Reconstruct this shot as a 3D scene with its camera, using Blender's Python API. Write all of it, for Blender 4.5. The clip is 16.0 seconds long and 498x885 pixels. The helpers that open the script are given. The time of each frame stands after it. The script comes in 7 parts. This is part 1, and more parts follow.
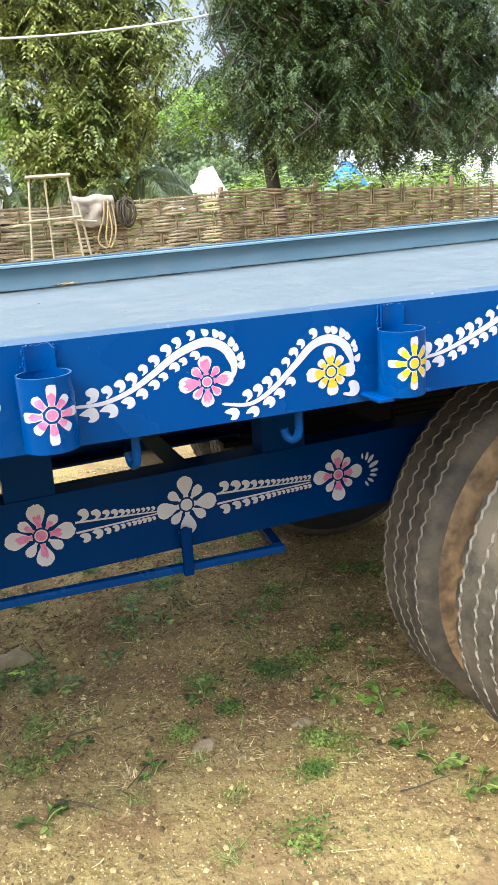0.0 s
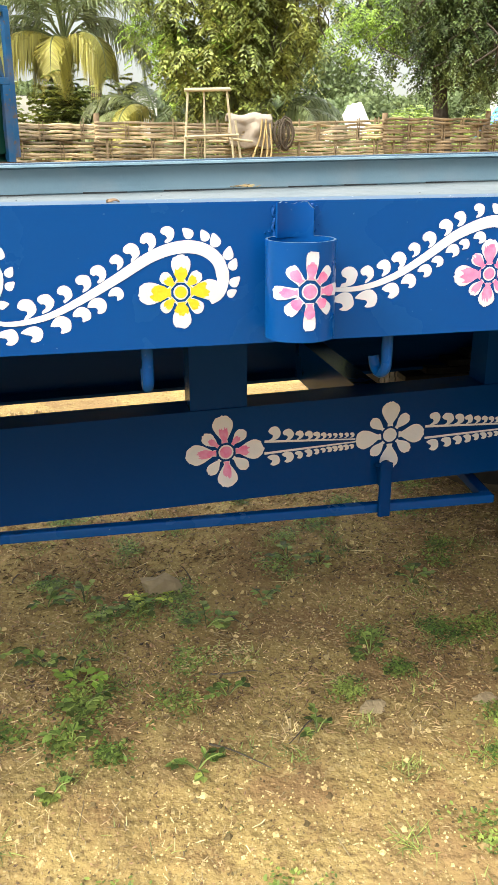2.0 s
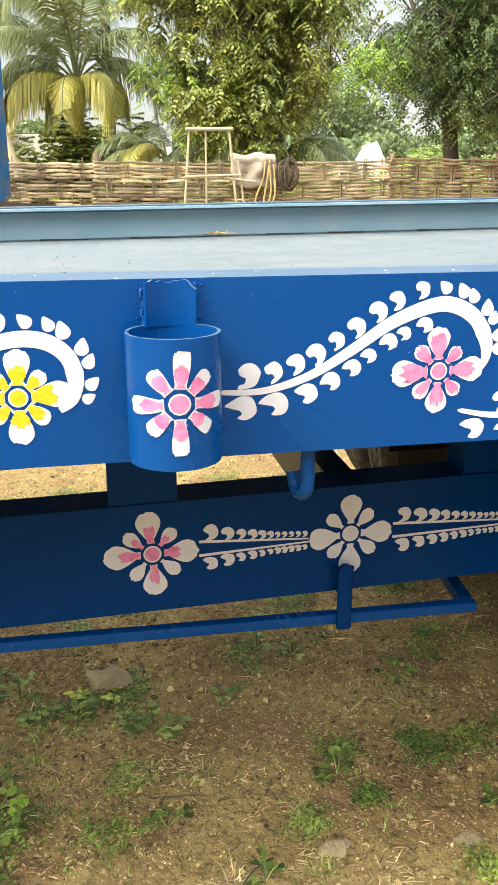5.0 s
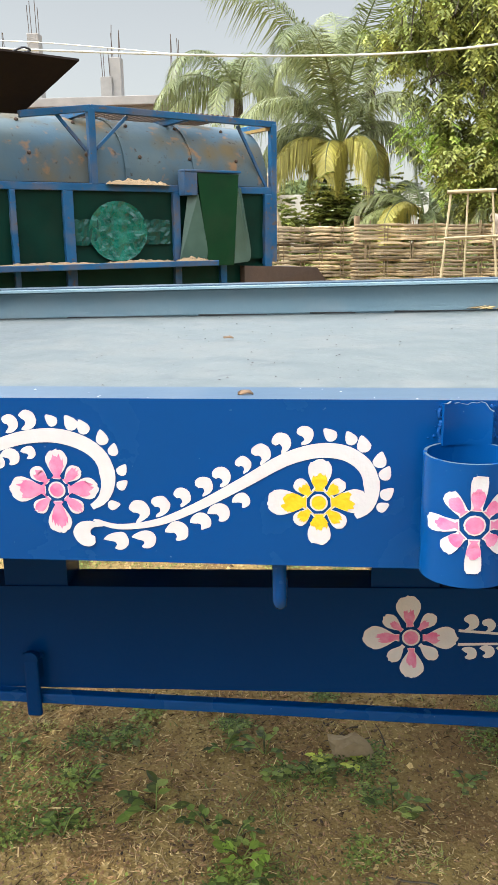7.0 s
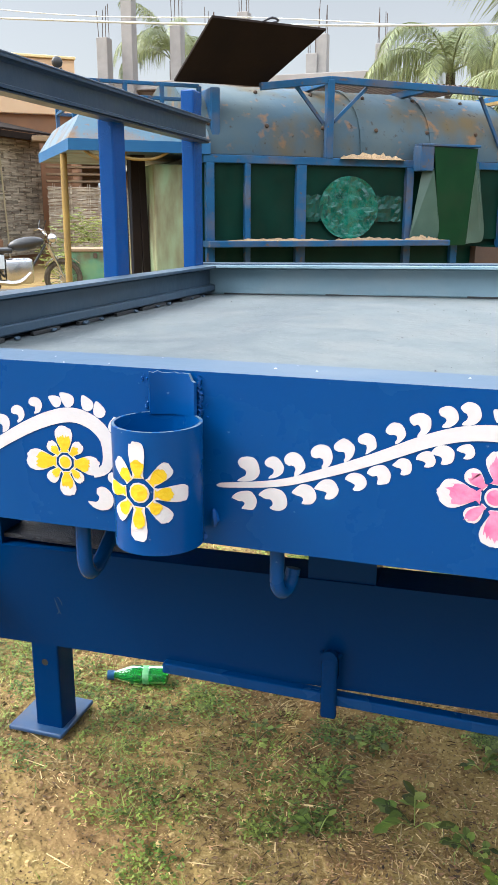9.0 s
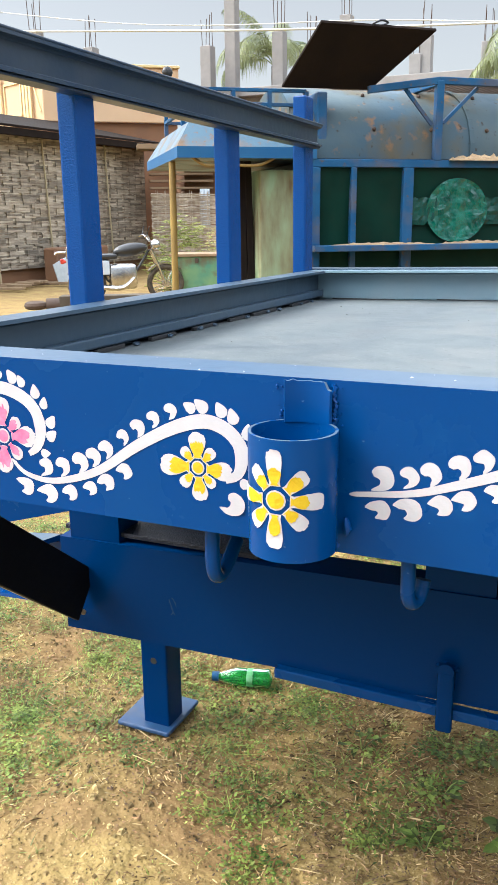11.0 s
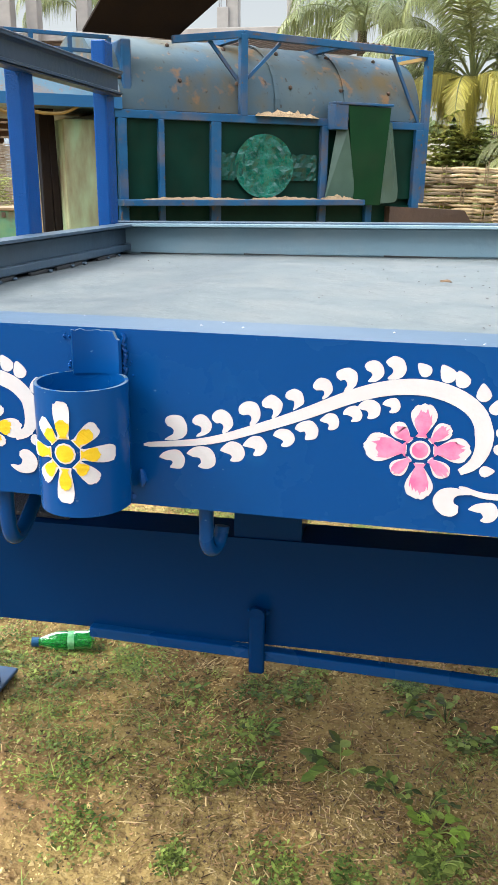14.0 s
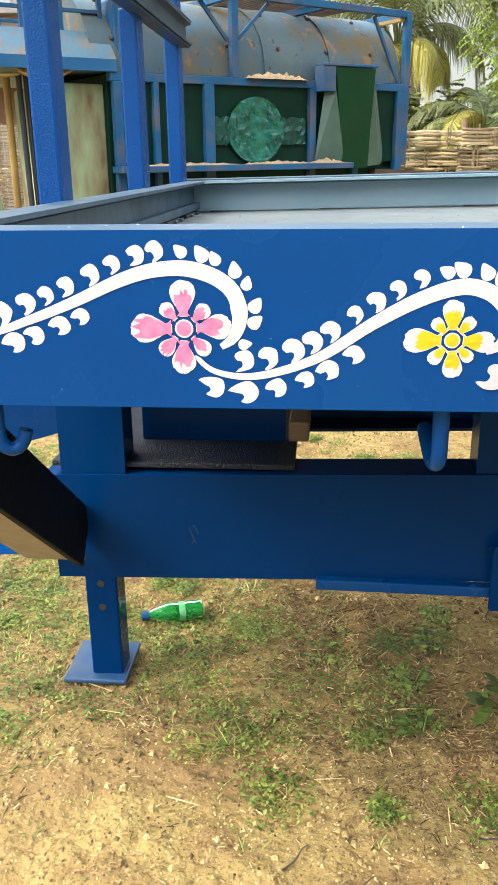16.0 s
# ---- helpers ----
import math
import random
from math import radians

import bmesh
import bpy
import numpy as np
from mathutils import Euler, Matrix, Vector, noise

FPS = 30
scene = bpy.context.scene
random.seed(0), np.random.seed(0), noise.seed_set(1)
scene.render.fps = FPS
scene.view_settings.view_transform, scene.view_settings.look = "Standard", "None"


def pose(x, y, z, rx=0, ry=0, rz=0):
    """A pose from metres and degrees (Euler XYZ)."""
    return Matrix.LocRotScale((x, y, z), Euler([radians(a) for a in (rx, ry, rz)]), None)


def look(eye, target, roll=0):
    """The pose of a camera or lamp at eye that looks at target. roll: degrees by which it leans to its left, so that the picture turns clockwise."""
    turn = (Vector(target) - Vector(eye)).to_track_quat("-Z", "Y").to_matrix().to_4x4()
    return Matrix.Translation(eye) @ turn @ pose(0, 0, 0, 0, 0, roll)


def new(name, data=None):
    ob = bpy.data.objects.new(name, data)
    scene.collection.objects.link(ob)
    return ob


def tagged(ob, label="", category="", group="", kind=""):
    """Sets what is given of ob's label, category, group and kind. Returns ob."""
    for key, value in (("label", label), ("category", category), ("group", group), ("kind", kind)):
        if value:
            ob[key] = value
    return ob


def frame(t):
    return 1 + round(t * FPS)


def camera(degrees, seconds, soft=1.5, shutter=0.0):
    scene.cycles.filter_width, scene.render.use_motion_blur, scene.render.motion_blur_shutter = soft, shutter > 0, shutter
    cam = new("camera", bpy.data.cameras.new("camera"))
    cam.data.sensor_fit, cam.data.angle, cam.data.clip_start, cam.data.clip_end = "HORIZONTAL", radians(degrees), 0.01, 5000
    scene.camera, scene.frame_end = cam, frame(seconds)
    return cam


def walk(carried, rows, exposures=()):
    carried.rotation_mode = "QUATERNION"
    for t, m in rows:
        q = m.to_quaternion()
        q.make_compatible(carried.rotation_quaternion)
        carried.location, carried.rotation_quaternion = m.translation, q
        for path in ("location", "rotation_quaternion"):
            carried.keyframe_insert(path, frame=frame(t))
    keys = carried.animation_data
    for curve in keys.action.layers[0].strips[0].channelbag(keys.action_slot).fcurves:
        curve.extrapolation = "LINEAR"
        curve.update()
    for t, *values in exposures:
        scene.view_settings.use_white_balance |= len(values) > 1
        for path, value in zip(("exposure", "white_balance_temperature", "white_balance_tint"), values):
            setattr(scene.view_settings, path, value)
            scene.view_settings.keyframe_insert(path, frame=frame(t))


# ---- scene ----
cam = camera(33.3, 16.0)
PATH = [
    (0, (0.164, -1.315, 1.379), (0.831, 0.483, 0.811), -3.5),
    (0.5, (0.103, -1.242, 1.377), (0.696, 0.574, 0.787), -1.7),
    (1, (0.057, -1.165, 1.358), (0.595, 0.653, 0.721), -0.5),
    (1.5, (0.053, -1.099, 1.297), (0.529, 0.725, 0.63), -0.2),
    (2, (0.032, -1.02, 1.249), (0.436, 0.817, 0.567), -0.2),
    (2.5, (0.076, -0.956, 1.234), (0.415, 0.892, 0.549), -0.3),
    (3, (0.219, -0.876, 1.232), (0.521, 0.983, 0.557), 0.0),
    (3.2, (0.244, -0.85, 1.228), (0.562, 1.005, 0.553), 0.2),
    (5.3, (0.232, -0.77, 1.284), (0.6, 1.109, 0.706), -0.0),
    (5.5, (0.218, -0.769, 1.296), (0.525, 1.127, 0.738), 0.1),
    (6, (0.19, -0.78, 1.317), (0.329, 1.147, 0.799), 0.4),
    (6.5, (0.182, -0.804, 1.343), (0.165, 1.134, 0.851), -0.3),
    (7, (0.181, -0.804, 1.339), (-0.011, 1.126, 0.851), -0.8),
    (7.5, (0.14, -0.802, 1.326), (-0.174, 1.112, 0.839), -0.8),
    (8, (0.045, -0.749, 1.325), (-0.367, 1.144, 0.827), -0.0),
    (8.5, (-0.038, -0.73, 1.322), (-0.539, 1.137, 0.809), 0.1),
    (9, (-0.094, -0.731, 1.325), (-0.684, 1.105, 0.795), 0.1),
    (9.5, (-0.112, -0.738, 1.325), (-0.777, 1.07, 0.788), 0.0),
    (10, (-0.118, -0.742, 1.328), (-0.844, 1.044, 0.796), -0.2),
    (10.2, (-0.114, -0.745, 1.33), (-0.863, 1.034, 0.806), -0.6),
    (12.3, (-0.227, -0.739, 1.327), (-1.069, 0.993, 0.789), -0.1),
    (12.5, (-0.253, -0.732, 1.322), (-1.089, 1.002, 0.779), -0.3),
    (13, (-0.326, -0.716, 1.313), (-1.085, 1.043, 0.74), -0.4),
    (13.5, (-0.258, -0.708, 1.314), (-0.923, 1.078, 0.707), 0.2),
    (13.9, (-0.139, -0.716, 1.319), (-0.599, 1.131, 0.705), 0.5),
    (14, (-0.103, -0.73, 1.319), (-0.498, 1.132, 0.704), 0.6),
    (14.5, (-0.048, -0.794, 1.322), (-0.186, 1.101, 0.699), 0.9),
    (15, (-0.224, -0.815, 1.302), (-0.353, 1.085, 0.691), -0.5),
    (15.5, (-0.475, -0.818, 1.271), (-0.638, 1.076, 0.651), -1.3),
    (16, (-0.647, -0.796, 1.249), (-0.831, 1.083, 0.588), -0.8),
]
# the clip's camera opens up a little over the dark chassis, and its white balance drifts
OPENED = ((0, 1.70, 5800, 5), (1.5, 1.76, 6600, 5), (2.5, 1.93, 6950, 5), (3.2, 1.92, 6950, 5), (5.3, 1.85, 6900, 5), (6.2, 1.69, 6850, 5), (7, 1.64, 6650, 6),
          (8.5, 1.65, 6400, 8), (10, 1.65, 6350, 8), (13.5, 1.64, 6450, 7), (15.3, 1.75, 6900, 7), (16, 1.74, 6800, 5))
walk(cam, [(t, look(eye, target, roll)) for t, eye, target, roll in PATH], OPENED)

# ---- light ----
SUN_WAY = Vector((0.85, 0.37, -1.0)).normalized()
world = bpy.data.worlds.new("sky")
scene.world = world
world.use_nodes = True
wn = world.node_tree.nodes
sky = wn.new("ShaderNodeTexSky")
sky.sky_type, sky.sun_disc = "NISHITA", False
sky.sun_elevation = math.asin(-SUN_WAY.z)
sky.sun_rotation = math.atan2(-SUN_WAY.x, -SUN_WAY.y)
sky.air_density, sky.dust_density, sky.ozone_density = 1.0, 1.4, 1.0
haze = wn.new("ShaderNodeHueSaturation")  # thin haze takes the blue out of the sky
haze.inputs["Saturation"].default_value, haze.inputs["Value"].default_value = 0.29, 1.35
world.node_tree.links.new(sky.outputs[0], haze.inputs["Color"])
# a hazy sky is brightest overhead and greyer towards the horizon
where, axis, ramp, fade = (wn.new("ShaderNode" + n) for n in ("TexCoord", "SeparateXYZ", "MapRange", "Mix"))
ramp.interpolation_type = "SMOOTHSTEP"
ramp.inputs[1].default_value, ramp.inputs[2].default_value, ramp.inputs[3].default_value, ramp.inputs[4].default_value = 0.26, 0.62, 0.225, 1.93
fade.data_type, fade.blend_type = "RGBA", "MULTIPLY"
fade.inputs[0].default_value = 1.0
world.node_tree.links.new(where.outputs["Generated"], axis.inputs[0])
world.node_tree.links.new(axis.outputs[2], ramp.inputs[0])
world.node_tree.links.new(haze.outputs[0], fade.inputs[6])
world.node_tree.links.new(ramp.outputs[0], fade.inputs[7])
world.node_tree.links.new(fade.outputs[2], wn["Background"].inputs[0])
wn["Background"].inputs[1].default_value = 0.175
sun = bpy.data.lights.new("sun", "SUN")
sun.energy, sun.angle, sun.color = 0.46, radians(2.2), (1.0, 0.92, 0.72)
new("sun", sun).matrix_world = look((0, 0, 30), Vector((0, 0, 30)) + SUN_WAY)

# ---- materials ----


def material(name, colour, rough=0.6, metal=0.0, colour2=None, scale=8.0, amount=0.5, bump=0.0, bump_scale=40.0, dirt=None, dirt_scale=2.5,
             dirt_amount=0.0, coat=0.0, island=0.0, stretch=(1, 1, 1), detail=6.0, rand=0.0, spread=0.18, spec=0.5, speck=None, trans=0.0):
    """Two scales of variation: a blend of two colours, larger stains, fine relief."""
    mat = bpy.data.materials.new(name)
    mat.use_nodes = True
    nt = mat.node_tree
    nd, lk = nt.nodes, nt.links
    sh = nd["Principled BSDF"]
    sh.inputs["Roughness"].default_value, sh.inputs["Metallic"].default_value = rough, metal
    sh.inputs["Coat Weight"].default_value, sh.inputs["Coat Roughness"].default_value = coat, 0.12
    sh.inputs["Specular IOR Level"].default_value = spec
    co = nd.new("ShaderNodeTexCoord")
    mp = nd.new("ShaderNodeMapping")
    mp.inputs["Scale"].default_value = stretch
    lk.new(co.outputs["Object"], mp.inputs["Vector"])

    def cloud(size, fine=detail, lo=0.5 - spread, hi=0.5 + spread):
        tex = nd.new("ShaderNodeTexNoise")
        tex.inputs["Scale"].default_value, tex.inputs["Detail"].default_value = size, fine
        lk.new(mp.outputs[0], tex.inputs["Vector"])
        rng = nd.new("ShaderNodeMapRange")
        rng.inputs[1].default_value, rng.inputs[2].default_value = lo, hi
        lk.new(tex.outputs[0], rng.inputs[0])
        return rng.outputs[0]

    def mix(a, b, fac, mode="MIX"):
        m = nd.new("ShaderNodeMix")
        m.data_type, m.blend_type = "RGBA", mode
        for sock, val in ((m.inputs[6], a), (m.inputs[7], b)):
            if isinstance(val, tuple):
                sock.default_value = (*val[:3], 1)
            else:
                lk.new(val, sock)
        if isinstance(fac, float):
            m.inputs[0].default_value = fac
        else:
            lk.new(fac, m.inputs[0])
        return m.outputs[2]

    def times(sock, k):
        m = nd.new("ShaderNodeMath")
        m.operation = "MULTIPLY"
        m.inputs[1].default_value = k
        lk.new(sock, m.inputs[0])
        return m.outputs[0]

    out = colour
    if colour2:
        out = mix(colour, colour2, times(cloud(scale), amount))
    if dirt:
        out = mix(out, dirt, times(cloud(dirt_scale, lo=0.48, hi=0.66), dirt_amount))
    if speck:
        for size, lo, tone, k in speck:
            out = mix(out, tone, times(cloud(size, 3.0, lo, lo + 0.10), k))
    if island or rand:
        src = nd.new("ShaderNodeNewGeometry").outputs["Random Per Island"] if island else nd.new("ShaderNodeObjectInfo").outputs["Random"]
        k = island or rand
        rng = nd.new("ShaderNodeMapRange")
        rng.inputs[3].default_value, rng.inputs[4].default_value = 1 - k, 1 + k
        lk.new(src, rng.inputs[0])
        hsv = nd.new("ShaderNodeHueSaturation")
        lk.new(rng.outputs[0], hsv.inputs["Value"])
        if isinstance(out, tuple):
            hsv.inputs["Color"].default_value = (*out, 1)
        else:
            lk.new(out, hsv.inputs["Color"])
        out = hsv.outputs[0]
    if isinstance(out, tuple):
        sh.inputs["Base Color"].default_value = (*out, 1)
    else:
        lk.new(out, sh.inputs["Base Color"])
    if trans:  # thin leaves let light through
        tr, ms = nd.new("ShaderNodeBsdfTranslucent"), nd.new("ShaderNodeMixShader")
        lk.new(out, tr.inputs["Color"])
        ms.inputs[0].default_value = trans
        lk.new(sh.outputs[0], ms.inputs[1])
        lk.new(tr.outputs[0], ms.inputs[2])
        lk.new(ms.outputs[0], nd["Material Output"].inputs["Surface"])
    if dirt:
        rr = nd.new("ShaderNodeMapRange")
        rr.inputs[3].default_value, rr.inputs[4].default_value = rough, min(1, rough + 0.35 * dirt_amount)
        lk.new(cloud(dirt_scale, lo=0.45, hi=0.66), rr.inputs[0])
        lk.new(rr.outputs[0], sh.inputs["Roughness"])
    if bump:
        b = nd.new("ShaderNodeBump")
        b.inputs["Strength"].default_value, b.inputs["Distance"].default_value = bump, 0.01
        lk.new(cloud(bump_scale, 4.0, 0.2, 0.8), b.inputs["Height"])
        lk.new(b.outputs[0], sh.inputs["Normal"])
    return mat


BLUE = material("blue_enamel", (0.0003, 0.0355, 0.150), 0.22, colour2=(0.0004, 0.0430, 0.172), scale=3, amount=0.6, bump=0.04, bump_scale=14, spec=0.12,
                dirt=(0.0025, 0.044, 0.145), dirt_scale=6, dirt_amount=0.35, speck=((150, 0.71, (0.20, 0.26, 0.34), 0.5), (9, 0.66, (0.004, 0.06, 0.19), 0.6)))
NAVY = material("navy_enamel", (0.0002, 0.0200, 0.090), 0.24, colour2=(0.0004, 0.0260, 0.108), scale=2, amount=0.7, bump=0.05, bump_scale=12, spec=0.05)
# dust together with sky reflection, both put into one paler blue
DUST_SHEEN_BLUE = material("blue_enamel_with_dust_and_sky_sheen", (0.034, 0.070, 0.118), 0.45, colour2=(0.058, 0.090, 0.130), scale=5, amount=0.8, bump=0.05, bump_scale=30,
                      dirt=(0.105, 0.130, 0.160), dirt_scale=4, dirt_amount=0.6, spec=0.25)
BLUE_ROUGH = material("blue_enamel_orange_peel", (0.00172, 0.04128, 0.172), 0.25, colour2=(0.00258, 0.0516, 0.2021), scale=6, amount=0.6, bump=0.20, bump_scale=240, spec=0.16)
DECK = material("deck_paint", (0.072, 0.088, 0.092), 0.56, colour2=(0.102, 0.117, 0.118), scale=14, amount=0.8, bump=0.10, bump_scale=34, detail=9.0,
                dirt=(0.118, 0.124, 0.122), dirt_scale=7, dirt_amount=0.55, spec=0.42,
                speck=((70, 0.62, (0.036, 0.042, 0.048), 0.6), (150, 0.64, (0.215, 0.222, 0.222), 0.5), (22, 0.60, (0.052, 0.064, 0.074), 0.5)))
# dusty blue lightened for the sun and sky on the far rail
RAIL = material("sunlit_rail_paint", (0.150, 0.240, 0.292), 0.30, colour2=(0.190, 0.280, 0.325), scale=4, amount=0.8, bump=0.08, bump_scale=60,
                dirt=(0.225, 0.275, 0.298), dirt_scale=6, dirt_amount=0.5)
# the next two are darker blues with the rails' shade mixed in
SLATE = material("shaded_slate_blue_paint", (0.013, 0.029, 0.058), 0.33, colour2=(0.018, 0.037, 0.066), scale=4, amount=0.8, bump=0.06, bump_scale=50,
                 dirt=(0.048, 0.06, 0.072), dirt_scale=5, dirt_amount=0.4, spec=0.35)
SLATE_PALE = material("worn_shade_toned_slate_paint", (0.030, 0.058, 0.092), 0.33, colour2=(0.042, 0.072, 0.106), scale=4, amount=0.8, bump=0.06, bump_scale=50,
                      dirt=(0.066, 0.084, 0.10), dirt_scale=6, dirt_amount=0.5, spec=0.4)
STEEL_DARK = material("dark_shaded_steel", (0.012, 0.016, 0.03), 0.5, colour2=(0.03, 0.03, 0.035), scale=8, bump=0.1)
WHITE = material("white_brush_paint", (0.455, 0.438, 0.456), 0.55, colour2=(0.395, 0.390, 0.416), scale=34, amount=0.7, bump=0.08, bump_scale=220)
PINK = material("pink_brush_paint", (0.46, 0.085, 0.215), 0.5, colour2=(0.50, 0.22, 0.34), scale=70, amount=0.8, bump=0.15, bump_scale=220)
YELLOW = material("yellow_brush_paint", (0.516, 0.325, 0.0012), 0.5, colour2=(0.545, 0.385, 0.008), scale=70, amount=0.8, bump=0.15, bump_scale=220)
RUBBER = material("worn_tyre_rubber", (0.044, 0.037, 0.029), 0.8, colour2=(0.105, 0.084, 0.058), scale=22, amount=0.9, bump=0.4, bump_scale=70,
                  dirt=(0.145, 0.112, 0.076), dirt_scale=5, dirt_amount=0.65, spec=0.2)
# rubber with the shade under the bed worked into its colour
RUBBER_SHADED = material("shaded_tyre_rubber", (0.022, 0.021, 0.02), 0.8, colour2=(0.04, 0.037, 0.033), scale=18, bump=0.25, bump_scale=60, spec=0.2)
GROOVE = material("dust_in_tread", (0.29, 0.25, 0.19), 0.95, colour2=(0.20, 0.165, 0.12), scale=30)
MUD = material("dried_mud", (0.36, 0.225, 0.115), 0.9, colour2=(0.085, 0.056, 0.034), scale=22, amount=0.95, bump=0.5, bump_scale=60, stretch=(1, 0.35, 1), spec=0.15)
BAMBOO_DARK = material("bamboo_uprights", (0.22, 0.155, 0.080), 0.7, colour2=(0.10, 0.068, 0.036), scale=12, amount=0.8, bump=0.2, bump_scale=50)
BAMBOO = material("weathered_bamboo", (0.400, 0.295, 0.155), 0.65, colour2=(0.125, 0.084, 0.043), scale=9, amount=0.9, bump=0.25, bump_scale=60,
                  stretch=(0.6, 6, 6), rand=0.5, dirt=(0.1032, 0.086, 0.0688), dirt_scale=3, dirt_amount=0.45)
# browner bamboo, darkened for the shade on the right of the fence
BAMBOO_SHADED = material("brown_shaded_bamboo", (0.235, 0.158, 0.080), 0.75, colour2=(0.070, 0.044, 0.023), scale=9, amount=0.9, bump=0.25, bump_scale=60)
BAMBOO_GREY = material("grey_old_bamboo", (0.40, 0.345, 0.265), 0.8, colour2=(0.17, 0.130, 0.092), scale=5, amount=0.95, bump=0.2, bump_scale=50,
                       stretch=(0.6, 4, 4), island=0.5)
POLE = material("pale_bamboo_pole", (0.40, 0.33, 0.20), 0.6, colour2=(0.25, 0.195, 0.11), scale=6, bump=0.1)
LEAF = material("tree_leaves", (0.125, 0.165, 0.040), 0.5, colour2=(0.37, 0.38, 0.10), scale=1.3, amount=0.9, island=0.6, spec=0.4, trans=0.3)
LEAF_DEEP = material("deep_green_feathery_leaves", (0.034, 0.058, 0.018), 0.5, colour2=(0.110, 0.142, 0.040), scale=1.6, amount=0.9, island=0.6, spec=0.4, trans=0.22)
LEAF_YOUNG = material("young_leaves", (0.26, 0.38, 0.05), 0.5, colour2=(0.17, 0.27, 0.04), scale=1.2, amount=0.8, island=0.35, trans=0.35)
FROND = material("palm_leaflets", (0.100, 0.132, 0.050), 0.45, colour2=(0.250, 0.270, 0.105), scale=0.9, amount=0.9, island=0.35, trans=0.25)
FROND_DRY = material("yellowing_palm_leaflets", (0.40, 0.35, 0.075), 0.5, colour2=(0.26, 0.255, 0.06), scale=1.0, amount=0.8, island=0.3, trans=0.25)
BARK = material("bark", (0.05, 0.0375, 0.025), 0.9, colour2=(0.1, 0.08, 0.055), scale=9, bump=0.7, bump_scale=16, stretch=(1, 1, 0.25))
BUSH = material("bush_leaves", (0.20, 0.29, 0.05), 0.55, colour2=(0.33, 0.38, 0.09), scale=1.1, amount=0.9, island=0.5, trans=0.3)
WOODS = material("hazy_far_leaves", (0.10, 0.14, 0.05), 0.7, colour2=(0.20, 0.24, 0.10), scale=0.5, amount=0.9, island=0.5, trans=0.3)
GRASS = material("grass_blades", (0.095, 0.150, 0.030), 0.6, colour2=(0.31, 0.34, 0.09), scale=3, amount=0.9, island=0.7, trans=0.3)
WEED = material("weed_leaves", (0.070, 0.128, 0.024), 0.5, colour2=(0.280, 0.325, 0.075), scale=9, amount=0.8, island=0.7, spec=0.35, trans=0.3)
STRAW = material("dry_straw", (0.56, 0.43, 0.215), 0.8, colour2=(0.17, 0.105, 0.042), scale=5, amount=0.9, island=0.7)
DIRT = material("bare_earth", (0.285, 0.206, 0.080), 0.95, colour2=(0.215, 0.146, 0.060), scale=2.4, amount=0.9, bump=1.0, bump_scale=34,
                dirt=(0.180, 0.106, 0.050), dirt_scale=5, dirt_amount=0.75, detail=10.0, spec=0.1,
                speck=((42, 0.57, (0.12, 0.070, 0.032), 0.6), (130, 0.57, (0.075, 0.042, 0.020), 0.6), (80, 0.58, (0.40, 0.31, 0.15), 0.5), (2.6, 0.52, (0.200, 0.126, 0.058), 0.75)))
CLOD = material("dry_clods", (0.42, 0.32, 0.15), 0.95, colour2=(0.13, 0.080, 0.036), scale=20, amount=0.9, island=0.75, spec=0.1)
LITTER = material("leaf_litter", (0.31, 0.180, 0.088), 0.85, colour2=(0.048, 0.027, 0.014), scale=30, amount=0.9, island=0.8)
THATCH = material("brown_dead_grass", (0.33, 0.215, 0.105), 0.85, colour2=(0.052, 0.031, 0.016), scale=14, amount=0.9, island=0.8, spec=0.15)
STONE = material("field_stone", (0.30, 0.222, 0.125), 0.9, colour2=(0.14, 0.098, 0.055), scale=24, bump=0.6)
MACHINE_BLUE = material("faded_machine_blue", (0.00516, 0.05676, 0.1419), 0.45, colour2=(0.01548, 0.0903, 0.1978), scale=5, amount=0.8, bump=0.1, bump_scale=30,
                        dirt=(0.1204, 0.086, 0.0559), dirt_scale=6, dirt_amount=0.45, spec=0.2, speck=((30, 0.61, (0.10, 0.062, 0.036), 0.75),))
DRUM = material("rusty_blue_drum", (0.064, 0.090, 0.098), 0.55, colour2=(0.026, 0.068, 0.106), scale=2.6, amount=0.95, bump=0.12, bump_scale=12,
                dirt=(0.105, 0.078, 0.036), dirt_scale=2.8, dirt_amount=0.95, spec=0.22, speck=((11, 0.60, (0.20, 0.105, 0.045), 0.75), (26, 0.64, (0.030, 0.020, 0.014), 0.8)))
GREEN = material("dark_green_panel", (0.0018, 0.0165, 0.0115), 0.4, colour2=(0.003, 0.028, 0.019), scale=5, amount=0.8, bump=0.1, bump_scale=10,
                 dirt=(0.0096, 0.02, 0.012), dirt_scale=7, dirt_amount=0.3, spec=0.08)
GREEN_BRIGHT = material("deep_green_panel", (0.002, 0.026, 0.009), 0.4, colour2=(0.00432, 0.03744, 0.01224), scale=6, amount=0.8, dirt=(0.0144, 0.0324, 0.0144), dirt_scale=5, dirt_amount=0.4, spec=0.12)
FILM_GREEN = material("dusty_green_film", (0.055, 0.098, 0.076), 0.3, colour2=(0.028, 0.062, 0.046), scale=6, amount=0.8, bump=0.1, bump_scale=8)
TEAL = material("teal_plastic_film", (0.001, 0.120, 0.082), 0.14, colour2=(0.0005, 0.040, 0.030), scale=11, amount=0.95, bump=0.9, bump_scale=16, spec=0.5)
TEAL_DIM = material("dusty_teal_film", (0.003, 0.052, 0.040), 0.2, colour2=(0.002, 0.026, 0.020), scale=12, amount=0.9, bump=0.3, bump_scale=30, spec=0.3)
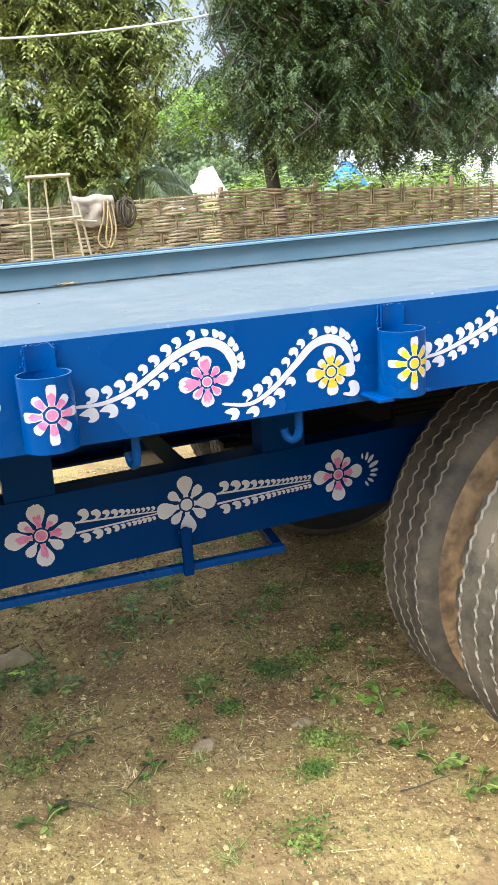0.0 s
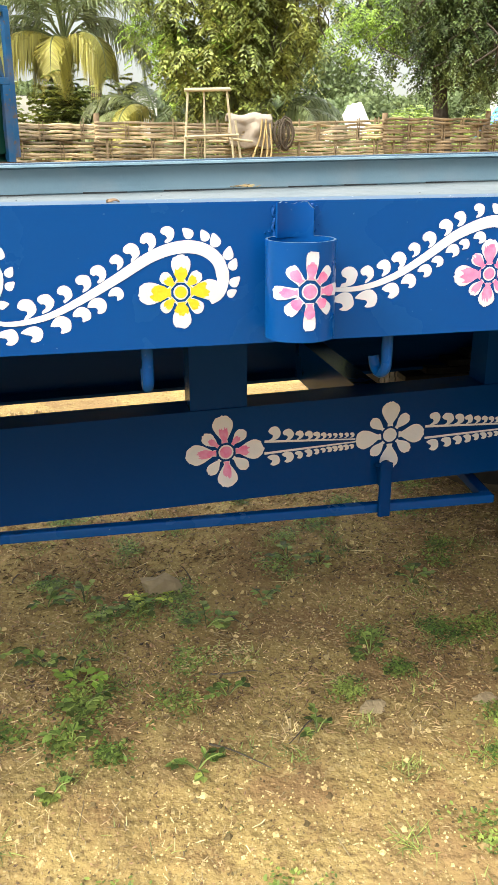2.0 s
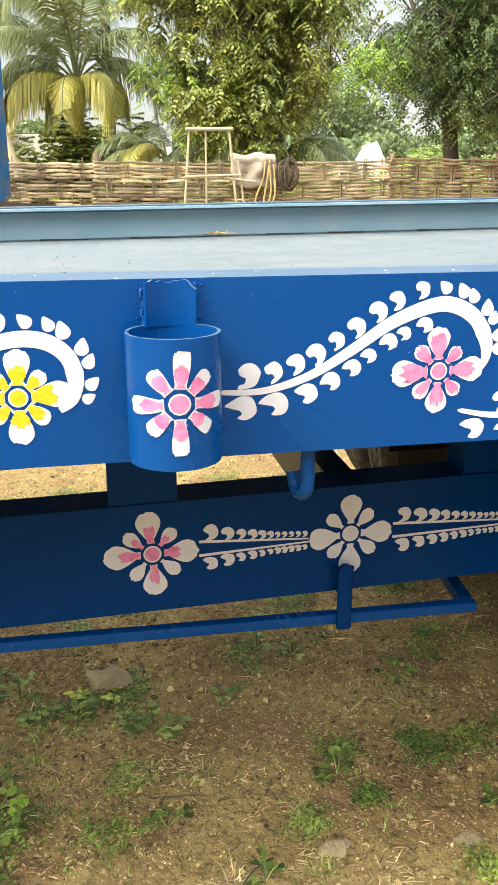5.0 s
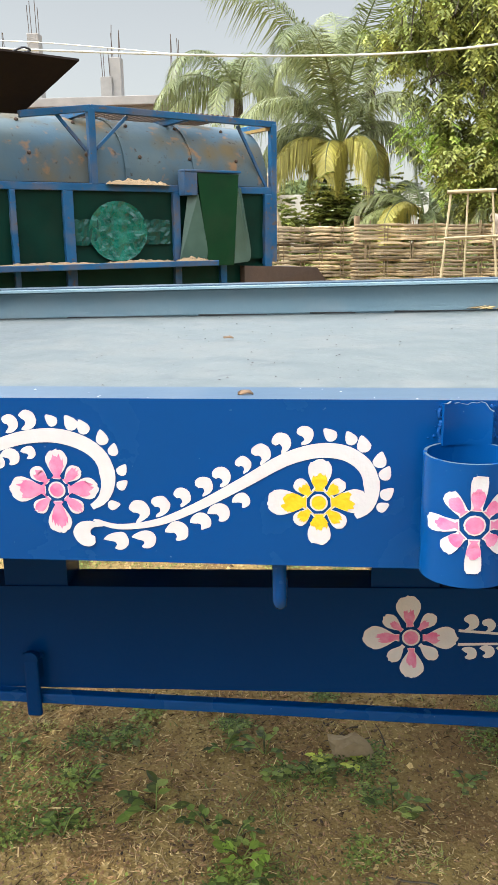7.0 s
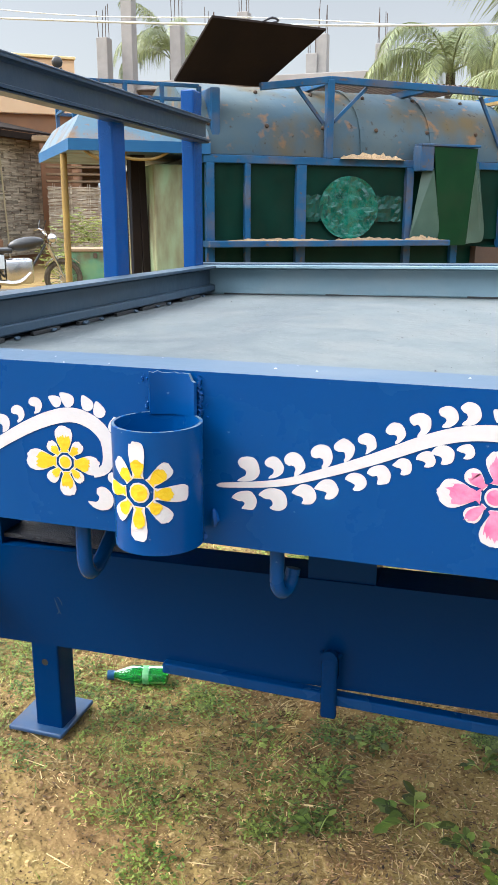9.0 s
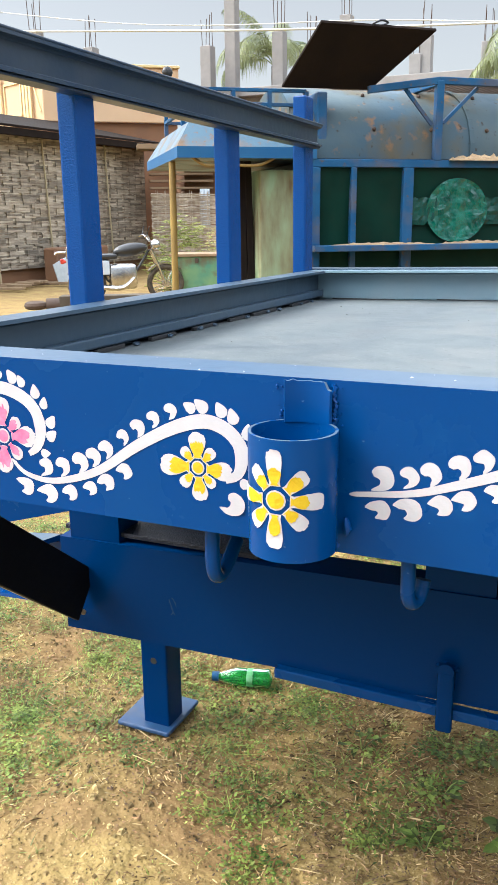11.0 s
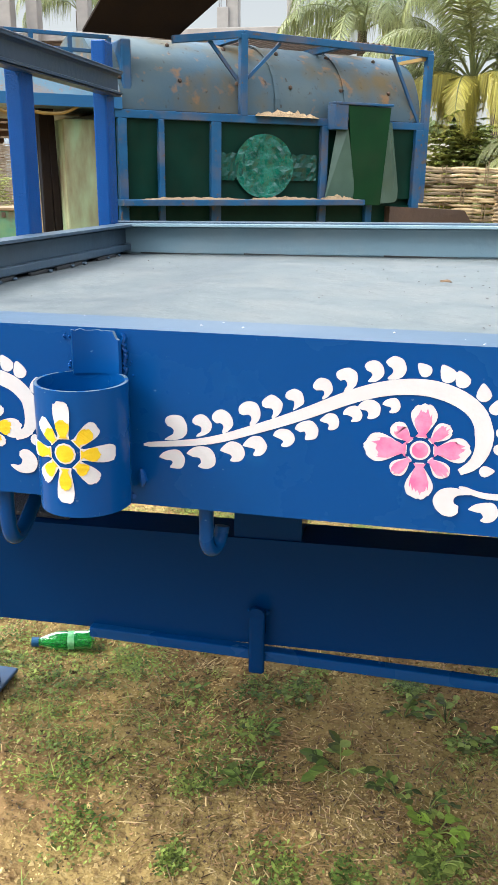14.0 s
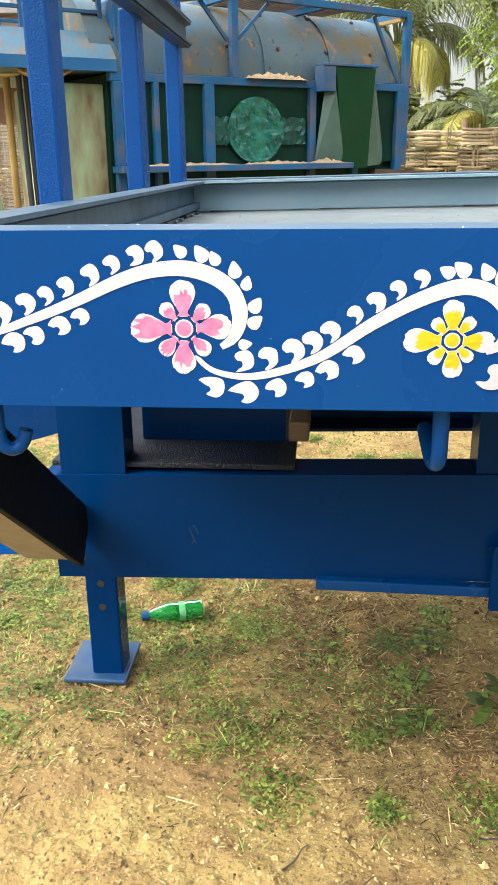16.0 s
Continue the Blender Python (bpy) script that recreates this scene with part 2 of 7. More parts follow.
CHAFF = material("chaff", (0.36, 0.25, 0.14), 0.95, colour2=(0.22, 0.145, 0.08), scale=40, bump=0.8, bump_scale=90)
RUST = material("rusty_sheet", (0.045, 0.028, 0.02), 0.8, colour2=(0.10, 0.055, 0.03), scale=4, bump=0.2, bump_scale=30)
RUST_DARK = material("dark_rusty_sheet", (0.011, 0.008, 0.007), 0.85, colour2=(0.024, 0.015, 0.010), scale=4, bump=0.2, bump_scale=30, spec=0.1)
PLATE_BLACK = material("rough_black_plate", (0.007, 0.010, 0.020), 0.42, colour2=(0.018, 0.021, 0.032), scale=50, amount=0.9, bump=0.6, bump_scale=280, spec=0.3)
CONCRETE = material("raw_concrete", (0.255, 0.24, 0.225), 0.9, colour2=(0.165, 0.1575, 0.15), scale=3, bump=0.3, bump_scale=25)
PLASTER = material("peach_plaster", (0.53, 0.352, 0.208), 0.85, colour2=(0.58, 0.405, 0.25), scale=1.2, amount=0.8, bump=0.05)
PLASTER_YELLOW = material("yellow_trim_plaster", (0.6708, 0.5332, 0.2752), 0.85, colour2=(0.602, 0.4558, 0.2236), scale=2)
BROWN_WALL = material("brown_wall", (0.20, 0.10, 0.05), 0.9, colour2=(0.14, 0.08, 0.05), scale=2)
WHITEWASH = material("whitewash", (0.74, 0.72, 0.67), 0.85, colour2=(0.60, 0.58, 0.53), scale=2, amount=0.8)
CHROME = material("dull_chrome", (0.55, 0.55, 0.55), 0.25, 1.0, colour2=(0.35, 0.34, 0.33), scale=20)
BLACK = material("black_plastic", (0.015, 0.015, 0.016), 0.4, colour2=(0.03, 0.03, 0.03), scale=20)
OCHRE = material("ochre_pipe_paint", (0.26, 0.165, 0.035), 0.55, colour2=(0.16, 0.095, 0.03), scale=8, amount=0.8)
OLD_GREEN = material("peeling_green_paint", (0.130, 0.240, 0.140), 0.65, colour2=(0.330, 0.335, 0.185), scale=3.0, amount=0.95, stretch=(1, 1, 0.3), dirt=(0.110, 0.070, 0.034), dirt_scale=6, dirt_amount=0.9, bump=0.1)
BIN_GREEN = material("teal_green_bin_paint", (0.050, 0.185, 0.120), 0.6, colour2=(0.170, 0.270, 0.100), scale=2.6, amount=0.9, dirt=(0.115, 0.066, 0.030), dirt_scale=4, dirt_amount=0.75, bump=0.1)
# the brace's black paint; on joists, springs and cross panel it stands for shade
UNDERBED_BLACK = material("black_brace_paint_and_underbed_shade", (0.0022, 0.0032, 0.0065), 0.6, colour2=(0.005, 0.006, 0.010), scale=6, bump=0.08, spec=0.12)
SACK = material("woven_sack", (0.29, 0.235, 0.178), 0.85, colour2=(0.20, 0.155, 0.112), scale=8, bump=0.3, bump_scale=160)
ROPE = material("dark_rope", (0.05, 0.035, 0.022), 0.9, colour2=(0.10, 0.07, 0.04), scale=40, bump=0.4, bump_scale=200)
ROPE_PALE = material("pale_rope", (0.42, 0.30, 0.13), 0.85, colour2=(0.33, 0.22, 0.09), scale=40, bump=0.4, bump_scale=200)
CABLE = material("grey_cable", (0.55, 0.56, 0.52), 0.6, colour2=(0.45, 0.46, 0.44), scale=6)
TARP_BLUE = material("blue_tarpaulin", (0.02, 0.18, 0.62), 0.45, colour2=(0.04, 0.26, 0.72), scale=3)
RED_ROOF = material("red_roof_trim", (0.50, 0.07, 0.03), 0.7, colour2=(0.42, 0.06, 0.03), scale=3)
CLOTH = material("grey_cloth", (0.50, 0.55, 0.58), 0.9, colour2=(0.35, 0.40, 0.45), scale=14)
WOOD = material("weathered_wood", (0.24, 0.16, 0.09), 0.8, colour2=(0.14, 0.09, 0.05), scale=6, bump=0.3, stretch=(0.5, 5, 5))
RED_LAMP = material("red_lamp_plastic", (0.5, 0.04, 0.02), 0.3)


def glassy(name, colour):
    mat = bpy.data.materials.new(name)
    mat.use_nodes = True
    sh = mat.node_tree.nodes["Principled BSDF"]
    sh.inputs["Base Color"].default_value = (*colour, 1)
    sh.inputs["Transmission Weight"].default_value, sh.inputs["Roughness"].default_value, sh.inputs["IOR"].default_value = 0.85, 0.08, 1.3
    return mat


BOTTLE = glassy("green_bottle_plastic", (0.05, 0.62, 0.16))

# ---- mesh helpers ----


def mesh_object(name, bm, mats, parent=None, smooth=False):
    me = bpy.data.meshes.new(name)
    bm.normal_update()
    bm.to_mesh(me)
    bm.free()
    for m in mats if isinstance(mats, (list, tuple)) else [mats]:
        me.materials.append(m)
    if smooth:
        me.shade_smooth()
        if smooth != "all":
            me.set_sharp_from_angle(angle=radians(40))
    ob = new(name, me)
    ob.parent = parent
    return ob


def part(name, bm, mats, parent, label="", smooth=False, at=None):
    ob = mesh_object(name, bm, mats, parent, smooth)
    if at:
        ob.matrix_basis = at
    return tagged(ob, label)


def thing(name, label, category, at=(0, 0, 0), group="", rz=0.0, kind=""):
    ob = new(name)
    ob.matrix_basis = pose(*at, 0, 0, rz)
    return tagged(ob, label, category, group, kind)


def solo(name, bm, mats, label, category, group="", kind="", smooth=False):
    return tagged(mesh_object(name, bm, mats, None, smooth), label, category, group, kind)


def raw(name, verts, faces, mats, parent=None, smooth=False):
    me = bpy.data.meshes.new(name)
    me.from_pydata([tuple(map(float, v)) for v in verts], [], faces)
    for m in mats if isinstance(mats, (list, tuple)) else [mats]:
        me.materials.append(m)
    if smooth:
        me.shade_smooth()
    ob = new(name, me)
    ob.parent = parent
    return ob


def box(bm, lo, hi, bevel=0.0, slot=0, m=None):
    """An axis-aligned block between two corners, with softened edges."""
    lo, hi = Vector(lo), Vector(hi)
    made = bmesh.ops.create_cube(bm, size=1.0, matrix=Matrix.Translation((lo + hi) / 2) @ Matrix.Diagonal((*(hi - lo), 1)))
    vs = made["verts"]
    if bevel:
        es = list({e for v in vs for e in v.link_edges})
        res = bmesh.ops.bevel(bm, geom=es, offset=bevel, segments=2, affect="EDGES", profile=0.5)
        vs = list({v for f in res["faces"] for v in f.verts} | {v for v in vs if v.is_valid})
    for f in {f for v in vs if v.is_valid for f in v.link_faces}:
        f.material_index = slot
    if m is not None:
        bmesh.ops.transform(bm, matrix=m, verts=[v for v in vs if v.is_valid])
    return bm


def frame_along(way):
    way = Vector(way).normalized()
    side = way.cross((0, 0, 1))
    side = way.cross((0, 1, 0)) if side.length < 1e-3 else side
    side.normalize()
    return way, side, side.cross(way).normalized()


def bar(bm, a, b, w, h, bevel=0.0, slot=0):
    """A straight rectangular bar from a to b, w across and h high."""
    a, b = Vector(a), Vector(b)
    way, side, up = frame_along(b - a)
    m = Matrix((side, way, up)).transposed().to_4x4()
    m.translation = (a + b) / 2
    n = (b - a).length / 2
    return box(bm, (-w / 2, -n, -h / 2), (w / 2, n, h / 2), bevel, slot, m)


def tube(bm, pts, radius, seg=10, caps=True, slot=0):
    """A round rod through the points; radius may be a list."""
    pts = [Vector(p) for p in pts]
    rings = []
    side = None
    for i, p in enumerate(pts):
        way = (pts[min(i + 1, len(pts) - 1)] - pts[max(i - 1, 0)]).normalized()
        if side is None:
            side = frame_along(way)[1]
        side = (side - way * side.dot(way)).normalized()
        up = side.cross(way)
        r = radius[i] if isinstance(radius, (list, tuple)) else radius
        rings.append([bm.verts.new(p + side * (r * math.cos(2 * math.pi * k / seg)) + up * (r * math.sin(2 * math.pi * k / seg))) for k in range(seg)])
    for a, b in zip(rings, rings[1:]):
        for k in range(seg):
            bm.faces.new((a[k], a[(k + 1) % seg], b[(k + 1) % seg], b[k])).material_index = slot
    if caps:
        bm.faces.new(rings[0]).material_index = slot
        bm.faces.new(rings[-1][::-1]).material_index = slot
    return bm


def profile(bm, outline, a, b, up=(0, 0, 1), slot=0):
    """A section (u across, v up) drawn out from a to b: channels, angles, joists."""
    a, b = Vector(a), Vector(b)
    way = (b - a).normalized()
    side = way.cross(Vector(up)).normalized()
    vup = side.cross(way)
    ends = [[bm.verts.new(p + side * u + vup * v) for u, v in outline] for p in (a, b)]
    n = len(outline)
    for k in range(n):
        bm.faces.new((ends[0][k], ends[0][(k + 1) % n], ends[1][(k + 1) % n], ends[1][k])).material_index = slot
    bm.faces.new(ends[0][::-1]).material_index = slot
    bm.faces.new(ends[1]).material_index = slot
    bmesh.ops.recalc_face_normals(bm, faces=bm.faces)
    return bm


def channel_section(height, flange, t=0.008, turn=1):
    """A C section, its web at u = 0, flanges towards turn * u."""
    k = turn
    return [(0, 0), (k * flange, 0), (k * flange, t), (k * (t + 0.004), t * 1.5), (k * t, t * 2), (k * t, height - t * 2), (k * (t + 0.004), height - t * 1.5),
            (k * flange, height - t), (k * flange, height), (0, height)]


def spline(pts, n):
    """A smooth curve through control points, n samples."""
    pts = [Vector(p) for p in pts]
    out = []
    for i in range(n):
        s = i / (n - 1) * (len(pts) - 1)
        k = min(int(s), len(pts) - 2)
        f = s - k
        p0, p1, p2, p3 = pts[max(k - 1, 0)], pts[k], pts[k + 1], pts[min(k + 2, len(pts) - 1)]
        out.append(0.5 * ((2 * p1) + (p2 - p0) * f + (2 * p0 - 5 * p1 + 4 * p2 - p3) * f * f + (3 * p1 - p0 - 3 * p2 + p3) * f ** 3))
    return out

# ---- the painted trailer ----
TOP, LOW, DECK_Z = 1.18, 1.005, 1.088
FRONT, REAR, FAR = -1.12, 3.1, 1.895
SAG, LIFT = 0.017, -0.045  # the bed is a little twisted: its far side lies low in front and high behind


def sag(x, y=FAR):
    return (SAG + (LIFT - SAG) * (x - FRONT) / (REAR - FRONT)) * y / FAR


trailer = thing("flatbed_trailer", "blue flatbed farm trailer hand painted with white scrolls and flowers", "trailer")

# painted strokes lie a hair proud of the steel
PROUD = 0.0004


def flat(x, z):
    return Vector((x, -PROUD, z))


def polygon(bm, pts, lay, slot=0, rise=0.0):
    vs = [bm.verts.new(lay(x, z) + Vector((0, -rise, 0))) for x, z in pts]
    f = bm.faces.new(vs)
    f.material_index = slot
    return f


def stroke(bm, pts, widths, lay, slot=0, rise=0.0):
    """A brush stroke: a ribbon of changing width along a line in the plane of the steel."""
    n = len(pts)
    left, right = [], []
    for i in range(n):
        d = (pts[min(i + 1, n - 1)] - pts[max(i - 1, 0)]).normalized()
        nx, nz = -d.y, d.x
        w = widths[i] / 2
        out = Vector((0, -rise, 0))
        left.append(bm.verts.new(lay(pts[i].x + nx * w, pts[i].y + nz * w) + out))
        right.append(bm.verts.new(lay(pts[i].x - nx * w, pts[i].y - nz * w) + out))
    for i in range(n - 1):
        bm.faces.new((left[i], left[i + 1], right[i + 1], right[i])).material_index = slot


UPPER_DAB = [(-0.42, 0.18), (-0.34, 0.38), (-0.08, 0.50), (0.22, 0.46), (0.44, 0.22), (0.47, -0.08), (0.34, -0.34), (0.06, -0.49), (-0.30, -0.53), (-0.24, -0.40), (-0.10, -0.30), (-0.07, -0.14), (-0.16, -0.03), (-0.32, 0.02)]
LOWER_DAB = [(-0.56, 0.16), (-0.34, 0.36), (0.0, 0.44), (0.32, 0.34), (0.48, 0.06), (0.44, -0.24), (0.24, -0.44), (-0.04, -0.46), (-0.24, -0.36), (-0.10, -0.20), (-0.16, -0.05), (-0.34, 0.02)]


def dab(maker, parent, *how):
    """One brush dab as a piece of its own."""
    bm = bmesh.new()
    maker(bm, *how)
    bmesh.ops.recalc_face_normals(bm, faces=bm.faces)
    part("leaf_dab", bm, WHITE, parent)


def comma(bm, x, z, tilt, size, lay, rng, tail=1.0, rise=0.0, shape=UPPER_DAB):
    """A crescent brush dab about (x, z)."""
    size *= rng.uniform(0.88, 1.12)
    tilt += rng.uniform(-0.2, 0.2)
    ca, sa = math.cos(tilt), math.sin(tilt)
    pts = []
    for u, v in shape:
        far = max(0.0, -0.3 - v) if shape is UPPER_DAB else max(0.0, -0.2 - u)
        u, v = u - far * (tail - 0.5) * 0.9 + rng.uniform(-0.028, 0.028), v + rng.uniform(-0.028, 0.028)
        pts.append(Vector((x + size * (u * ca - v * sa), z + size * (u * sa + v * ca), 0)))
    smooth = spline(pts[-2:] + pts + pts[:2], (len(pts) + 3) * 3 + 1)[6:-6]
    polygon(bm, [(p.x, p.y) for p in smooth], lay, 0, rise)


def drop(bm, x, z, heading, size, lay, rng, rise=0.0):
    """A pointed drop."""
    size *= rng.uniform(0.85, 1.1)
    ca, sa = math.cos(heading), math.sin(heading)
    out = [(0.5 * math.cos(t) * size * (1.25 if math.cos(t) > 0 else 0.8), 0.42 * math.sin(t) * size * (1 - 0.5 * max(0, math.cos(t)))) for t in [2 * math.pi * k / 14 for k in range(14)]]
    polygon(bm, [(x + ca * u - sa * v, z + sa * u + ca * v) for u, v in out], lay, 0, rise)


def petal_outline(length, width, n=13, square=0.0):
    """Narrow at the foot, widest past the middle, a rounded end."""
    fs = [0.02 + 0.98 * math.sin(math.pi / 2 * i / n) for i in range(n + 1)]
    half = [width / 2 * ((1 - square) * max(0.0, math.sin(math.pi * f ** 1.75)) ** 0.55 + square * (0.72 + 0.28 * f) * (1 - max(0, (f - 0.9) / 0.1) ** 2 * 0.5)) for f in fs]
    half[0] = width * 0.16 if not square else width * 0.34
    return [(length * f, h) for f, h in zip(fs, half)] + [(length * f, -h) for f, h in reversed(list(zip(fs, half)))]


def brushed(outline, rng, rough=0.16):
    """The same petal with the ragged end that a dry brush leaves."""
    far = max(u for u, v in outline)
    return [(u * (1 + (rng.uniform(-rough, rough) if u > far * 0.62 else 0)), v * (1 + rng.uniform(-0.5, 0.5) * rough)) for u, v in outline]


def flower(name, x, z, colour, parent, lay, long=0.046, short=0.034, tint=True, turn=0.0, seed=1, east=1.0, west=1.0):
    rng = random.Random(seed)
    bm = bmesh.new()
    for k in range(8):
        a = math.pi / 4 * k + turn + rng.uniform(-0.07, 0.07)
        L = (long if k % 2 == 0 else short) * rng.uniform(0.94, 1.06)
        L *= east if k == 0 else west if k == 4 else 1
        W = L * ((0.54 if k % 2 == 0 else 0.47) if tint is True else (0.54 if k % 2 == 0 else 0.42))
        r0 = 0.24 * long
        ca, sa = math.cos(a), math.sin(a)

        def put(outline, slot, rise, r):
            pts = [(x + ca * (r + u) - sa * v, z + sa * (r + u) + ca * v) for u, v in outline]
            polygon(bm, pts, lay, slot, rise)
        put(brushed(petal_outline(L - r0, W, square=0.3 if colour is YELLOW else 0.0), rng, 0.03), 0, 0.0003 + 0.00002 * k, r0)
        if tint and (tint is True or k % 2 == 0 or rng.random() < 0.4):
            M = (L - r0) * (rng.uniform(0.42, 0.62) if tint == "some" else rng.uniform(0.46, 0.70) if colour is YELLOW else rng.uniform(0.66, 0.88))
            put(brushed(petal_outline(M, W * (rng.uniform(0.42, 0.60) if tint == "some" else rng.uniform(0.62, 0.80)), square=0.3), rng), 1, 0.0005 + 0.00002 * k, r0 + 0.001)
    rc = 0.20 * long
    ring = [(x + rc * math.cos(t), z + rc * math.sin(t)) for t in [2 * math.pi * i / 20 for i in range(20)]]
    polygon(bm, ring, lay, 0, 0.0005)
    if tint:
        polygon(bm, [(x + (u - x) * 0.8, z + (v - z) * 0.8) for u, v in ring], lay, 1, 0.0007)
    bmesh.ops.recalc_face_normals(bm, faces=bm.faces)
    return part(name, bm, [WHITE, colour], parent)


def scroll(pts, parent, lay, seed, lower_to=0.44, size=0.0245, first=0.06):
    """A vine that rises and curls over a flower, with dabs along both sides."""
    rng = random.Random(seed)
    bm = bmesh.new()
    line = spline([(x, z, 0) for x, z in pts], 70)
    # even steps along the line
    cut = [0.0]
    for p, q in zip(line, line[1:]):
        cut.append(cut[-1] + (q - p).length)
    even, j = [], 0
    for i in range(70):
        want = cut[-1] * i / 69
        while j < 68 and cut[j + 1] < want:
            j += 1
        even.append(line[j].lerp(line[j + 1], (want - cut[j]) / max(1e-9, cut[j + 1] - cut[j])))
    line = even
    n = len(line)
    ws = [0.0048 + 0.0107 * min(1, (i / n) / 0.72) if i < n * 0.86 else 0.0155 * (1 - (i / n - 0.86) / 0.14) ** 0.6 + 0.002 for i in range(n)]
    ws[0] = 0.002
    stroke(bm, line, ws, lay, 0, 0.0004)

    def along(f):
        i = min(int(f * (n - 1)), n - 2)
        d = (line[i + 1] - line[i]).normalized()
        return line[i], math.atan2(d.y, d.x), ws[i]
    run = sum((q - p).length for p, q in zip(line, line[1:]))
    f, k = first, 0
    while f < 0.66:
        s = 0.0188 + 0.0042 * max(0, 1 - (f - 0.06) / 0.40)
        f += 0.60 * s / run
        p, a, w = along(f)
        off = w / 2 + s * 0.56
        dab(comma, parent, p.x - math.sin(a) * off, p.y + math.cos(a) * off, a * 0.9, s, lay, rng, 0.8 if k < 2 else 0.3, 0.00002 * k)
        f += 0.60 * s / run
        k += 1
    for k in range(10):
        f = max(f, 0.66) + 0.036 if k else max(f, 0.66) + 0.028
        if f > 0.985:
            break
        p, a, w = along(f)
        s = size * (0.70 - 0.012 * k)
        off = w / 2 + s * 0.44
        dab(drop, parent, p.x - math.sin(a) * off, p.y + math.cos(a) * off, a + 2.45, s, lay, rng, 0.00002 * k)
    f, k = 0.04, 0
    while f < lower_to:
        s = 0.0185 + 0.0060 * max(0, 1 - (f - 0.04) / 0.4) - 0.004 * max(0, f - 0.36)
        f += 0.60 * s / run
        p, a, w = along(f)
        off = w / 2 + s * 0.52
        dab(comma, parent, p.x + math.sin(a) * off, p.y - math.cos(a) * off, a * 0.9, s, lay, rng, 0.8 if k < 2 else 0.4, 0.00002 * k, LOWER_DAB)
        f += 0.60 * s / run
        k += 1
    bmesh.ops.recalc_face_normals(bm, faces=bm.faces)
    return part("painted_scroll", bm, WHITE, parent, "white painted vine scroll with comma leaves")


VINE_A = [(-0.262, -0.015), (-0.201, -0.007), (-0.154, 0.008), (-0.108, 0.026), (-0.063, 0.046), (-0.03, 0.056), (0.003, 0.058), (0.031, 0.050),
          (0.049, 0.035), (0.055, 0.012), (0.049, -0.008), (0.036, -0.018)]
VINE_B = [(-0.234, -0.023), (-0.207, -0.030), (-0.165, -0.024), (-0.123, -0.006), (-0.076, 0.020), (-0.035, 0.044), (-0.002, 0.054), (0.026, 0.052),
          (0.046, 0.038), (0.053, 0.016), (0.049, -0.004), (0.037, -0.014)]
VINE_C = [(-0.248, -0.017), (-0.228, -0.033), (-0.187, -0.037), (-0.129, -0.019), (-0.075, 0.016), (-0.03, 0.040), (0.007, 0.051), (0.033, 0.045),
          (0.049, 0.029), (0.051, 0.012), (0.046, -0.003), (0.032, -0.011)]
VINE_D = [(-0.225, -0.012), (-0.18, -0.012), (-0.135, 0.001), (-0.094, 0.024), (-0.052, 0.051), (-0.012, 0.066), (0.012, 0.066), (0.035, 0.053), (0.048, 0.031), (0.050, 0.014), (0.046, 0.002)]
VINE_E = [(-0.209, -0.029), (-0.158, -0.036), (-0.115, -0.016), (-0.069, 0.022), (-0.035, 0.052), (-0.002, 0.060), (0.026, 0.047), (0.040, 0.022), (0.042, 0.008)]

bm = bmesh.new()
profile(bm, channel_section(TOP - LOW, 0.065, 0.007, -1), (FRONT, 0, LOW), (REAR, 0, LOW))
# the top flange gets the paler blue: sky sheen painted on, with dust
for f in bm.faces:
    f.material_index = 1 if f.normal.z > 0.9 and f.calc_center_median().z > TOP - 0.004 else 0
side = part("side_channel", bm, [BLUE, DUST_SHEEN_BLUE], trailer, "glossy blue steel side channel, its top paled by dust and painted sky sheen")
for i, (fx, fz, col, vine, stretch) in enumerate(((-0.787, 1.086, PINK, VINE_A, 1.0), (-0.529, 1.076, YELLOW, VINE_C, 1.0), (-0.10, 1.083, PINK, VINE_A, 1.0),
                                                   (0.171, 1.074, YELLOW, VINE_B, 1.0), (0.583, 1.082, PINK, VINE_D, 1.0), (0.816, 1.069, YELLOW, VINE_E, 1.0),
                                                   (1.245, 1.083, PINK, VINE_A, 1.0), (1.50, 1.074, YELLOW, VINE_B, 1.0))):
    k = 0.84 if i == 1 else 1.0
    flower("painted_flower", fx, fz, col, side, flat, 0.046 * k, 0.034 * k, seed=20 + i, west=1.12)
    scroll([(fx + u * stretch, fz + v) for u, v in vine], side, flat, 50 + i, 0.64 if i in (2, 4, 6) else 0.44, first=0.06 if i % 2 == 0 else 0.12)
    if i in (1, 2, 5):
        dab(comma, side, fx + (0.041 if i != 2 else 0.030), fz - (0.036 if i != 2 else 0.046), -0.6 if i != 2 else 2.6, 0.030, flat, random.Random(90 + i), 0.8, 0.0012)
# small runs and chips of paint along the top edge
rng = random.Random(4)
bm = bmesh.new()
def fleck(bm, x, y, z, r, rng):
    """A flat crumb with an uneven outline."""
    ring = [bm.verts.new((x + r * rng.uniform(0.6, 1.5) * math.cos(t), y + r * rng.uniform(0.5, 1.1) * math.sin(t), z)) for t in [k * 1.0472 for k in range(6)]]
    tip = bm.verts.new((x, y, z + r * rng.uniform(0.4, 0.9)))
    for k in range(6):
        bm.faces.new((ring[k], ring[(k + 1) % 6], tip))


for k in range(60):
    fleck(bm, rng.uniform(FRONT, 1.6), rng.uniform(0.002, 0.06), TOP + 0.0004, rng.uniform(0.0005, 0.0016), rng)
tagged(part("paint_splash", bm, WHITE, side), kind="stuff")

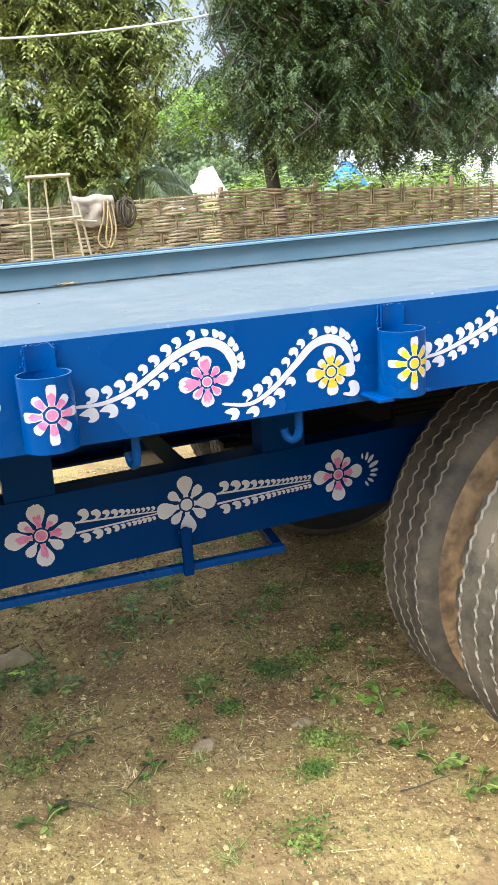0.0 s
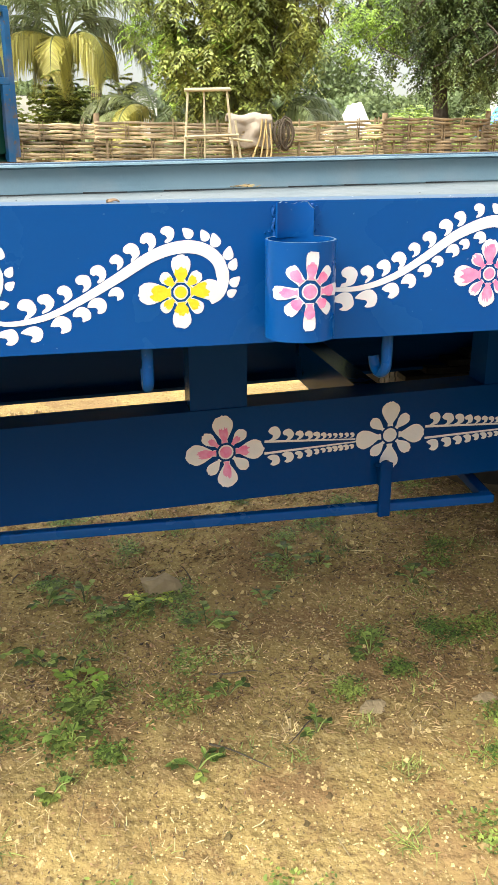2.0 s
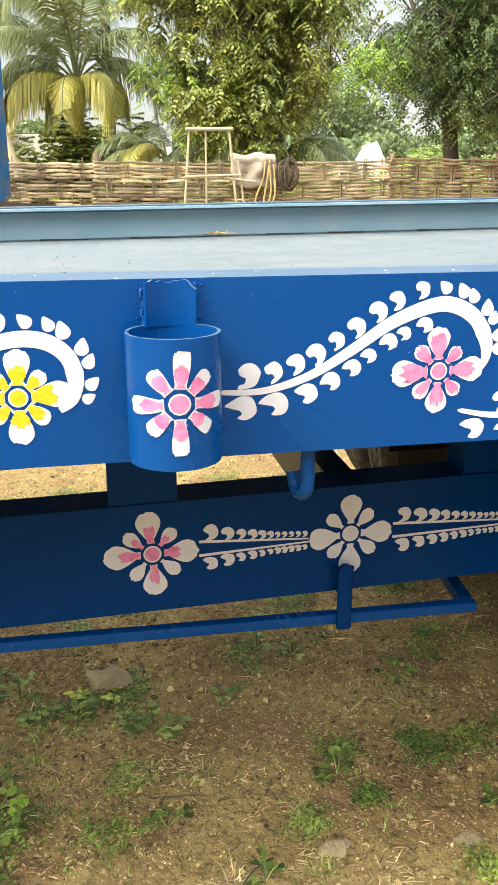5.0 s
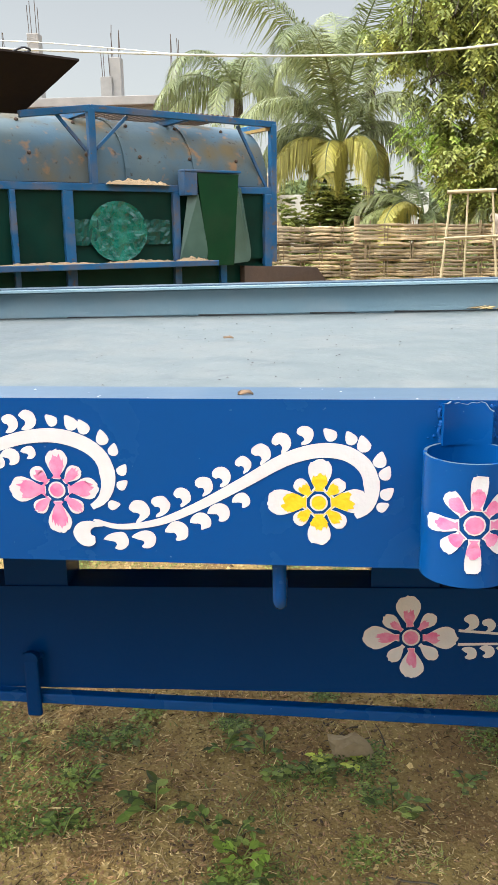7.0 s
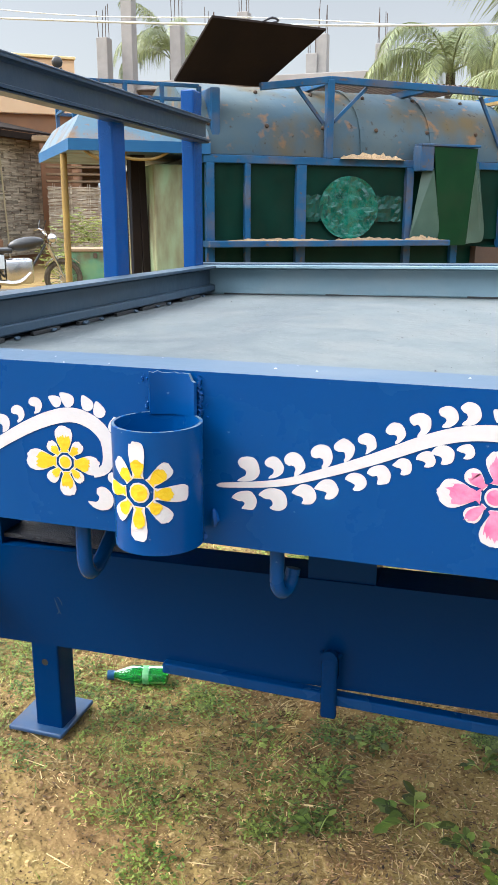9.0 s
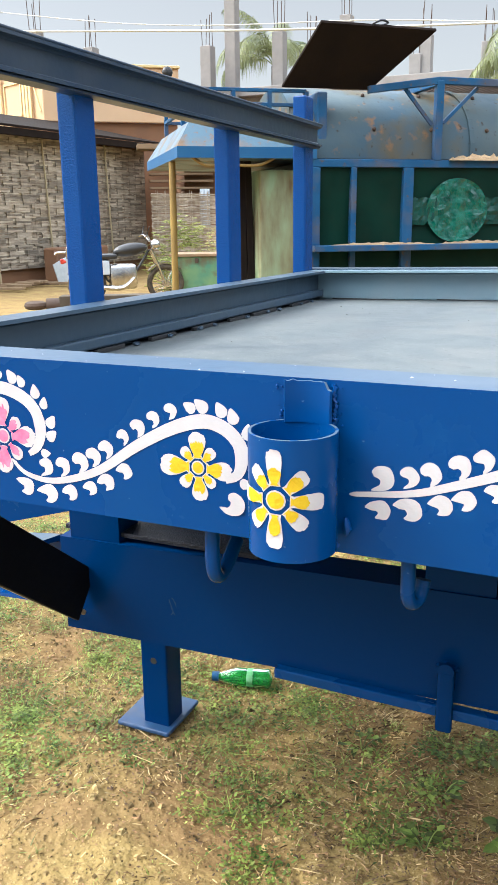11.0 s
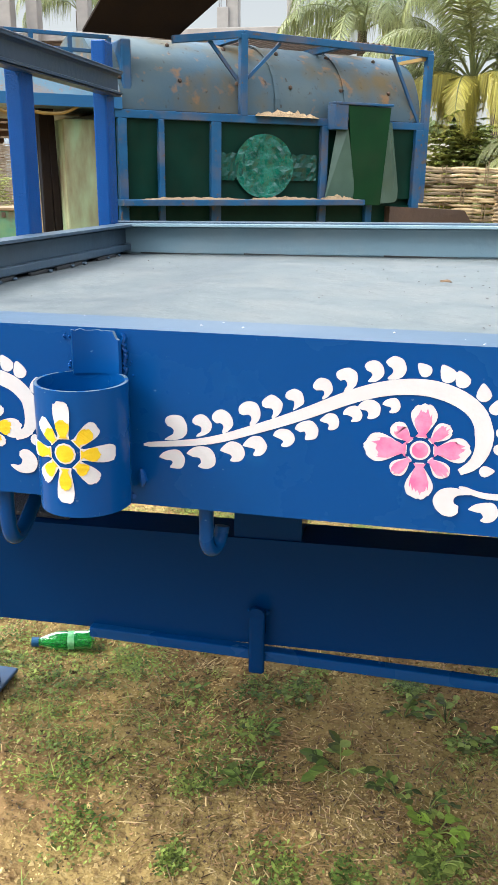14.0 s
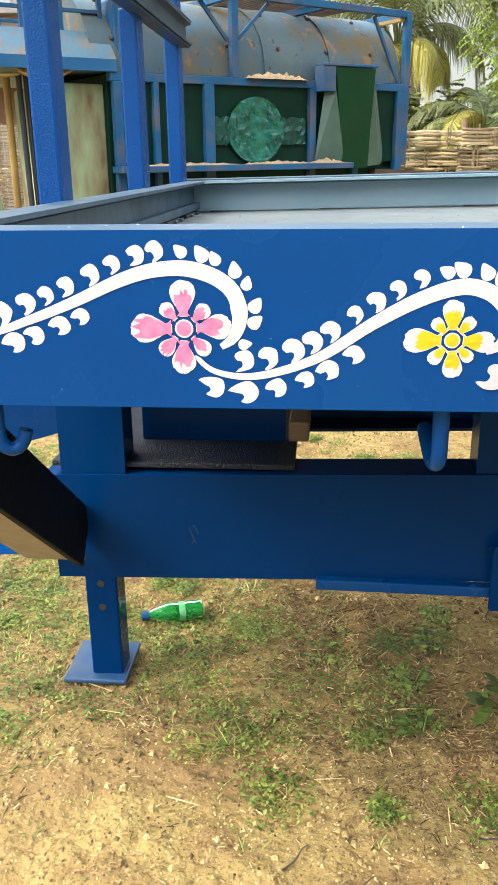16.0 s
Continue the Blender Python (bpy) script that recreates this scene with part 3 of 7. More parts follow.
bm = bmesh.new()
profile(bm, channel_section(TOP - LOW, 0.065, 0.007, 1), (FRONT, FAR, LOW - SAG), (REAR, FAR, LOW - LIFT))
mid = (DECK_Z + TOP) / 2 - 0.006
bar(bm, (FRONT + 0.03, FAR - 0.006, mid - SAG), (REAR, FAR - 0.006, mid - LIFT), 0.0115, TOP - DECK_Z - 0.012, 0.002)
part("side_channel", bm, RAIL, trailer, "far side channel in dusty blue, paled to stand for sunlight")
bm = bmesh.new()
bar(bm, (FRONT, FAR + 0.013, TOP - SAG), (REAR, FAR + 0.013, TOP - LIFT), 0.062, 0.010, 0.002)
part("top_edge", bm, SLATE_PALE, trailer)
bm = bmesh.new()
profile(bm, channel_section(TOP - LOW, 0.06, 0.007, 1), (FRONT + 0.03, 0.008, LOW), (FRONT + 0.03, FAR - 0.004, LOW - SAG))
bar(bm, (FRONT + 0.04025, 0.012, (DECK_Z + TOP) / 2 - 0.001), (FRONT + 0.04025, FAR - 0.012, (DECK_Z + TOP) / 2 - 0.001 - SAG), 0.0195, TOP - DECK_Z - 0.026, 0.003)
bar(bm, (FRONT + 0.059, 0.07, DECK_Z + 0.019), (FRONT + 0.059, FAR - 0.012, DECK_Z + 0.019 - SAG), 0.018, 0.022, 0.004)
part("front_channel", bm, SLATE_PALE, trailer, "front channel in dusty blue, darkened to stand for shade")
bm = bmesh.new()
profile(bm, channel_section(TOP - LOW, 0.06, 0.007, 1), (REAR, FAR - 0.008, LOW - LIFT), (REAR, 0.008, LOW))
part("rear_channel", bm, BLUE, trailer)

# floor plates, slightly dished between the joists
nx, ny = 120, 30
vs, fs = [], []
for j in range(ny + 1):
    for i in range(nx + 1):
        x = FRONT + 0.04 + (REAR - FRONT - 0.05) * i / nx
        y = 0.008 + (FAR - 0.02 - 0.008) * j / ny
        vs.append((x, y, DECK_Z - 0.002 - sag(x, y) + 0.0018 * noise.noise((x * 2.2, y * 3, 3.1)) + 0.0004 * noise.noise((x * 9, y * 9, 1))))
for j in range(ny):
    for i in range(nx):
        a = j * (nx + 1) + i
        fs.append((a, a + 1, a + nx + 2, a + nx + 1))
deck = raw("floor_plate", vs, fs, DECK, trailer, True)
deck["label"] = "dusty pale blue steel floor plate"
deck.modifiers.new("thick", "SOLIDIFY").thickness = 0.006
rng = random.Random(11)
bm = bmesh.new()
x = FRONT + 0.1
while x < 2.6:
    L = rng.uniform(0.10, 0.34)
    part("joint_gap", box(bmesh.new(), (x, FAR - 0.0175, DECK_Z - sag(x) - 0.002), (x + L, FAR - 0.013, DECK_Z - sag(x) + 0.0026), 0.0005), BLACK, trailer)
    x += L + rng.uniform(0.02, 0.22)
y = 0.2
while y < FAR - 0.1:
    L = rng.uniform(0.05, 0.16)
    part("joint_gap", box(bmesh.new(), (FRONT + 0.066, y, DECK_Z - 0.001 - SAG * y / FAR), (FRONT + 0.075, y + L, DECK_Z + 0.007 - SAG * y / FAR), 0.001), BLACK, trailer)
    y += L + rng.uniform(0.02, 0.12)
for k in range(11):
    y = 0.42 + k * 0.135 + rng.uniform(-0.03, 0.03)
    bm = bmesh.new()
    bmesh.ops.create_icosphere(bm, subdivisions=1, radius=rng.uniform(0.005, 0.009), matrix=Matrix.Translation((FRONT + 0.078, y, DECK_Z + 0.003 - SAG * y / FAR)) @ Matrix.Diagonal((1, 1.6, 0.7, 1)))
    part("weld_bead", bm, SLATE_PALE, trailer)
bm = bmesh.new()
for k in range(150):
    x, y = rng.uniform(-0.9, 1.6), rng.uniform(0.2, 1.9)
    if rng.random() < 0.55:
        x, y = rng.gauss(0.05, 0.22), rng.gauss(1.1, 0.3)
    if y < 0.1 or y > FAR - 0.03 or x < -1:
        continue
    fleck(bm, x, y, DECK_Z + 0.0005 - sag(x, y), rng.uniform(0.001, 0.0034), rng)
tagged(part("grit", bm, BLACK, trailer), kind="stuff")

# sockets for the side stakes


def socket(x, tone, plates=False, seed=1):
    R, t, z0, z1, cy = 0.0425, 0.003, 1.022, 1.139, -0.0425
    bm = bmesh.new()
    n = 40
    rings = []
    for r, z in ((R, z0), (R, z1), (R - t, z1), (R - t, z0)):
        rings.append([bm.verts.new((x + r * math.sin(2 * math.pi * k / n), cy - r * math.cos(2 * math.pi * k / n), z)) for k in range(n)])
    # rim and tongue tops take the paler blue as painted highlights
    for a, b in zip(rings, rings[1:] + rings[:1]):
        for k in range(n):
            bm.faces.new((a[k], a[(k + 1) % n], b[(k + 1) % n], b[k])).material_index = 1 if a is rings[1] and noise.noise((k * 0.7, seed, 5)) > -0.25 else 0
    # the tongue that runs up the steel: the back of the pipe left standing
    m, cols = 12, []
    for k in range(m + 1):
        a = math.pi + (k / m * 2 - 1) * 0.62
        zt = TOP - 0.002 - 0.007 * max(0, 1 - k / 2) + 0.004 * noise.noise((k * 0.55, seed * 3, 1))
        cols.append([bm.verts.new((x + 0.002 + r * math.sin(a), cy - 0.0012 - r * math.cos(a), z)) for r, z in ((R, z1 - 0.002), (R, zt), (R - t, zt), (R - t, z1 - 0.002))])
    for p, q in zip(cols, cols[1:]):
        for i in range(4):
            bm.faces.new((p[i], p[(i + 1) % 4], q[(i + 1) % 4], q[i])).material_index = 1 if i == 1 else 0
    bm.faces.new(cols[0])
    bm.faces.new(cols[-1][::-1])
    bmesh.ops.recalc_face_normals(bm, faces=bm.faces)
    ob = part("stake_socket", bm, [BLUE, DUST_SHEEN_BLUE], trailer, "blue pipe socket with a painted flower", True)
    bm = bmesh.new()
    rg = random.Random(seed)
    blob = [(x + R - 0.001, -0.004, z0 + 0.004), (x + R, -0.004, z0 + 0.010), (x + R - 0.001, -0.004, z0 + 0.017), (x + R - 0.002, -0.004, z0 + 0.022)]
    tube(bm, blob, [0.002, 0.0046, 0.0038, 0.0018], 7)
    for s in (-1, 1):  # a ragged seam up each side of the tongue, with spatter beside it
        seam = [(x + 0.002 + s * (0.0243 + rg.uniform(-0.0012, 0.0022)), -0.0012, z1 - 0.003 + 0.0019 * k) for k in range(22)]
        tube(bm, seam, [0.0024 + 0.0011 * noise.noise((k * 0.9, seed, s)) + rg.uniform(-0.0003, 0.0003) for k in range(22)], 7)
        for k in range(9):
            bmesh.ops.create_icosphere(bm, subdivisions=1, radius=rg.uniform(0.0006, 0.0018), matrix=Matrix.Translation((x + 0.002 + s * rg.uniform(0.022, 0.036), -0.0006, rg.uniform(z1 - 0.004, TOP - 0.006))))
    foot = [(x + (R + 0.001) * math.sin(a), cy - (R + 0.001) * math.cos(a), z0 + rg.uniform(-0.001, 0.002)) for a in [2.0 + 0.12 * k for k in range(8)]]
    tube(bm, foot, [rg.uniform(0.0015, 0.0036) for _ in foot], 6)
    if plates:
        box(bm, (x - 0.062, -0.07, z0 - 0.006), (x - 0.03, -0.001, z0 + 0.002), 0.002)
        box(bm, (x + 0.03, -0.05, z0 - 0.004), (x + 0.058, -0.001, z0 + 0.003), 0.002)
    tagged(part("weld_bead", bm, BLUE_ROUGH, ob, "", True), kind="stuff")

    def wrap(u, v):
        a = u / R
        return Vector((x + (R + 0.0011) * math.sin(a), cy - (R + 0.0011) * math.cos(a), v))
    rg = random.Random(seed + 5)
    bm = bmesh.new()

    def shape(outline, a, r, slot, lift):
        """Cut fine across, so that the paint follows the pipe."""
        pts = [(math.cos(a) * (r + u) - math.sin(a) * v, math.sin(a) * (r + u) + math.cos(a) * v) for u, v in outline]
        m = len(pts) // 2
        for i in range(m - 1):
            quad = [pts[i], pts[i + 1], pts[-2 - i], pts[-1 - i]]
            vs = []
            for u, v in quad:
                p = wrap(u, 1.083 + v)
                d = Vector((p.x - x, p.y - cy, 0)).normalized()
                vs.append(bm.verts.new(p + d * lift))
            bm.faces.new(vs).material_index = slot
    for k in range(8):
        a = math.pi / 4 * k + rg.uniform(-0.08, 0.08)
        L = 0.047 if k % 2 == 0 else 0.038
        shape(brushed(petal_outline(L - 0.013, rg.uniform(0.0145, 0.0175), square=0.7), rg, 0.04), a, 0.0125, 0, 0)
        shape(brushed(petal_outline((L - 0.013) * rg.uniform(0.46, 0.74), rg.uniform(0.0115, 0.014), square=0.25), rg, 0.08), a, 0.0138, 1, 0.0003)
    for k in range(12):
        a, b = 2 * math.pi * k / 12, 2 * math.pi * (k + 1) / 12
        for rc, slot, lift in ((0.0098, 0, 0.0002), (0.0082, 1, 0.0005)):
            vs = []
            for u, v in ((0, 0), (rc * math.cos(a), rc * math.sin(a)), (rc * math.cos(b), rc * math.sin(b))):
                p = wrap(u, 1.083 + v)
                vs.append(bm.verts.new(p + Vector((p.x - x, p.y - cy, 0)).normalized() * lift))
            bm.faces.new(vs).material_index = slot
    bmesh.ops.recalc_face_normals(bm, faces=bm.faces)
    part("painted_flower", bm, [WHITE, tone], ob)


socket(-0.405, YELLOW, seed=3)
socket(0.311, PINK, seed=4)
socket(0.935, YELLOW, True, seed=5)
socket(1.62, PINK, True, seed=6)

# rope hooks under the side channel: bent round bar
for x, way in ((-1.0, 0.9), (-0.53, 0.0), (-0.308, 0.35), (0.129, 0.0), (0.457, -0.3), (0.762, -0.8), (1.3, -0.5)):
    bm = bmesh.new()
    ux, uy = way, math.sqrt(1 - way * way)
    pts = [(x, 0.03, LOW + 0.004), (x, 0.03, LOW - 0.020), (x, 0.03, LOW - 0.044)]
    for k in range(1, 8):
        a = math.pi * k / 8
        pts.append((x + ux * 0.0135 * (1 - math.cos(a)), 0.03 + uy * 0.0135 * (1 - math.cos(a)), LOW - 0.044 - 0.017 * math.sin(a)))
    pts.append((pts[-1][0] + 0.003 * ux, pts[-1][1] + 0.003 * uy, pts[-1][2] + 0.010))
    if x == -0.53:  # the longest one is bent back under the bed
        pts = [(x, 0.03, LOW + 0.004), (x, 0.03, LOW - 0.025), (x, 0.03, LOW - 0.050), (x, 0.036, LOW - 0.066), (x - 0.002, 0.052, LOW - 0.073), (x - 0.004, 0.075, LOW - 0.068), (x - 0.007, 0.108, LOW - 0.052)]
    tube(bm, spline(pts, 26), 0.0088 if x == -0.53 else 0.0078, 12)
    part("rope_hook", bm, BLUE, trailer, "", True)

# chassis
CH_Y, CH_TOP, CH_LOW, CH_RISE = 0.53, 0.741, 0.541, 0.023
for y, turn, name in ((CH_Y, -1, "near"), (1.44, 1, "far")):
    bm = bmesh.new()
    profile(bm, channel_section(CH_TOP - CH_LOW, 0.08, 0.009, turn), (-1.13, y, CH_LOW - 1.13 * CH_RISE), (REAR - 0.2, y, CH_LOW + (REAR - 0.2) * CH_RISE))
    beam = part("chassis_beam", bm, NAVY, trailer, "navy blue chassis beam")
    if name == "near":
        near_beam = beam


def lay_beam(x, z):
    return Vector((x, CH_Y - PROUD, z))


flower("painted_flower", 0.325, 0.657, PINK, near_beam, lay_beam, 0.078, 0.058, "some", 0.05, 71)
flower("painted_flower", 0.676, 0.666, PINK, near_beam, lay_beam, 0.076, 0.056, False, 0.05, 72)
flower("painted_flower", 1.09, 0.670, PINK, near_beam, lay_beam, 0.070, 0.050, "some", 0.05, 73)


def spray(x0, x1, z, parent, seed):
    """Two thin stems that draw together, with crescents on their outer sides, smaller and smaller."""
    rg = random.Random(seed)
    bm = bmesh.new()
    for s in (1, -1):
        line = spline([(x0 + (x1 - x0) * f, z + s * (0.013 - 0.010 * f), 0) for f in (0, 0.25, 0.5, 0.75, 1)], 20)
        stroke(bm, line, [0.0052 - 0.0024 * i / 20 for i in range(20)], lay_beam, 0, 0.0004 + 0.00005 * s)
        px, k = x0 + 0.02, 0
        while px < x1:
            f = (px - x0) / (x1 - x0)
            size = 0.036 * (1 - 0.66 * min(1, f * 1.5) ** 0.7)
            dab(comma, parent, px, z + s * (0.013 - 0.010 * f + 0.004 + size * 0.42), 0.0 if s > 0 else -0.1, size, lay_beam, rg, 0.9 if s > 0 else 0.4, 0.00002 * k, UPPER_DAB if s > 0 else LOWER_DAB)
            px += size * 1.0
            k += 1
    bmesh.ops.recalc_face_normals(bm, faces=bm.faces)
    part("painted_spray", bm, WHITE, parent)


spray(0.405, 0.60, 0.660, near_beam, 81)
spray(0.755, 1.01, 0.666, near_beam, 82)


def sliver(bm, x, z, heading, size, lay, rng):
    """A slim oval touch of the brush."""
    ca, sa = math.cos(heading), math.sin(heading)
    out = [(0.5 * size * math.cos(t), 0.19 * size * math.sin(t) * rng.uniform(0.85, 1.1)) for t in [2 * math.pi * k / 12 for k in range(12)]]
    polygon(bm, [(x + ca * u - sa * v, z + sa * u + ca * v) for u, v in out], lay)


rg = random.Random(5)
for a, size in ((-1.25, 0.018), (-0.85, 0.022), (-0.45, 0.022), (-0.12, 0.024), (0.32, 0.032), (0.80, 0.027), (1.2, 0.022), (1.6, 0.015)):
    dab(sliver, near_beam, 1.163 + 0.034 * math.cos(a), 0.668 + 0.040 * math.sin(a), a * 0.9 + 0.15, size, lay_beam, rg)

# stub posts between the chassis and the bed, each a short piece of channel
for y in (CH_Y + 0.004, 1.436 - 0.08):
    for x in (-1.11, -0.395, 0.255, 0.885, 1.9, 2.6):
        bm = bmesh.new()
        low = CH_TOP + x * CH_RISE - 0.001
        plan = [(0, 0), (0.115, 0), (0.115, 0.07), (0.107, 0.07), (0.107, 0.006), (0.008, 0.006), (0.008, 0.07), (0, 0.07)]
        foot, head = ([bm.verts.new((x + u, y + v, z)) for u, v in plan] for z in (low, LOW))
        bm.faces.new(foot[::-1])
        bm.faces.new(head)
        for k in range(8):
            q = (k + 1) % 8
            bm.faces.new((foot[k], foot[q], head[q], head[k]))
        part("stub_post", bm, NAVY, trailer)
# joists under the floor, blackened to imitate the shade there
for x in (-1.0, -0.34, 0.31, 0.94, 1.5, 2.0, 2.65):
    bm = bmesh.new()
    profile(bm, channel_section(0.075, 0.04, 0.006, 1), (x, 0.068, LOW), (x, FAR - 0.07, LOW - sag(x)))
    part("joist", bm, UNDERBED_BLACK, trailer)
# a worn chalk squiggle on the chassis beam
bm = bmesh.new()
ring = [Vector((-0.878 + 0.008 * math.cos(0.62 * k) * (1 - 0.02 * k), 0.608 + 0.018 * math.sin(0.45 * k), 0)) for k in range(26)]
for k in (0, 5, 11, 17, 22):
    stroke(bm, ring[k:k + 4], [0.0008, 0.0016, 0.0014, 0.0006], lay_beam, 0, 0.00004 * k)
part("chalk_mark", bm, material("faint_chalk", (0.012, 0.034, 0.075), 0.8, colour2=(0.004, 0.02, 0.06), scale=90, amount=0.9), near_beam)
# guard rail under the chassis, hung on flat tabs
bm = bmesh.new()
bar(bm, (-0.66, CH_Y - 0.006, 0.524), (0.925, CH_Y - 0.006, 0.502), 0.022, 0.020, 0.003)
part("guard_rail", bm, BLUE, trailer, "thin blue guard rail")
bm = bmesh.new()
bar(bm, (0.912, CH_Y + 0.006, 0.502), (0.96, 0.95, 0.502), 0.026, 0.022, 0.003)
part("guard_return", bm, NAVY, trailer)
for x in (-0.348, 0.662):
    bm = bmesh.new()
    box(bm, (x - 0.014, CH_Y - 0.030, 0.490), (x + 0.014, CH_Y - 0.019, 0.605), 0.005)
    tube(bm, [(x, CH_Y - 0.0295, 0.604), (x, CH_Y - 0.0195, 0.604)], 0.014, 18)
    for k in range(7):
        bmesh.ops.create_icosphere(bm, subdivisions=1, radius=0.006, matrix=Matrix.Translation((x - 0.015 + 0.005 * k, CH_Y - 0.012, 0.604)))
    box(bm, (x - 0.012, CH_Y - 0.02, 0.56), (x + 0.012, CH_Y - 0.0005, 0.6))
    part("hanger_tab", bm, NAVY, trailer)
# diagonal brace from the chassis to the front corner
bm = bmesh.new()
bar(bm, (-1.075, CH_Y - 0.01, 0.600), (-1.075, 0.06, LOW - 0.04), 0.012, 0.105, 0.002)
brace = part("brace", bm, UNDERBED_BLACK, trailer, "black channel brace")
bm = bmesh.new()
bar(bm, (-1.13, CH_Y - 0.01, 0.560), (-1.13, 0.06, LOW - 0.08), 0.11, 0.010, 0.002)
part("flange", bm, GROOVE, brace, "flange covered in pale dust")
# drawbar: two beams that close towards the hitch
for y0, y1 in ((0.57, 0.93), (1.40, 1.04)):
    bm = bmesh.new()
    s = 1 if y0 < y1 else -1
    profile(bm, channel_section(0.125, 0.07, 0.008, -s), (-1.14, y0, 0.575), (-2.35, y1, 0.30))
    # upward faces are paled to imitate the sky reflected in them
    for f in bm.faces:
        f.material_index = 1 if f.normal.z > 0.8 and f.calc_center_median().z > 0.48 else 0
    part("drawbar_beam", bm, [BLUE, DUST_SHEEN_BLUE], trailer, "blue drawbar beam, its top paled by dust and painted sky sheen")
bm = bmesh.new()
box(bm, (-2.52, 0.93, 0.30), (-2.32, 1.04, 0.40), 0.01)
part("hitch_block", bm, BLUE, trailer)
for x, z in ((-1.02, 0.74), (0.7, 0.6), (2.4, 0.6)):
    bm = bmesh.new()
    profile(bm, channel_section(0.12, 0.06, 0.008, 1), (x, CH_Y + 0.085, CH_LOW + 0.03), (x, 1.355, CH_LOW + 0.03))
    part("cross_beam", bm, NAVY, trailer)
# coupling plate over the drawbar, with its back plate and a timber packing
bm = bmesh.new()
box(bm, (-1.128, CH_Y + 0.012, 0.728), (-0.70, 1.428, 0.738), 0.002)
part("coupling_plate", bm, PLATE_BLACK, trailer, "rough dark coupling plate")
bm = bmesh.new()
box(bm, (-0.99, 0.662, 0.739), (-0.722, 0.67, 1.004), 0.002)
part("back_plate", bm, NAVY, trailer)
bm = bmesh.new()
box(bm, (-0.716, 0.66, 0.739), (-0.678, 0.80, 0.778), 0.004)
part("packing_block", bm, WOOD, trailer, "tan timber packing block")
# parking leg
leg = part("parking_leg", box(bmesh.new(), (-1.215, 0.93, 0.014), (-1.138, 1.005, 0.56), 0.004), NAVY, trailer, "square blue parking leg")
bm = bmesh.new()
box(bm, (-1.282, 0.90, 0.014), (-1.125, 1.075, 0.026), 0.004)
part("foot_plate", bm, material("dull_blue_enamel", (0.008, 0.048, 0.135), 0.4, colour2=(0.026, 0.066, 0.135), scale=14, amount=0.9, dirt=(0.11, 0.10, 0.09), dirt_scale=9, dirt_amount=0.5), leg, "dusty blue foot plate")
for z in (0.213, 0.277):
    bm = bmesh.new()
    tube(bm, [(-1.177, 0.9312, z), (-1.177, 0.9292, z)], 0.009, 14)
    part("pin_hole", bm, BLACK, leg)
bm = bmesh.new()
box(bm, (-1.25, CH_Y + 0.085, 0.565), (-1.09, 1.355, 0.60), 0.003)
part("leg_carrier", bm, NAVY, trailer)
# headboard frame at the front end
for y0, y1, z1 in ((0.612, 0.675, 1.562), (1.258, 1.328, 1.557), (1.808, 1.880, 1.69)):
    bm = bmesh.new()
    box(bm, (-1.133, y0, LOW + 0.01), (-1.0905, y1, z1), 0.005)
    part("headboard_post", bm, BLUE_ROUGH, trailer, "blue post with thick dimpled paint")
bm = bmesh.new()
profile(bm, channel_section(0.062, 0.022, 0.006, 1), (-1.084, 0.05, 1.563), (-1.084, 1.88, 1.544))
bar(bm, (-1.0995, 0.05, 1.628), (-1.0995, 1.89, 1.609), 0.075, 0.0055, 0.002)
bar(bm, (-1.087, 0.05, 1.560), (-1.087, 1.88, 1.541), 0.040, 0.005, 0.002)
part("top_rail", bm, SLATE, trailer, "blue channel top rail, darkened to stand for shade")

# wheels: a pair of tyres on each side


def tyre(name, x, y0, y1, R, parent, tread, seed):
    rg = random.Random(seed)
    bm = bmesh.new()
    mid, half = (y0 + y1) / 2, (y1 - y0) / 2
    prof = [(0.58, 0.80), (0.64, 0.93), (0.74, 1.0), (0.84, 1.0), (0.92, 0.95), (0.965, 0.88), (0.985, 0.80)]
    lay = [(r * R, -w) for r, w in prof]
    grooves = (-0.62, -0.2, 0.2, 0.62)
    for g in grooves:
        lay += [(R * 0.998, g - 0.03), (R * 0.982, g - 0.022), (R * 0.982, g + 0.022), (R * 0.998, g + 0.03)]
    lay += [(r * R, w) for r, w in reversed(prof)]
    n = 360
    rings = []
    for k in range(n):
        a = 2 * math.pi * k / n
        zig = (0.028 if tread == "block" else 0.042) * (abs(((k / 2) % 2) - 1) * 2 - 1)
        ring = []
        for i, (r, w) in enumerate(lay):
            inner = len(prof) <= i < len(lay) - len(prof)
            ww = w + (zig if inner else 0)
            rr = r + (rg.uniform(-0.0012, 0.0012))
            if not inner and tread == "block" and i in (4, 5, 6, len(lay) - 5, len(lay) - 6, len(lay) - 7) and (k // 4) % 3 == 0:
                rr -= 0.014
            ring.append(bm.verts.new((x + rr * math.cos(a), mid + ww * half, R + rr * math.sin(a))))
        rings.append(ring)
    for k in range(n):
        p, q = rings[k], rings[(k + 1) % n]
        for i in range(len(lay) - 1):
            f = bm.faces.new((p[i], p[i + 1], q[i + 1], q[i]))
            g = i - len(prof)
            f.material_index = 2 if 0 <= g < 16 and g % 4 < 3 else 1 if (i < 4 or i > len(lay) - 6) else 0
    bmesh.ops.recalc_face_normals(bm, faces=bm.faces)
    # the far pair gets darker sidewalls and grooves in place of shade
    return part(name, bm, [RUBBER, MUD, GROOVE] if y0 < 1 else [RUBBER, RUBBER_SHADED, RUBBER_SHADED], parent, "worn muddy truck tyre" if y0 < 1 else "worn truck tyre darkened to stand for shade", True)


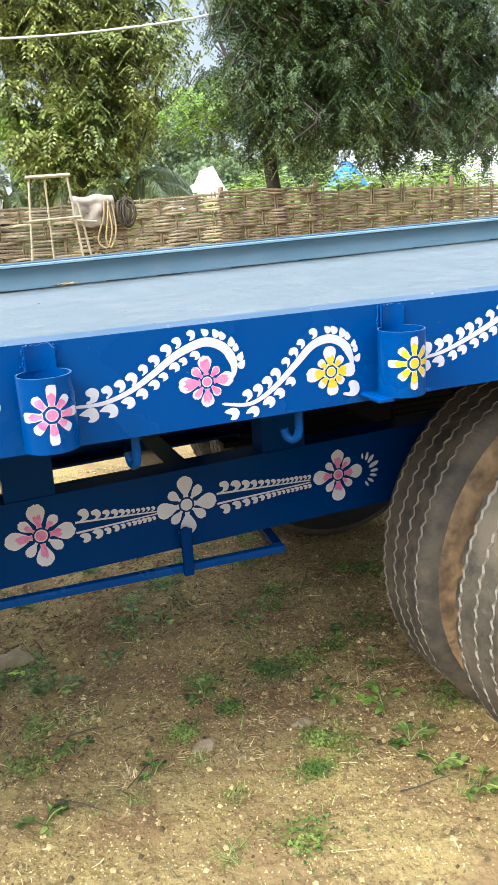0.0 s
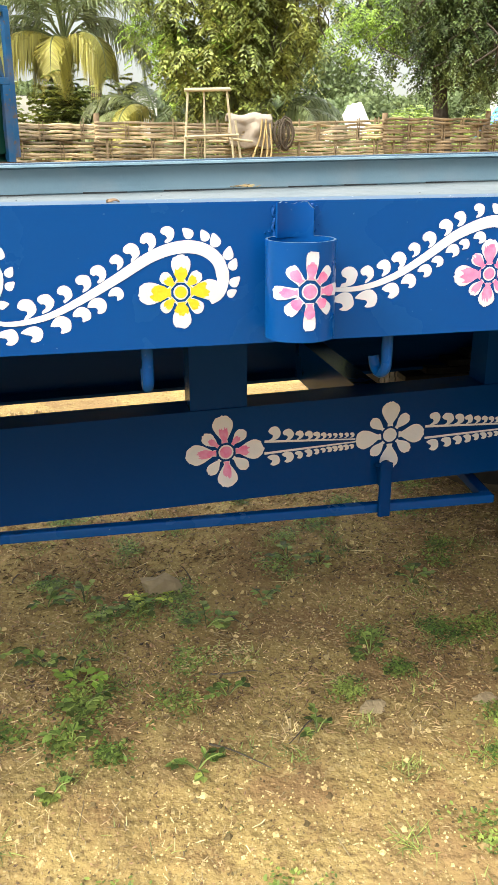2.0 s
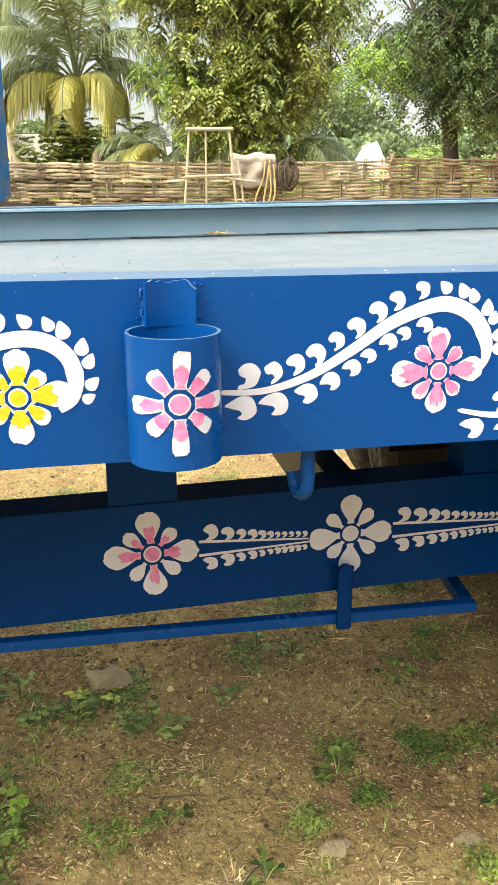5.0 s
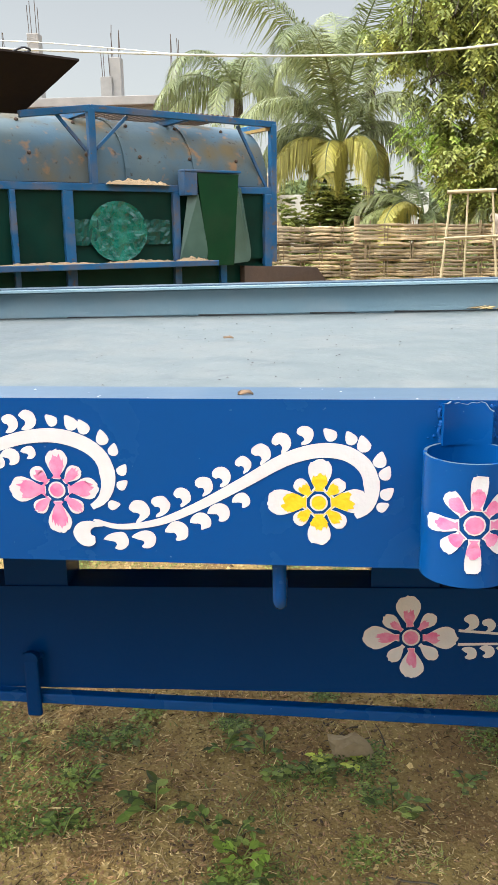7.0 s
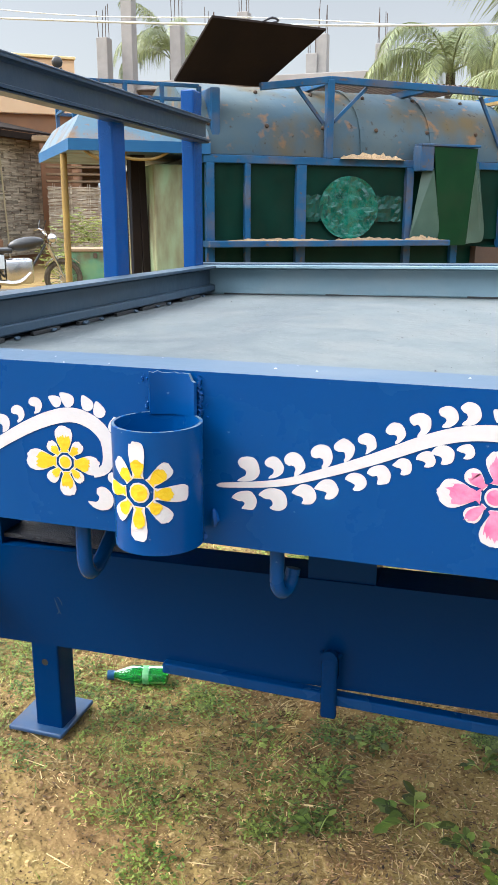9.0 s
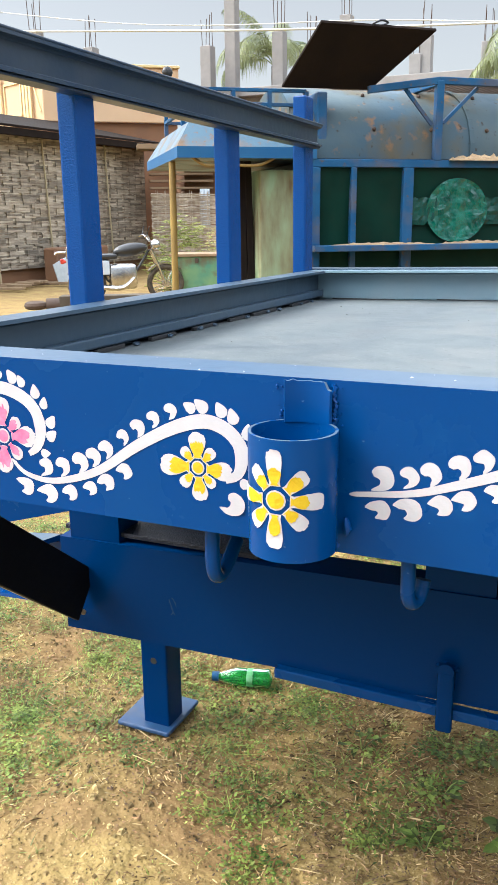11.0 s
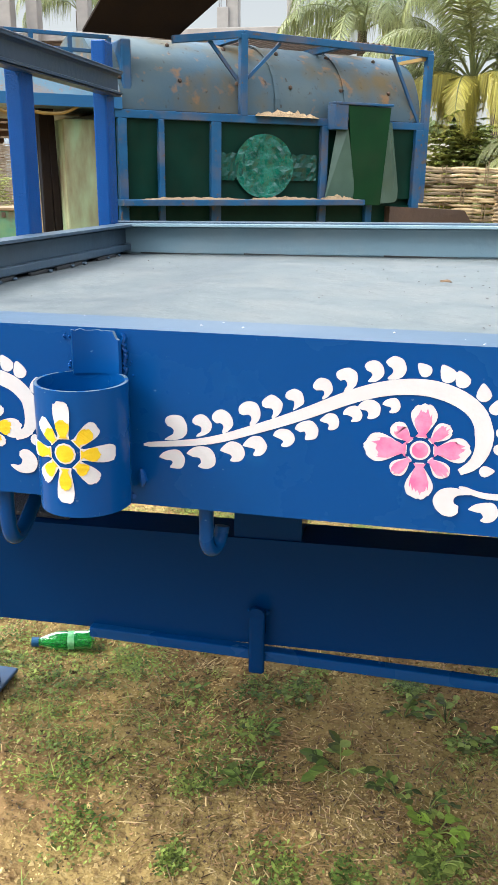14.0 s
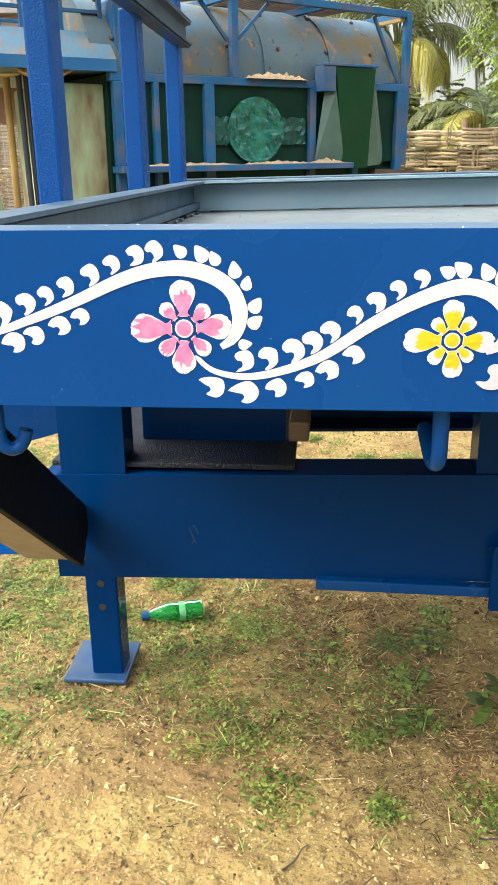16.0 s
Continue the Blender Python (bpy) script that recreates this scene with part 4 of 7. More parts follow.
for y_out, y_in, s in ((-0.17, 0.41, 1), (2.16, 1.56, -1)):
    wheel = part("wheel", tube(bmesh.new(), [(1.615, y_out + s * 0.12, 0.485), (1.615, y_in - s * 0.06, 0.485)], 0.12, 24), STEEL_DARK, trailer, "dual wheel with muddy tyres")
    a, b = sorted((y_out, y_out + s * 0.27))
    tyre("tyre", 1.615, a, b, 0.485, wheel, "block", 1)
    a, b = sorted((y_out + s * 0.35, y_in))
    tyre("tyre", 1.615, a, b, 0.485, wheel, "rib", 2)
    for c in (y_out + s * 0.11, y_out + s * 0.47):
        bm = bmesh.new()
        tube(bm, [(1.615, c - 0.075, 0.485), (1.615, c - 0.06, 0.485), (1.615, c + 0.06, 0.485), (1.615, c + 0.075, 0.485)], [0.29, 0.265, 0.265, 0.29], 40)
        part("rim", bm, STEEL_DARK, wheel)
bm = bmesh.new()
box(bm, (1.56, 0.52, 0.44), (1.66, 1.46, 0.53), 0.006)
part("axle", bm, STEEL_DARK, trailer)
# leaf springs, their shade under the bed put into the colour
for y in (0.62, 1.33):
    bm = bmesh.new()
    for k in range(5):
        box(bm, (1.05 + 0.07 * k, y, 0.535 + 0.022 * k), (2.2 - 0.07 * k, y + 0.07, 0.555 + 0.022 * k), 0.003)
    part("leaf_spring", bm, UNDERBED_BLACK, trailer)
# tall black cross panel, added to fill the gap where shade lies
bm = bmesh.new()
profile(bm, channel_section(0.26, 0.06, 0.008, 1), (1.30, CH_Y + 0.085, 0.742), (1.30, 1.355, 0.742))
part("cross_beam", bm, UNDERBED_BLACK, trailer)

# bits lying on the bed
rg = random.Random(2)
bm = bmesh.new()
for k in range(14):
    x, a, L = 0.645 + rg.gauss(0, 0.02), rg.uniform(-0.6, 0.6), rg.uniform(0.015, 0.04)
    p = Vector((x, FAR - 0.045 + rg.uniform(-0.012, 0.008), DECK_Z - sag(0.645) + 0.005 + 0.002 * (k % 3)))
    tube(bm, [p, p + Vector((L * math.cos(a), L * math.sin(a) * 0.3, rg.uniform(0, 0.006)))], 0.0014, 5)
solo("straw_wisp", bm, STRAW, "small wisp of yellow straw on the trailer floor", "straw", kind="stuff")
for name, x, y, z, mat, label, cat, k in (("dry_husk", 0.096, 0.022, TOP + 0.0006, LITTER, "curled tan flake of husk on the blue edge", "flake", 0.008), ("dead_leaf", -0.066, 1.213, DECK_Z + 0.003 - sag(-0.066, 1.213), LITTER, "curled brown dead leaf on the trailer floor", "leaf", 0.013)):
    bm = bmesh.new()
    g = [[bm.verts.new((x + k * u, y + k * 0.4 * v * (1 - u * u) ** 0.5, z + k * (0.35 + 0.3 * noise.noise((u * 1.7, v * 1.3, x * 50)) - 0.25 * u * u + 0.12 * v))) for v in (-1, -0.4, 0.2, 1)] for u in (-1, -0.6, -0.2, 0.2, 0.6, 1)]
    for p, q in zip(g, g[1:]):
        for i in range(3):
            bm.faces.new((p[i], q[i], q[i + 1], p[i + 1]))
    ob = solo(name, bm, mat, label, cat, smooth="all")
    ob.modifiers.new("thick", "SOLIDIFY").thickness = 0.0006

# ---- ground ----
rng = random.Random(21)


def lift(x, y):
    """Small swells of the yard."""
    near = 1.0 / (1.0 + (max(0, math.hypot(x, y - 0.6) - 2.5) / 3) ** 2)
    return 0.016 * noise.noise((x * 0.9, y * 0.9, 7)) + near * (0.012 * noise.noise((x * 4.5, y * 4.5, 2)) + 0.009 * noise.noise((x * 14, y * 14, 5)) + 0.0045 * noise.noise((x * 34, y * 34, 3)))


def graded(lo, hi, fine_lo, fine_hi, step, grow=1.25):
    vals = [fine_lo + i * step for i in range(int((fine_hi - fine_lo) / step) + 1)]
    d, v = step, vals[-1]
    while v < hi:
        d *= grow
        v += d
        vals.append(v)
    d, v = step, vals[0]
    head = []
    while v > lo:
        d *= grow
        v -= d
        head.append(v)
    return head[::-1] + vals


gx, gy = graded(-900, 900, -2.2, 1.9, 0.014), graded(-900, 1500, -0.3, 2.6, 0.014)
vs = [(x, y, lift(x, y) if abs(x) < 40 and abs(y) < 40 else 0.0) for y in gy for x in gx]
w = len(gx)
fs = [(j * w + i, j * w + i + 1, (j + 1) * w + i + 1, (j + 1) * w + i) for j in range(len(gy) - 1) for i in range(w - 1)]
ground = tagged(raw("ground", vs, fs, DIRT, None, True), "bare brown farmyard earth with sparse grass", "ground", kind="structure")


def scatter(name, count, maker, mat, label, category, seed):
    """Many small blades, leaves or crumbs in one mesh."""
    rg = random.Random(seed)
    vs, fs = [], []
    for _ in range(count):
        maker(rg, vs, fs)
    ob = raw(name, vs, fs, mat)
    return tagged(ob, label, category, kind="stuff")


def blade(rg, vs, fs, x, y, h, w, lean, a):
    z = lift(x, y) - 0.004
    dx, dy = math.cos(a), math.sin(a)
    px, py = -dy * w / 2, dx * w / 2
    n = len(vs)
    vs += [(x - px, y - py, z), (x + px, y + py, z), (x + dx * lean * 0.4 - px * 0.7, y + dy * lean * 0.4 - py * 0.7, z + h * 0.6),
           (x + dx * lean * 0.4 + px * 0.7, y + dy * lean * 0.4 + py * 0.7, z + h * 0.6), (x + dx * lean, y + dy * lean, z + h)]
    fs += [(n, n + 1, n + 3, n + 2), (n + 2, n + 3, n + 4)]


def yard_spot(rg):
    return rg.uniform(-2.6, 1.9), rg.uniform(-0.15, 3.0)


def beds(seed, count, spread, left_share):
    """Centres of small plant patches, more of them towards the front of the trailer."""
    rg = random.Random(seed)
    out = []
    for _ in range(count):
        x = rg.uniform(-2.6, -0.55) if rg.random() < left_share else rg.uniform(-0.55, 1.9)
        y = rg.uniform(-0.15, 2.6) if x > -0.55 else rg.uniform(0.62, 3.0)
        if y > 0.5 or rg.random() < 0.5:
            out.append((x, y, rg.uniform(*spread)))
    return out


GRASS_BEDS = beds(61, 230, (0.010, 0.035), 0.55)
CREEPER_BEDS = beds(62, 165, (0.014, 0.040), 0.2)
CREEPER_BEDS += [(-0.74, 0.57, 0.040), (-0.43, 0.83, 0.03), (-0.36, 1.19, 0.03)]
STRAW_BEDS = beds(63, 60, (0.04, 0.12), 0.2)


def grass(rg, vs, fs):
    if rg.random() < 0.72:
        cx, cy, r = rg.choice(GRASS_BEDS)
        x, y = rg.gauss(cx, r), rg.gauss(cy, r)
    else:
        x, y = yard_spot(rg)
        if (x > -0.6 or y < 0.7) and rg.random() < 0.6:
            return
    for _ in range(rg.randint(3, 6)):
        blade(rg, vs, fs, x + rg.gauss(0, 0.012), y + rg.gauss(0, 0.012), rg.uniform(0.006, 0.022), rg.uniform(0.0020, 0.0042), rg.uniform(0.010, 0.040), rg.uniform(0, 6.28))


def creeper(rg, vs, fs):
    """Tiny pointed leaves that hug the earth."""
    if rg.random() < 0.66:  # a loose mat under the front of the trailer
        x, y = rg.uniform(-2.6, -0.35), 0.52 + 2.1 * rg.random() ** 1.15
        if noise.noise((x * 3.1, y * 3.1, 17)) + 0.5 * noise.noise((x * 9, y * 9, 5)) < rg.uniform(-0.35, 0.25) + max(-0.2, 0.75 * (x + 0.85)) + max(0.0, 1.6 * (0.78 - y)) + 0.24:
            return
    else:
        cx, cy, r = rg.choice(CREEPER_BEDS)
        x, y = rg.gauss(cx, r), rg.gauss(cy, r)
    for _ in range(rg.randint(3, 7)):
        qx, qy = x + rg.gauss(0, 0.012), y + rg.gauss(0, 0.012)
        r, a = rg.uniform(0.0028, 0.0064), rg.uniform(0, 6.28)
        if -1.31 < qx < -1.10 and 0.87 < qy < 1.10:
            continue
        z = lift(qx, qy) + rg.uniform(0.002, 0.015)
        n = len(vs)
        t = rg.uniform(-0.6, 0.6)
        ca, sa = math.cos(a), math.sin(a)
        vs += [(qx + r * (u * ca - v * sa), qy + r * (u * sa + v * ca), z + t * r * u) for u, v in ((-1, 0), (-0.2, 0.6), (0.6, 0.4), (1.1, 0), (0.6, -0.4), (-0.2, -0.6))]
        fs.append((n, n + 1, n + 2, n + 3, n + 4, n + 5))


def straw(rg, vs, fs):
    a = rg.uniform(0, 6.28)
    if rg.random() < 0.55:
        cx, cy, r = rg.choice(STRAW_BEDS)
        x, y, a = rg.gauss(cx, r), rg.gauss(cy, r * 0.7), cx * 9 + rg.gauss(0, 0.8)
    elif rg.random() < 0.35:  # a brown drift of stalks under the chassis
        x, y = rg.gauss(-0.4, 0.35), rg.gauss(1.0, 0.28)
    else:
        x, y = yard_spot(rg)
    L, wd = rg.uniform(0.005, 0.022) if rg.random() < 0.94 else rg.uniform(0.025, 0.09), rg.uniform(0.0005, 0.0014)
    dx, dy = math.cos(a), math.sin(a)
    n = len(vs)
    z0, z1 = lift(x, y) + rg.uniform(0.002, 0.008), lift(x + dx * L, y + dy * L) + rg.uniform(0.002, 0.014)
    vs += [(x - dy * wd, y + dx * wd, z0), (x + dy * wd, y - dx * wd, z0), (x + dx * L + dy * wd, y + dy * L - dx * wd, z1), (x + dx * L - dy * wd, y + dy * L + dx * wd, z1),
           (x + dx * L / 2, y + dy * L / 2, (z0 + z1) / 2 + wd * 1.5)]
    fs += [(n, n + 1, n + 4), (n + 1, n + 2, n + 4), (n + 2, n + 3, n + 4), (n + 3, n, n + 4)]


def crumb(rg, vs, fs):
    x, y = yard_spot(rg)
    r = rg.uniform(0.0012, 0.0040) if rg.random() < 0.96 else rg.uniform(0.004, 0.011)
    z = lift(x, y)
    n = len(vs)
    a = rg.uniform(0, 6.28)
    vs += [(x + r * rg.uniform(0.7, 1.3) * math.cos(a + k * 1.571), y + r * rg.uniform(0.7, 1.3) * math.sin(a + k * 1.571), z - 0.001) for k in range(4)]
    vs += [(x + r * 0.5 * math.cos(a + 0.5 + k * 1.571), y + r * 0.5 * math.sin(a + 0.5 + k * 1.571), z + r * rg.uniform(0.5, 0.9)) for k in range(4)]
    fs += [(n + k, n + (k + 1) % 4, n + 4 + (k + 1) % 4, n + 4 + k) for k in range(4)] + [(n + 4, n + 5, n + 6, n + 7)]


def litter(rg, vs, fs):
    """A curled dead leaf or husk."""
    x, y = yard_spot(rg)
    if rg.random() < 0.4:  # they gather under the chassis
        x, y = rg.uniform(-0.5, 1.9), 0.55 + 1.6 * rg.random()
    if y < 0.55 and rg.random() < 0.55 or noise.noise((x * 1.3, y * 1.3, 51)) < rg.uniform(-0.5, 0.4):
        return
    a, r = rg.uniform(0, 6.28), rg.uniform(0.002, 0.006) if y < 0.6 or rg.random() < 0.5 else rg.uniform(0.004, 0.0095)
    dx, dy = math.cos(a) * r, math.sin(a) * r
    z = lift(x, y) + rg.uniform(0.002, 0.006)
    n = len(vs)
    vs += [(x - dx, y - dy, z + r * 0.3), (x + dy * 0.45, y - dx * 0.45, z), (x + dx, y + dy, z + r * rg.uniform(0, 0.7)), (x - dy * 0.45, y + dx * 0.45, z + r * 0.2)]
    fs.append((n, n + 1, n + 2, n + 3))


def dead_grass(rg, vs, fs):
    """Brown stems lying in loose mats under the bed."""
    x, y = rg.uniform(-1.5, 1.5), rg.uniform(0.42, 2.1)
    heart = math.exp(-((x + 0.45) / 0.55) ** 2 - ((y - 1.05) / 0.5) ** 2)
    if noise.noise((x * 2.6, y * 2.6, 31)) + 0.6 * noise.noise((x * 8, y * 8, 12)) + 0.8 * heart < rg.uniform(-0.1, 0.75):
        return
    a, L = noise.noise((x * 3, y * 3, 8)) * 5 + rg.gauss(0, 0.7), rg.uniform(0.008, 0.032)
    for _ in range(2):
        px, py, b = x + rg.gauss(0, 0.012), y + rg.gauss(0, 0.012), a + rg.gauss(0, 0.5)
        dx, dy, w = math.cos(b), math.sin(b), rg.uniform(0.0006, 0.0013)
        z0, z1 = lift(px, py) + rg.uniform(0.001, 0.006), lift(px + dx * L, py + dy * L) + rg.uniform(0.001, 0.013)
        n = len(vs)
        vs.extend([(px - dy * w, py + dx * w, z0), (px + dy * w, py - dx * w, z0), (px + dx * L * 0.5, py + dy * L * 0.5, (z0 + z1) / 2 + 0.003), (px + dx * L, py + dy * L, z1)])
        fs.extend([(n, n + 1, n + 2), (n + 1, n + 3, n + 2), (n, n + 2, n + 3)])


scatter("dead_grass", 15000, dead_grass, THATCH, "mats of brown dead grass lying under the trailer", "dead grass", 6)
scatter("leaf_litter", 60000, litter, LITTER, "brown leaf litter and husks on the earth", "litter", 5)
scatter("grass", 4600, grass, GRASS, "short sparse yard grass", "grass", 1)
scatter("ground_creeper", 30000, creeper, WEED, "low creeping weeds with tiny leaves", "weeds", 2)
scatter("straw_litter", 6500, straw, STRAW, "scattered dry straw and grass stalks", "straw", 3)
scatter("soil_crumbs", 95000, crumb, CLOD, "crumbs and clods of dry earth", "soil", 4)


def weed(x, y, size, seed, mat=WEED, leaves=16):
    """A broad-leaved weed: thin stalks with pointed oval leaves."""
    rg = random.Random(seed)
    z = lift(x, y)
    ob = thing("weed", "small broad-leaved green weed on bare earth", "plant", (x, y, z), "yard weeds")
    stems, vs, fs = bmesh.new(), [], []
    for k in range(max(4, leaves // 3)):
        a, L = rg.uniform(0, 6.28), size * rg.uniform(0.5, 1.0)
        tip = Vector((math.cos(a) * L * 0.7, math.sin(a) * L * 0.7, L * rg.uniform(0.18, 0.5)))
        mid = tip * 0.5 + Vector((0, 0, L * 0.12))
        tube(stems, spline([(0, 0, -0.004), mid, tip], 6), 0.0014, 5)
        for j in range(4):
            f = 0.45 + 0.55 * j / 3
            p = mid.lerp(tip, (f - 0.45) / 0.55)
            b = a + rg.uniform(-1.3, 1.3)
            l, wd = size * rg.uniform(0.20, 0.34), size * rg.uniform(0.16, 0.27)
            d, s = Vector((math.cos(b), math.sin(b), rg.uniform(-0.3, 0.35))), Vector((-math.sin(b), math.cos(b), 0))
            n = len(vs)
            for u, v, h in ((0, 0, 0), (0.35, 0.5, 0.06), (0.7, 0.36, 0.05), (1, 0, -0.05), (0.7, -0.36, 0.05), (0.35, -0.5, 0.06), (0.4, 0, 0)):
                vs.append(p + d * l * u + s * wd * v + Vector((0, 0, l * h)))
            fs += [(n, n + 1, n + 6), (n + 1, n + 2, n + 6), (n + 2, n + 3, n + 6), (n + 3, n + 4, n + 6), (n + 4, n + 5, n + 6), (n + 5, n, n + 6)]
    tagged(part("stalk", stems, GRASS, ob), kind="stuff")
    tagged(raw("foliage", vs, fs, mat, ob), kind="stuff")
    return ob


SPOTS = ((-0.22, 0.87, 0.19), (-0.09, 0.82, 0.12), (0.0, 0.74, 0.13), (0.34, 0.93, 0.15), (0.16, 1.02, 0.12), (-0.085, 1.12, 0.12), (-0.42, 0.78, 0.12), (-0.36, 1.16, 0.12),
         (0.02, 1.12, 0.13), (0.53, 1.06, 0.12), (0.66, 1.27, 0.13), (0.75, 1.22, 0.11), (0.06, 1.06, 0.12),
         (0.34, 0.63, 0.11), (0.51, 0.45, 0.10), (0.23, 0.40, 0.11), (0.98, 1.03, 0.12), (-0.03, 0.53, 0.12), (-0.07, 0.38, 0.10), (0.73, 0.71, 0.11), (1.17, 0.45, 0.14),
         (1.16, 0.30, 0.13), (1.17, 0.18, 0.12), (1.06, 0.57, 0.13), (1.25, 0.64, 0.12), (1.27, 0.86, 0.12), (1.2, 0.06, 0.12), (-0.65, 1.07, 0.11), (-0.42, 0.97, 0.11),
         (-0.02, 0.80, 0.11), (0.0, 0.65, 0.12))
for i, (x, y, s) in enumerate(SPOTS):
    weed(x, y, s * 0.70, 300 + i, LEAF_YOUNG if i in (2, 20) else WEED, 20)
LEAF_GOLD = material("yellow_green_leaves", (0.46, 0.50, 0.07), 0.5, colour2=(0.30, 0.40, 0.05), scale=9, amount=0.8, island=0.5, trans=0.3)
weed(0.205, 1.085, 0.085, 391, LEAF_GOLD, 9)
weed(0.275, 1.10, 0.090, 392, LEAF_GOLD, 9)
weed(0.165, 1.09, 0.055, 393, LEAF_GOLD, 6)


def tuft(x, y, size, seed, mat):
    rg = random.Random(seed)
    vs, fs = [], []
    for _ in range(60):
        blade(rg, vs, fs, x + rg.gauss(0, size * 0.26), y + rg.gauss(0, size * 0.22), size * rg.uniform(0.06, 0.24), 0.0034, size * rg.uniform(0.25, 0.85), rg.uniform(0, 6.28))
    return tagged(raw("grass_tuft", vs, fs, mat), "tuft of coarse grass", "grass", "grass tufts")


for i, (x, y, s) in enumerate(((-1.0, 0.93, 0.13), (-0.86, 0.72, 0.12), (-0.70, 0.97, 0.11), (-1.82, 1.32, 0.14), (-1.45, 1.3, 0.12), (-1.60, 0.9, 0.12), (-1.3, 1.55, 0.12), (0.85, 0.30, 0.09), (0.6, 0.12, 0.08), (-0.2, 0.25, 0.09))):
    tuft(x, y, s, 500 + i, GRASS)
for i, (x, y, s) in enumerate(((-0.75, 1.30, 0.10), (-0.62, 1.22, 0.11), (-0.88, 1.42, 0.09), (0.45, 0.45, 0.09), (0.75, 0.42, 0.08), (0.62, 0.62, 0.08), (-0.55, 1.4, 0.10))):
    tuft(x, y, s * 0.8, 540 + i, STRAW)


def stone(name, x, y, size, seed, label, flat_k=0.5):
    bm = bmesh.new()
    bmesh.ops.create_icosphere(bm, subdivisions=2, radius=1)
    for v in bm.verts:
        k = 1 + 0.55 * noise.noise(v.co * 1.3 + Vector((seed, 0, 0))) + 0.1 * noise.noise(v.co * 4 + Vector((0, seed, 0)))
        v.co = Vector((v.co.x * size[0] * k, v.co.y * size[1] * k, v.co.z * size[2] * k))
    bmesh.ops.transform(bm, matrix=Matrix.Translation((x, y, lift(x, y) + size[2] * flat_k)), verts=bm.verts)
    return solo(name, bm, STONE, label, "stone", "yard stones")


stone("stone", 0.245, 1.155, (0.062, 0.036, 0.034), 3, "brown rock beside a yellow-green weed", 0.42)
stone("stone", 0.66, 0.50, (0.03, 0.022, 0.012), 5, "small grey stone half sunk in earth")
stone("stone", 0.93, 0.47, (0.026, 0.018, 0.009), 8, "small pale stone on bare earth")
stone("stone", -0.55, 2.3, (0.02, 0.016, 0.012), 9, "small pale pebble under the trailer")

rg = random.Random(33)
for k in range(14):
    x, y, a, L = rg.uniform(-0.9, 1.4), rg.uniform(0.1, 1.5), rg.uniform(0, 6.28), rg.uniform(0.06, 0.17)
    pts = [(x + math.cos(a) * L * f + rg.uniform(-0.006, 0.006), y + math.sin(a) * L * f + rg.uniform(-0.006, 0.006), lift(x + math.cos(a) * L * f, y + math.sin(a) * L * f) + 0.004 + 0.012 * f * (k % 3)) for f in (0, 0.35, 0.7, 1)]
    bm = bmesh.new()
    tube(bm, spline(pts, 10), [0.0026 - 0.00018 * i for i in range(10)], 5)
    solo("twig", bm, BARK, "thin dark dry twig lying on the earth", "twig", "fallen twigs", smooth="all")

# the green bottle lying under the trailer
bm = bmesh.new()
outline = [(0.0, 0.006), (0.004, 0.024), (0.012, 0.030), (0.020, 0.0275), (0.05, 0.029), (0.055, 0.027), (0.075, 0.027), (0.08, 0.029), (0.105, 0.029), (0.13, 0.022), (0.15, 0.0135), (0.158, 0.0125)]
tube(bm, [(u, 0, 0) for u, r in outline], [r for u, r in outline], 24)
bottle = thing("plastic_bottle", "empty green plastic drink bottle lying on the grass", "bottle", (-0.985, 1.272, lift(-1.05, 1.25) + 0.030), rz=198)
part("body", bm, BOTTLE, bottle, "", "all")
part("cap", tube(bmesh.new(), [(0.158, 0, 0), (0.178, 0, 0)], 0.0145, 20), MACHINE_BLUE, bottle)
bm = bmesh.new()
tube(bm, [(0.056, 0, 0), (0.074, 0, 0)], 0.0276, 24, caps=False)
part("label_band", bm, material("pale_green_label", (0.22, 0.50, 0.27), 0.4, colour2=(0.05, 0.33, 0.10), scale=60, amount=0.9), bottle)

# ---- the threshing machine behind the trailer ----
machine = thing("threshing_machine", "old blue threshing machine with green side panels and a rusty drum", "farm machine")
machine.matrix_basis = pose(-1.102, 4.14, 0.087, 0, 0.2, 38) @ Matrix.Scale(0.93, 4)
RAIL_Z, SHELF_Z, END = 1.65, 1.175, 1.21
# drum cover: a long rounded hood
bm = bmesh.new()
n, s0, s1 = 28, -0.98, 1.19
cols = []
for s in [s0 + (s1 - s0) * i / 24 for i in range(25)]:
    col = []
    for k in range(n + 1):
        a = math.pi * k / n
        dent = 0.006 * noise.noise((s * 3, k * 0.4, 2))
        col.append(bm.verts.new((s, 0.56 - (0.54 + dent) * math.cos(a), RAIL_Z + 0.01 + (0.44 + dent) * math.sin(a) ** 0.85)))
    cols.append(col)
for a, b in zip(cols, cols[1:]):
    for k in range(n):
        bm.faces.new((a[k], b[k], b[k + 1], a[k + 1]))
bm.faces.new(cols[0])
bm.faces.new(cols[-1][::-1])
bmesh.ops.recalc_face_normals(bm, faces=bm.faces)
part("drum_cover", bm, DRUM, machine, "rounded faded blue drum cover with rust", True)
for s in (0.13, 0.62):
    bm = bmesh.new()
    pts = [(s, 0.56 - 0.547 * math.cos(math.pi * k / 20), RAIL_Z + 0.012 + 0.447 * math.sin(math.pi * k / 20) ** 0.85) for k in range(21)]
    for p, q in zip(pts, pts[1:]):
        bar(bm, p, q, 0.03, 0.006)
    part("seam_band", bm, DRUM, machine)
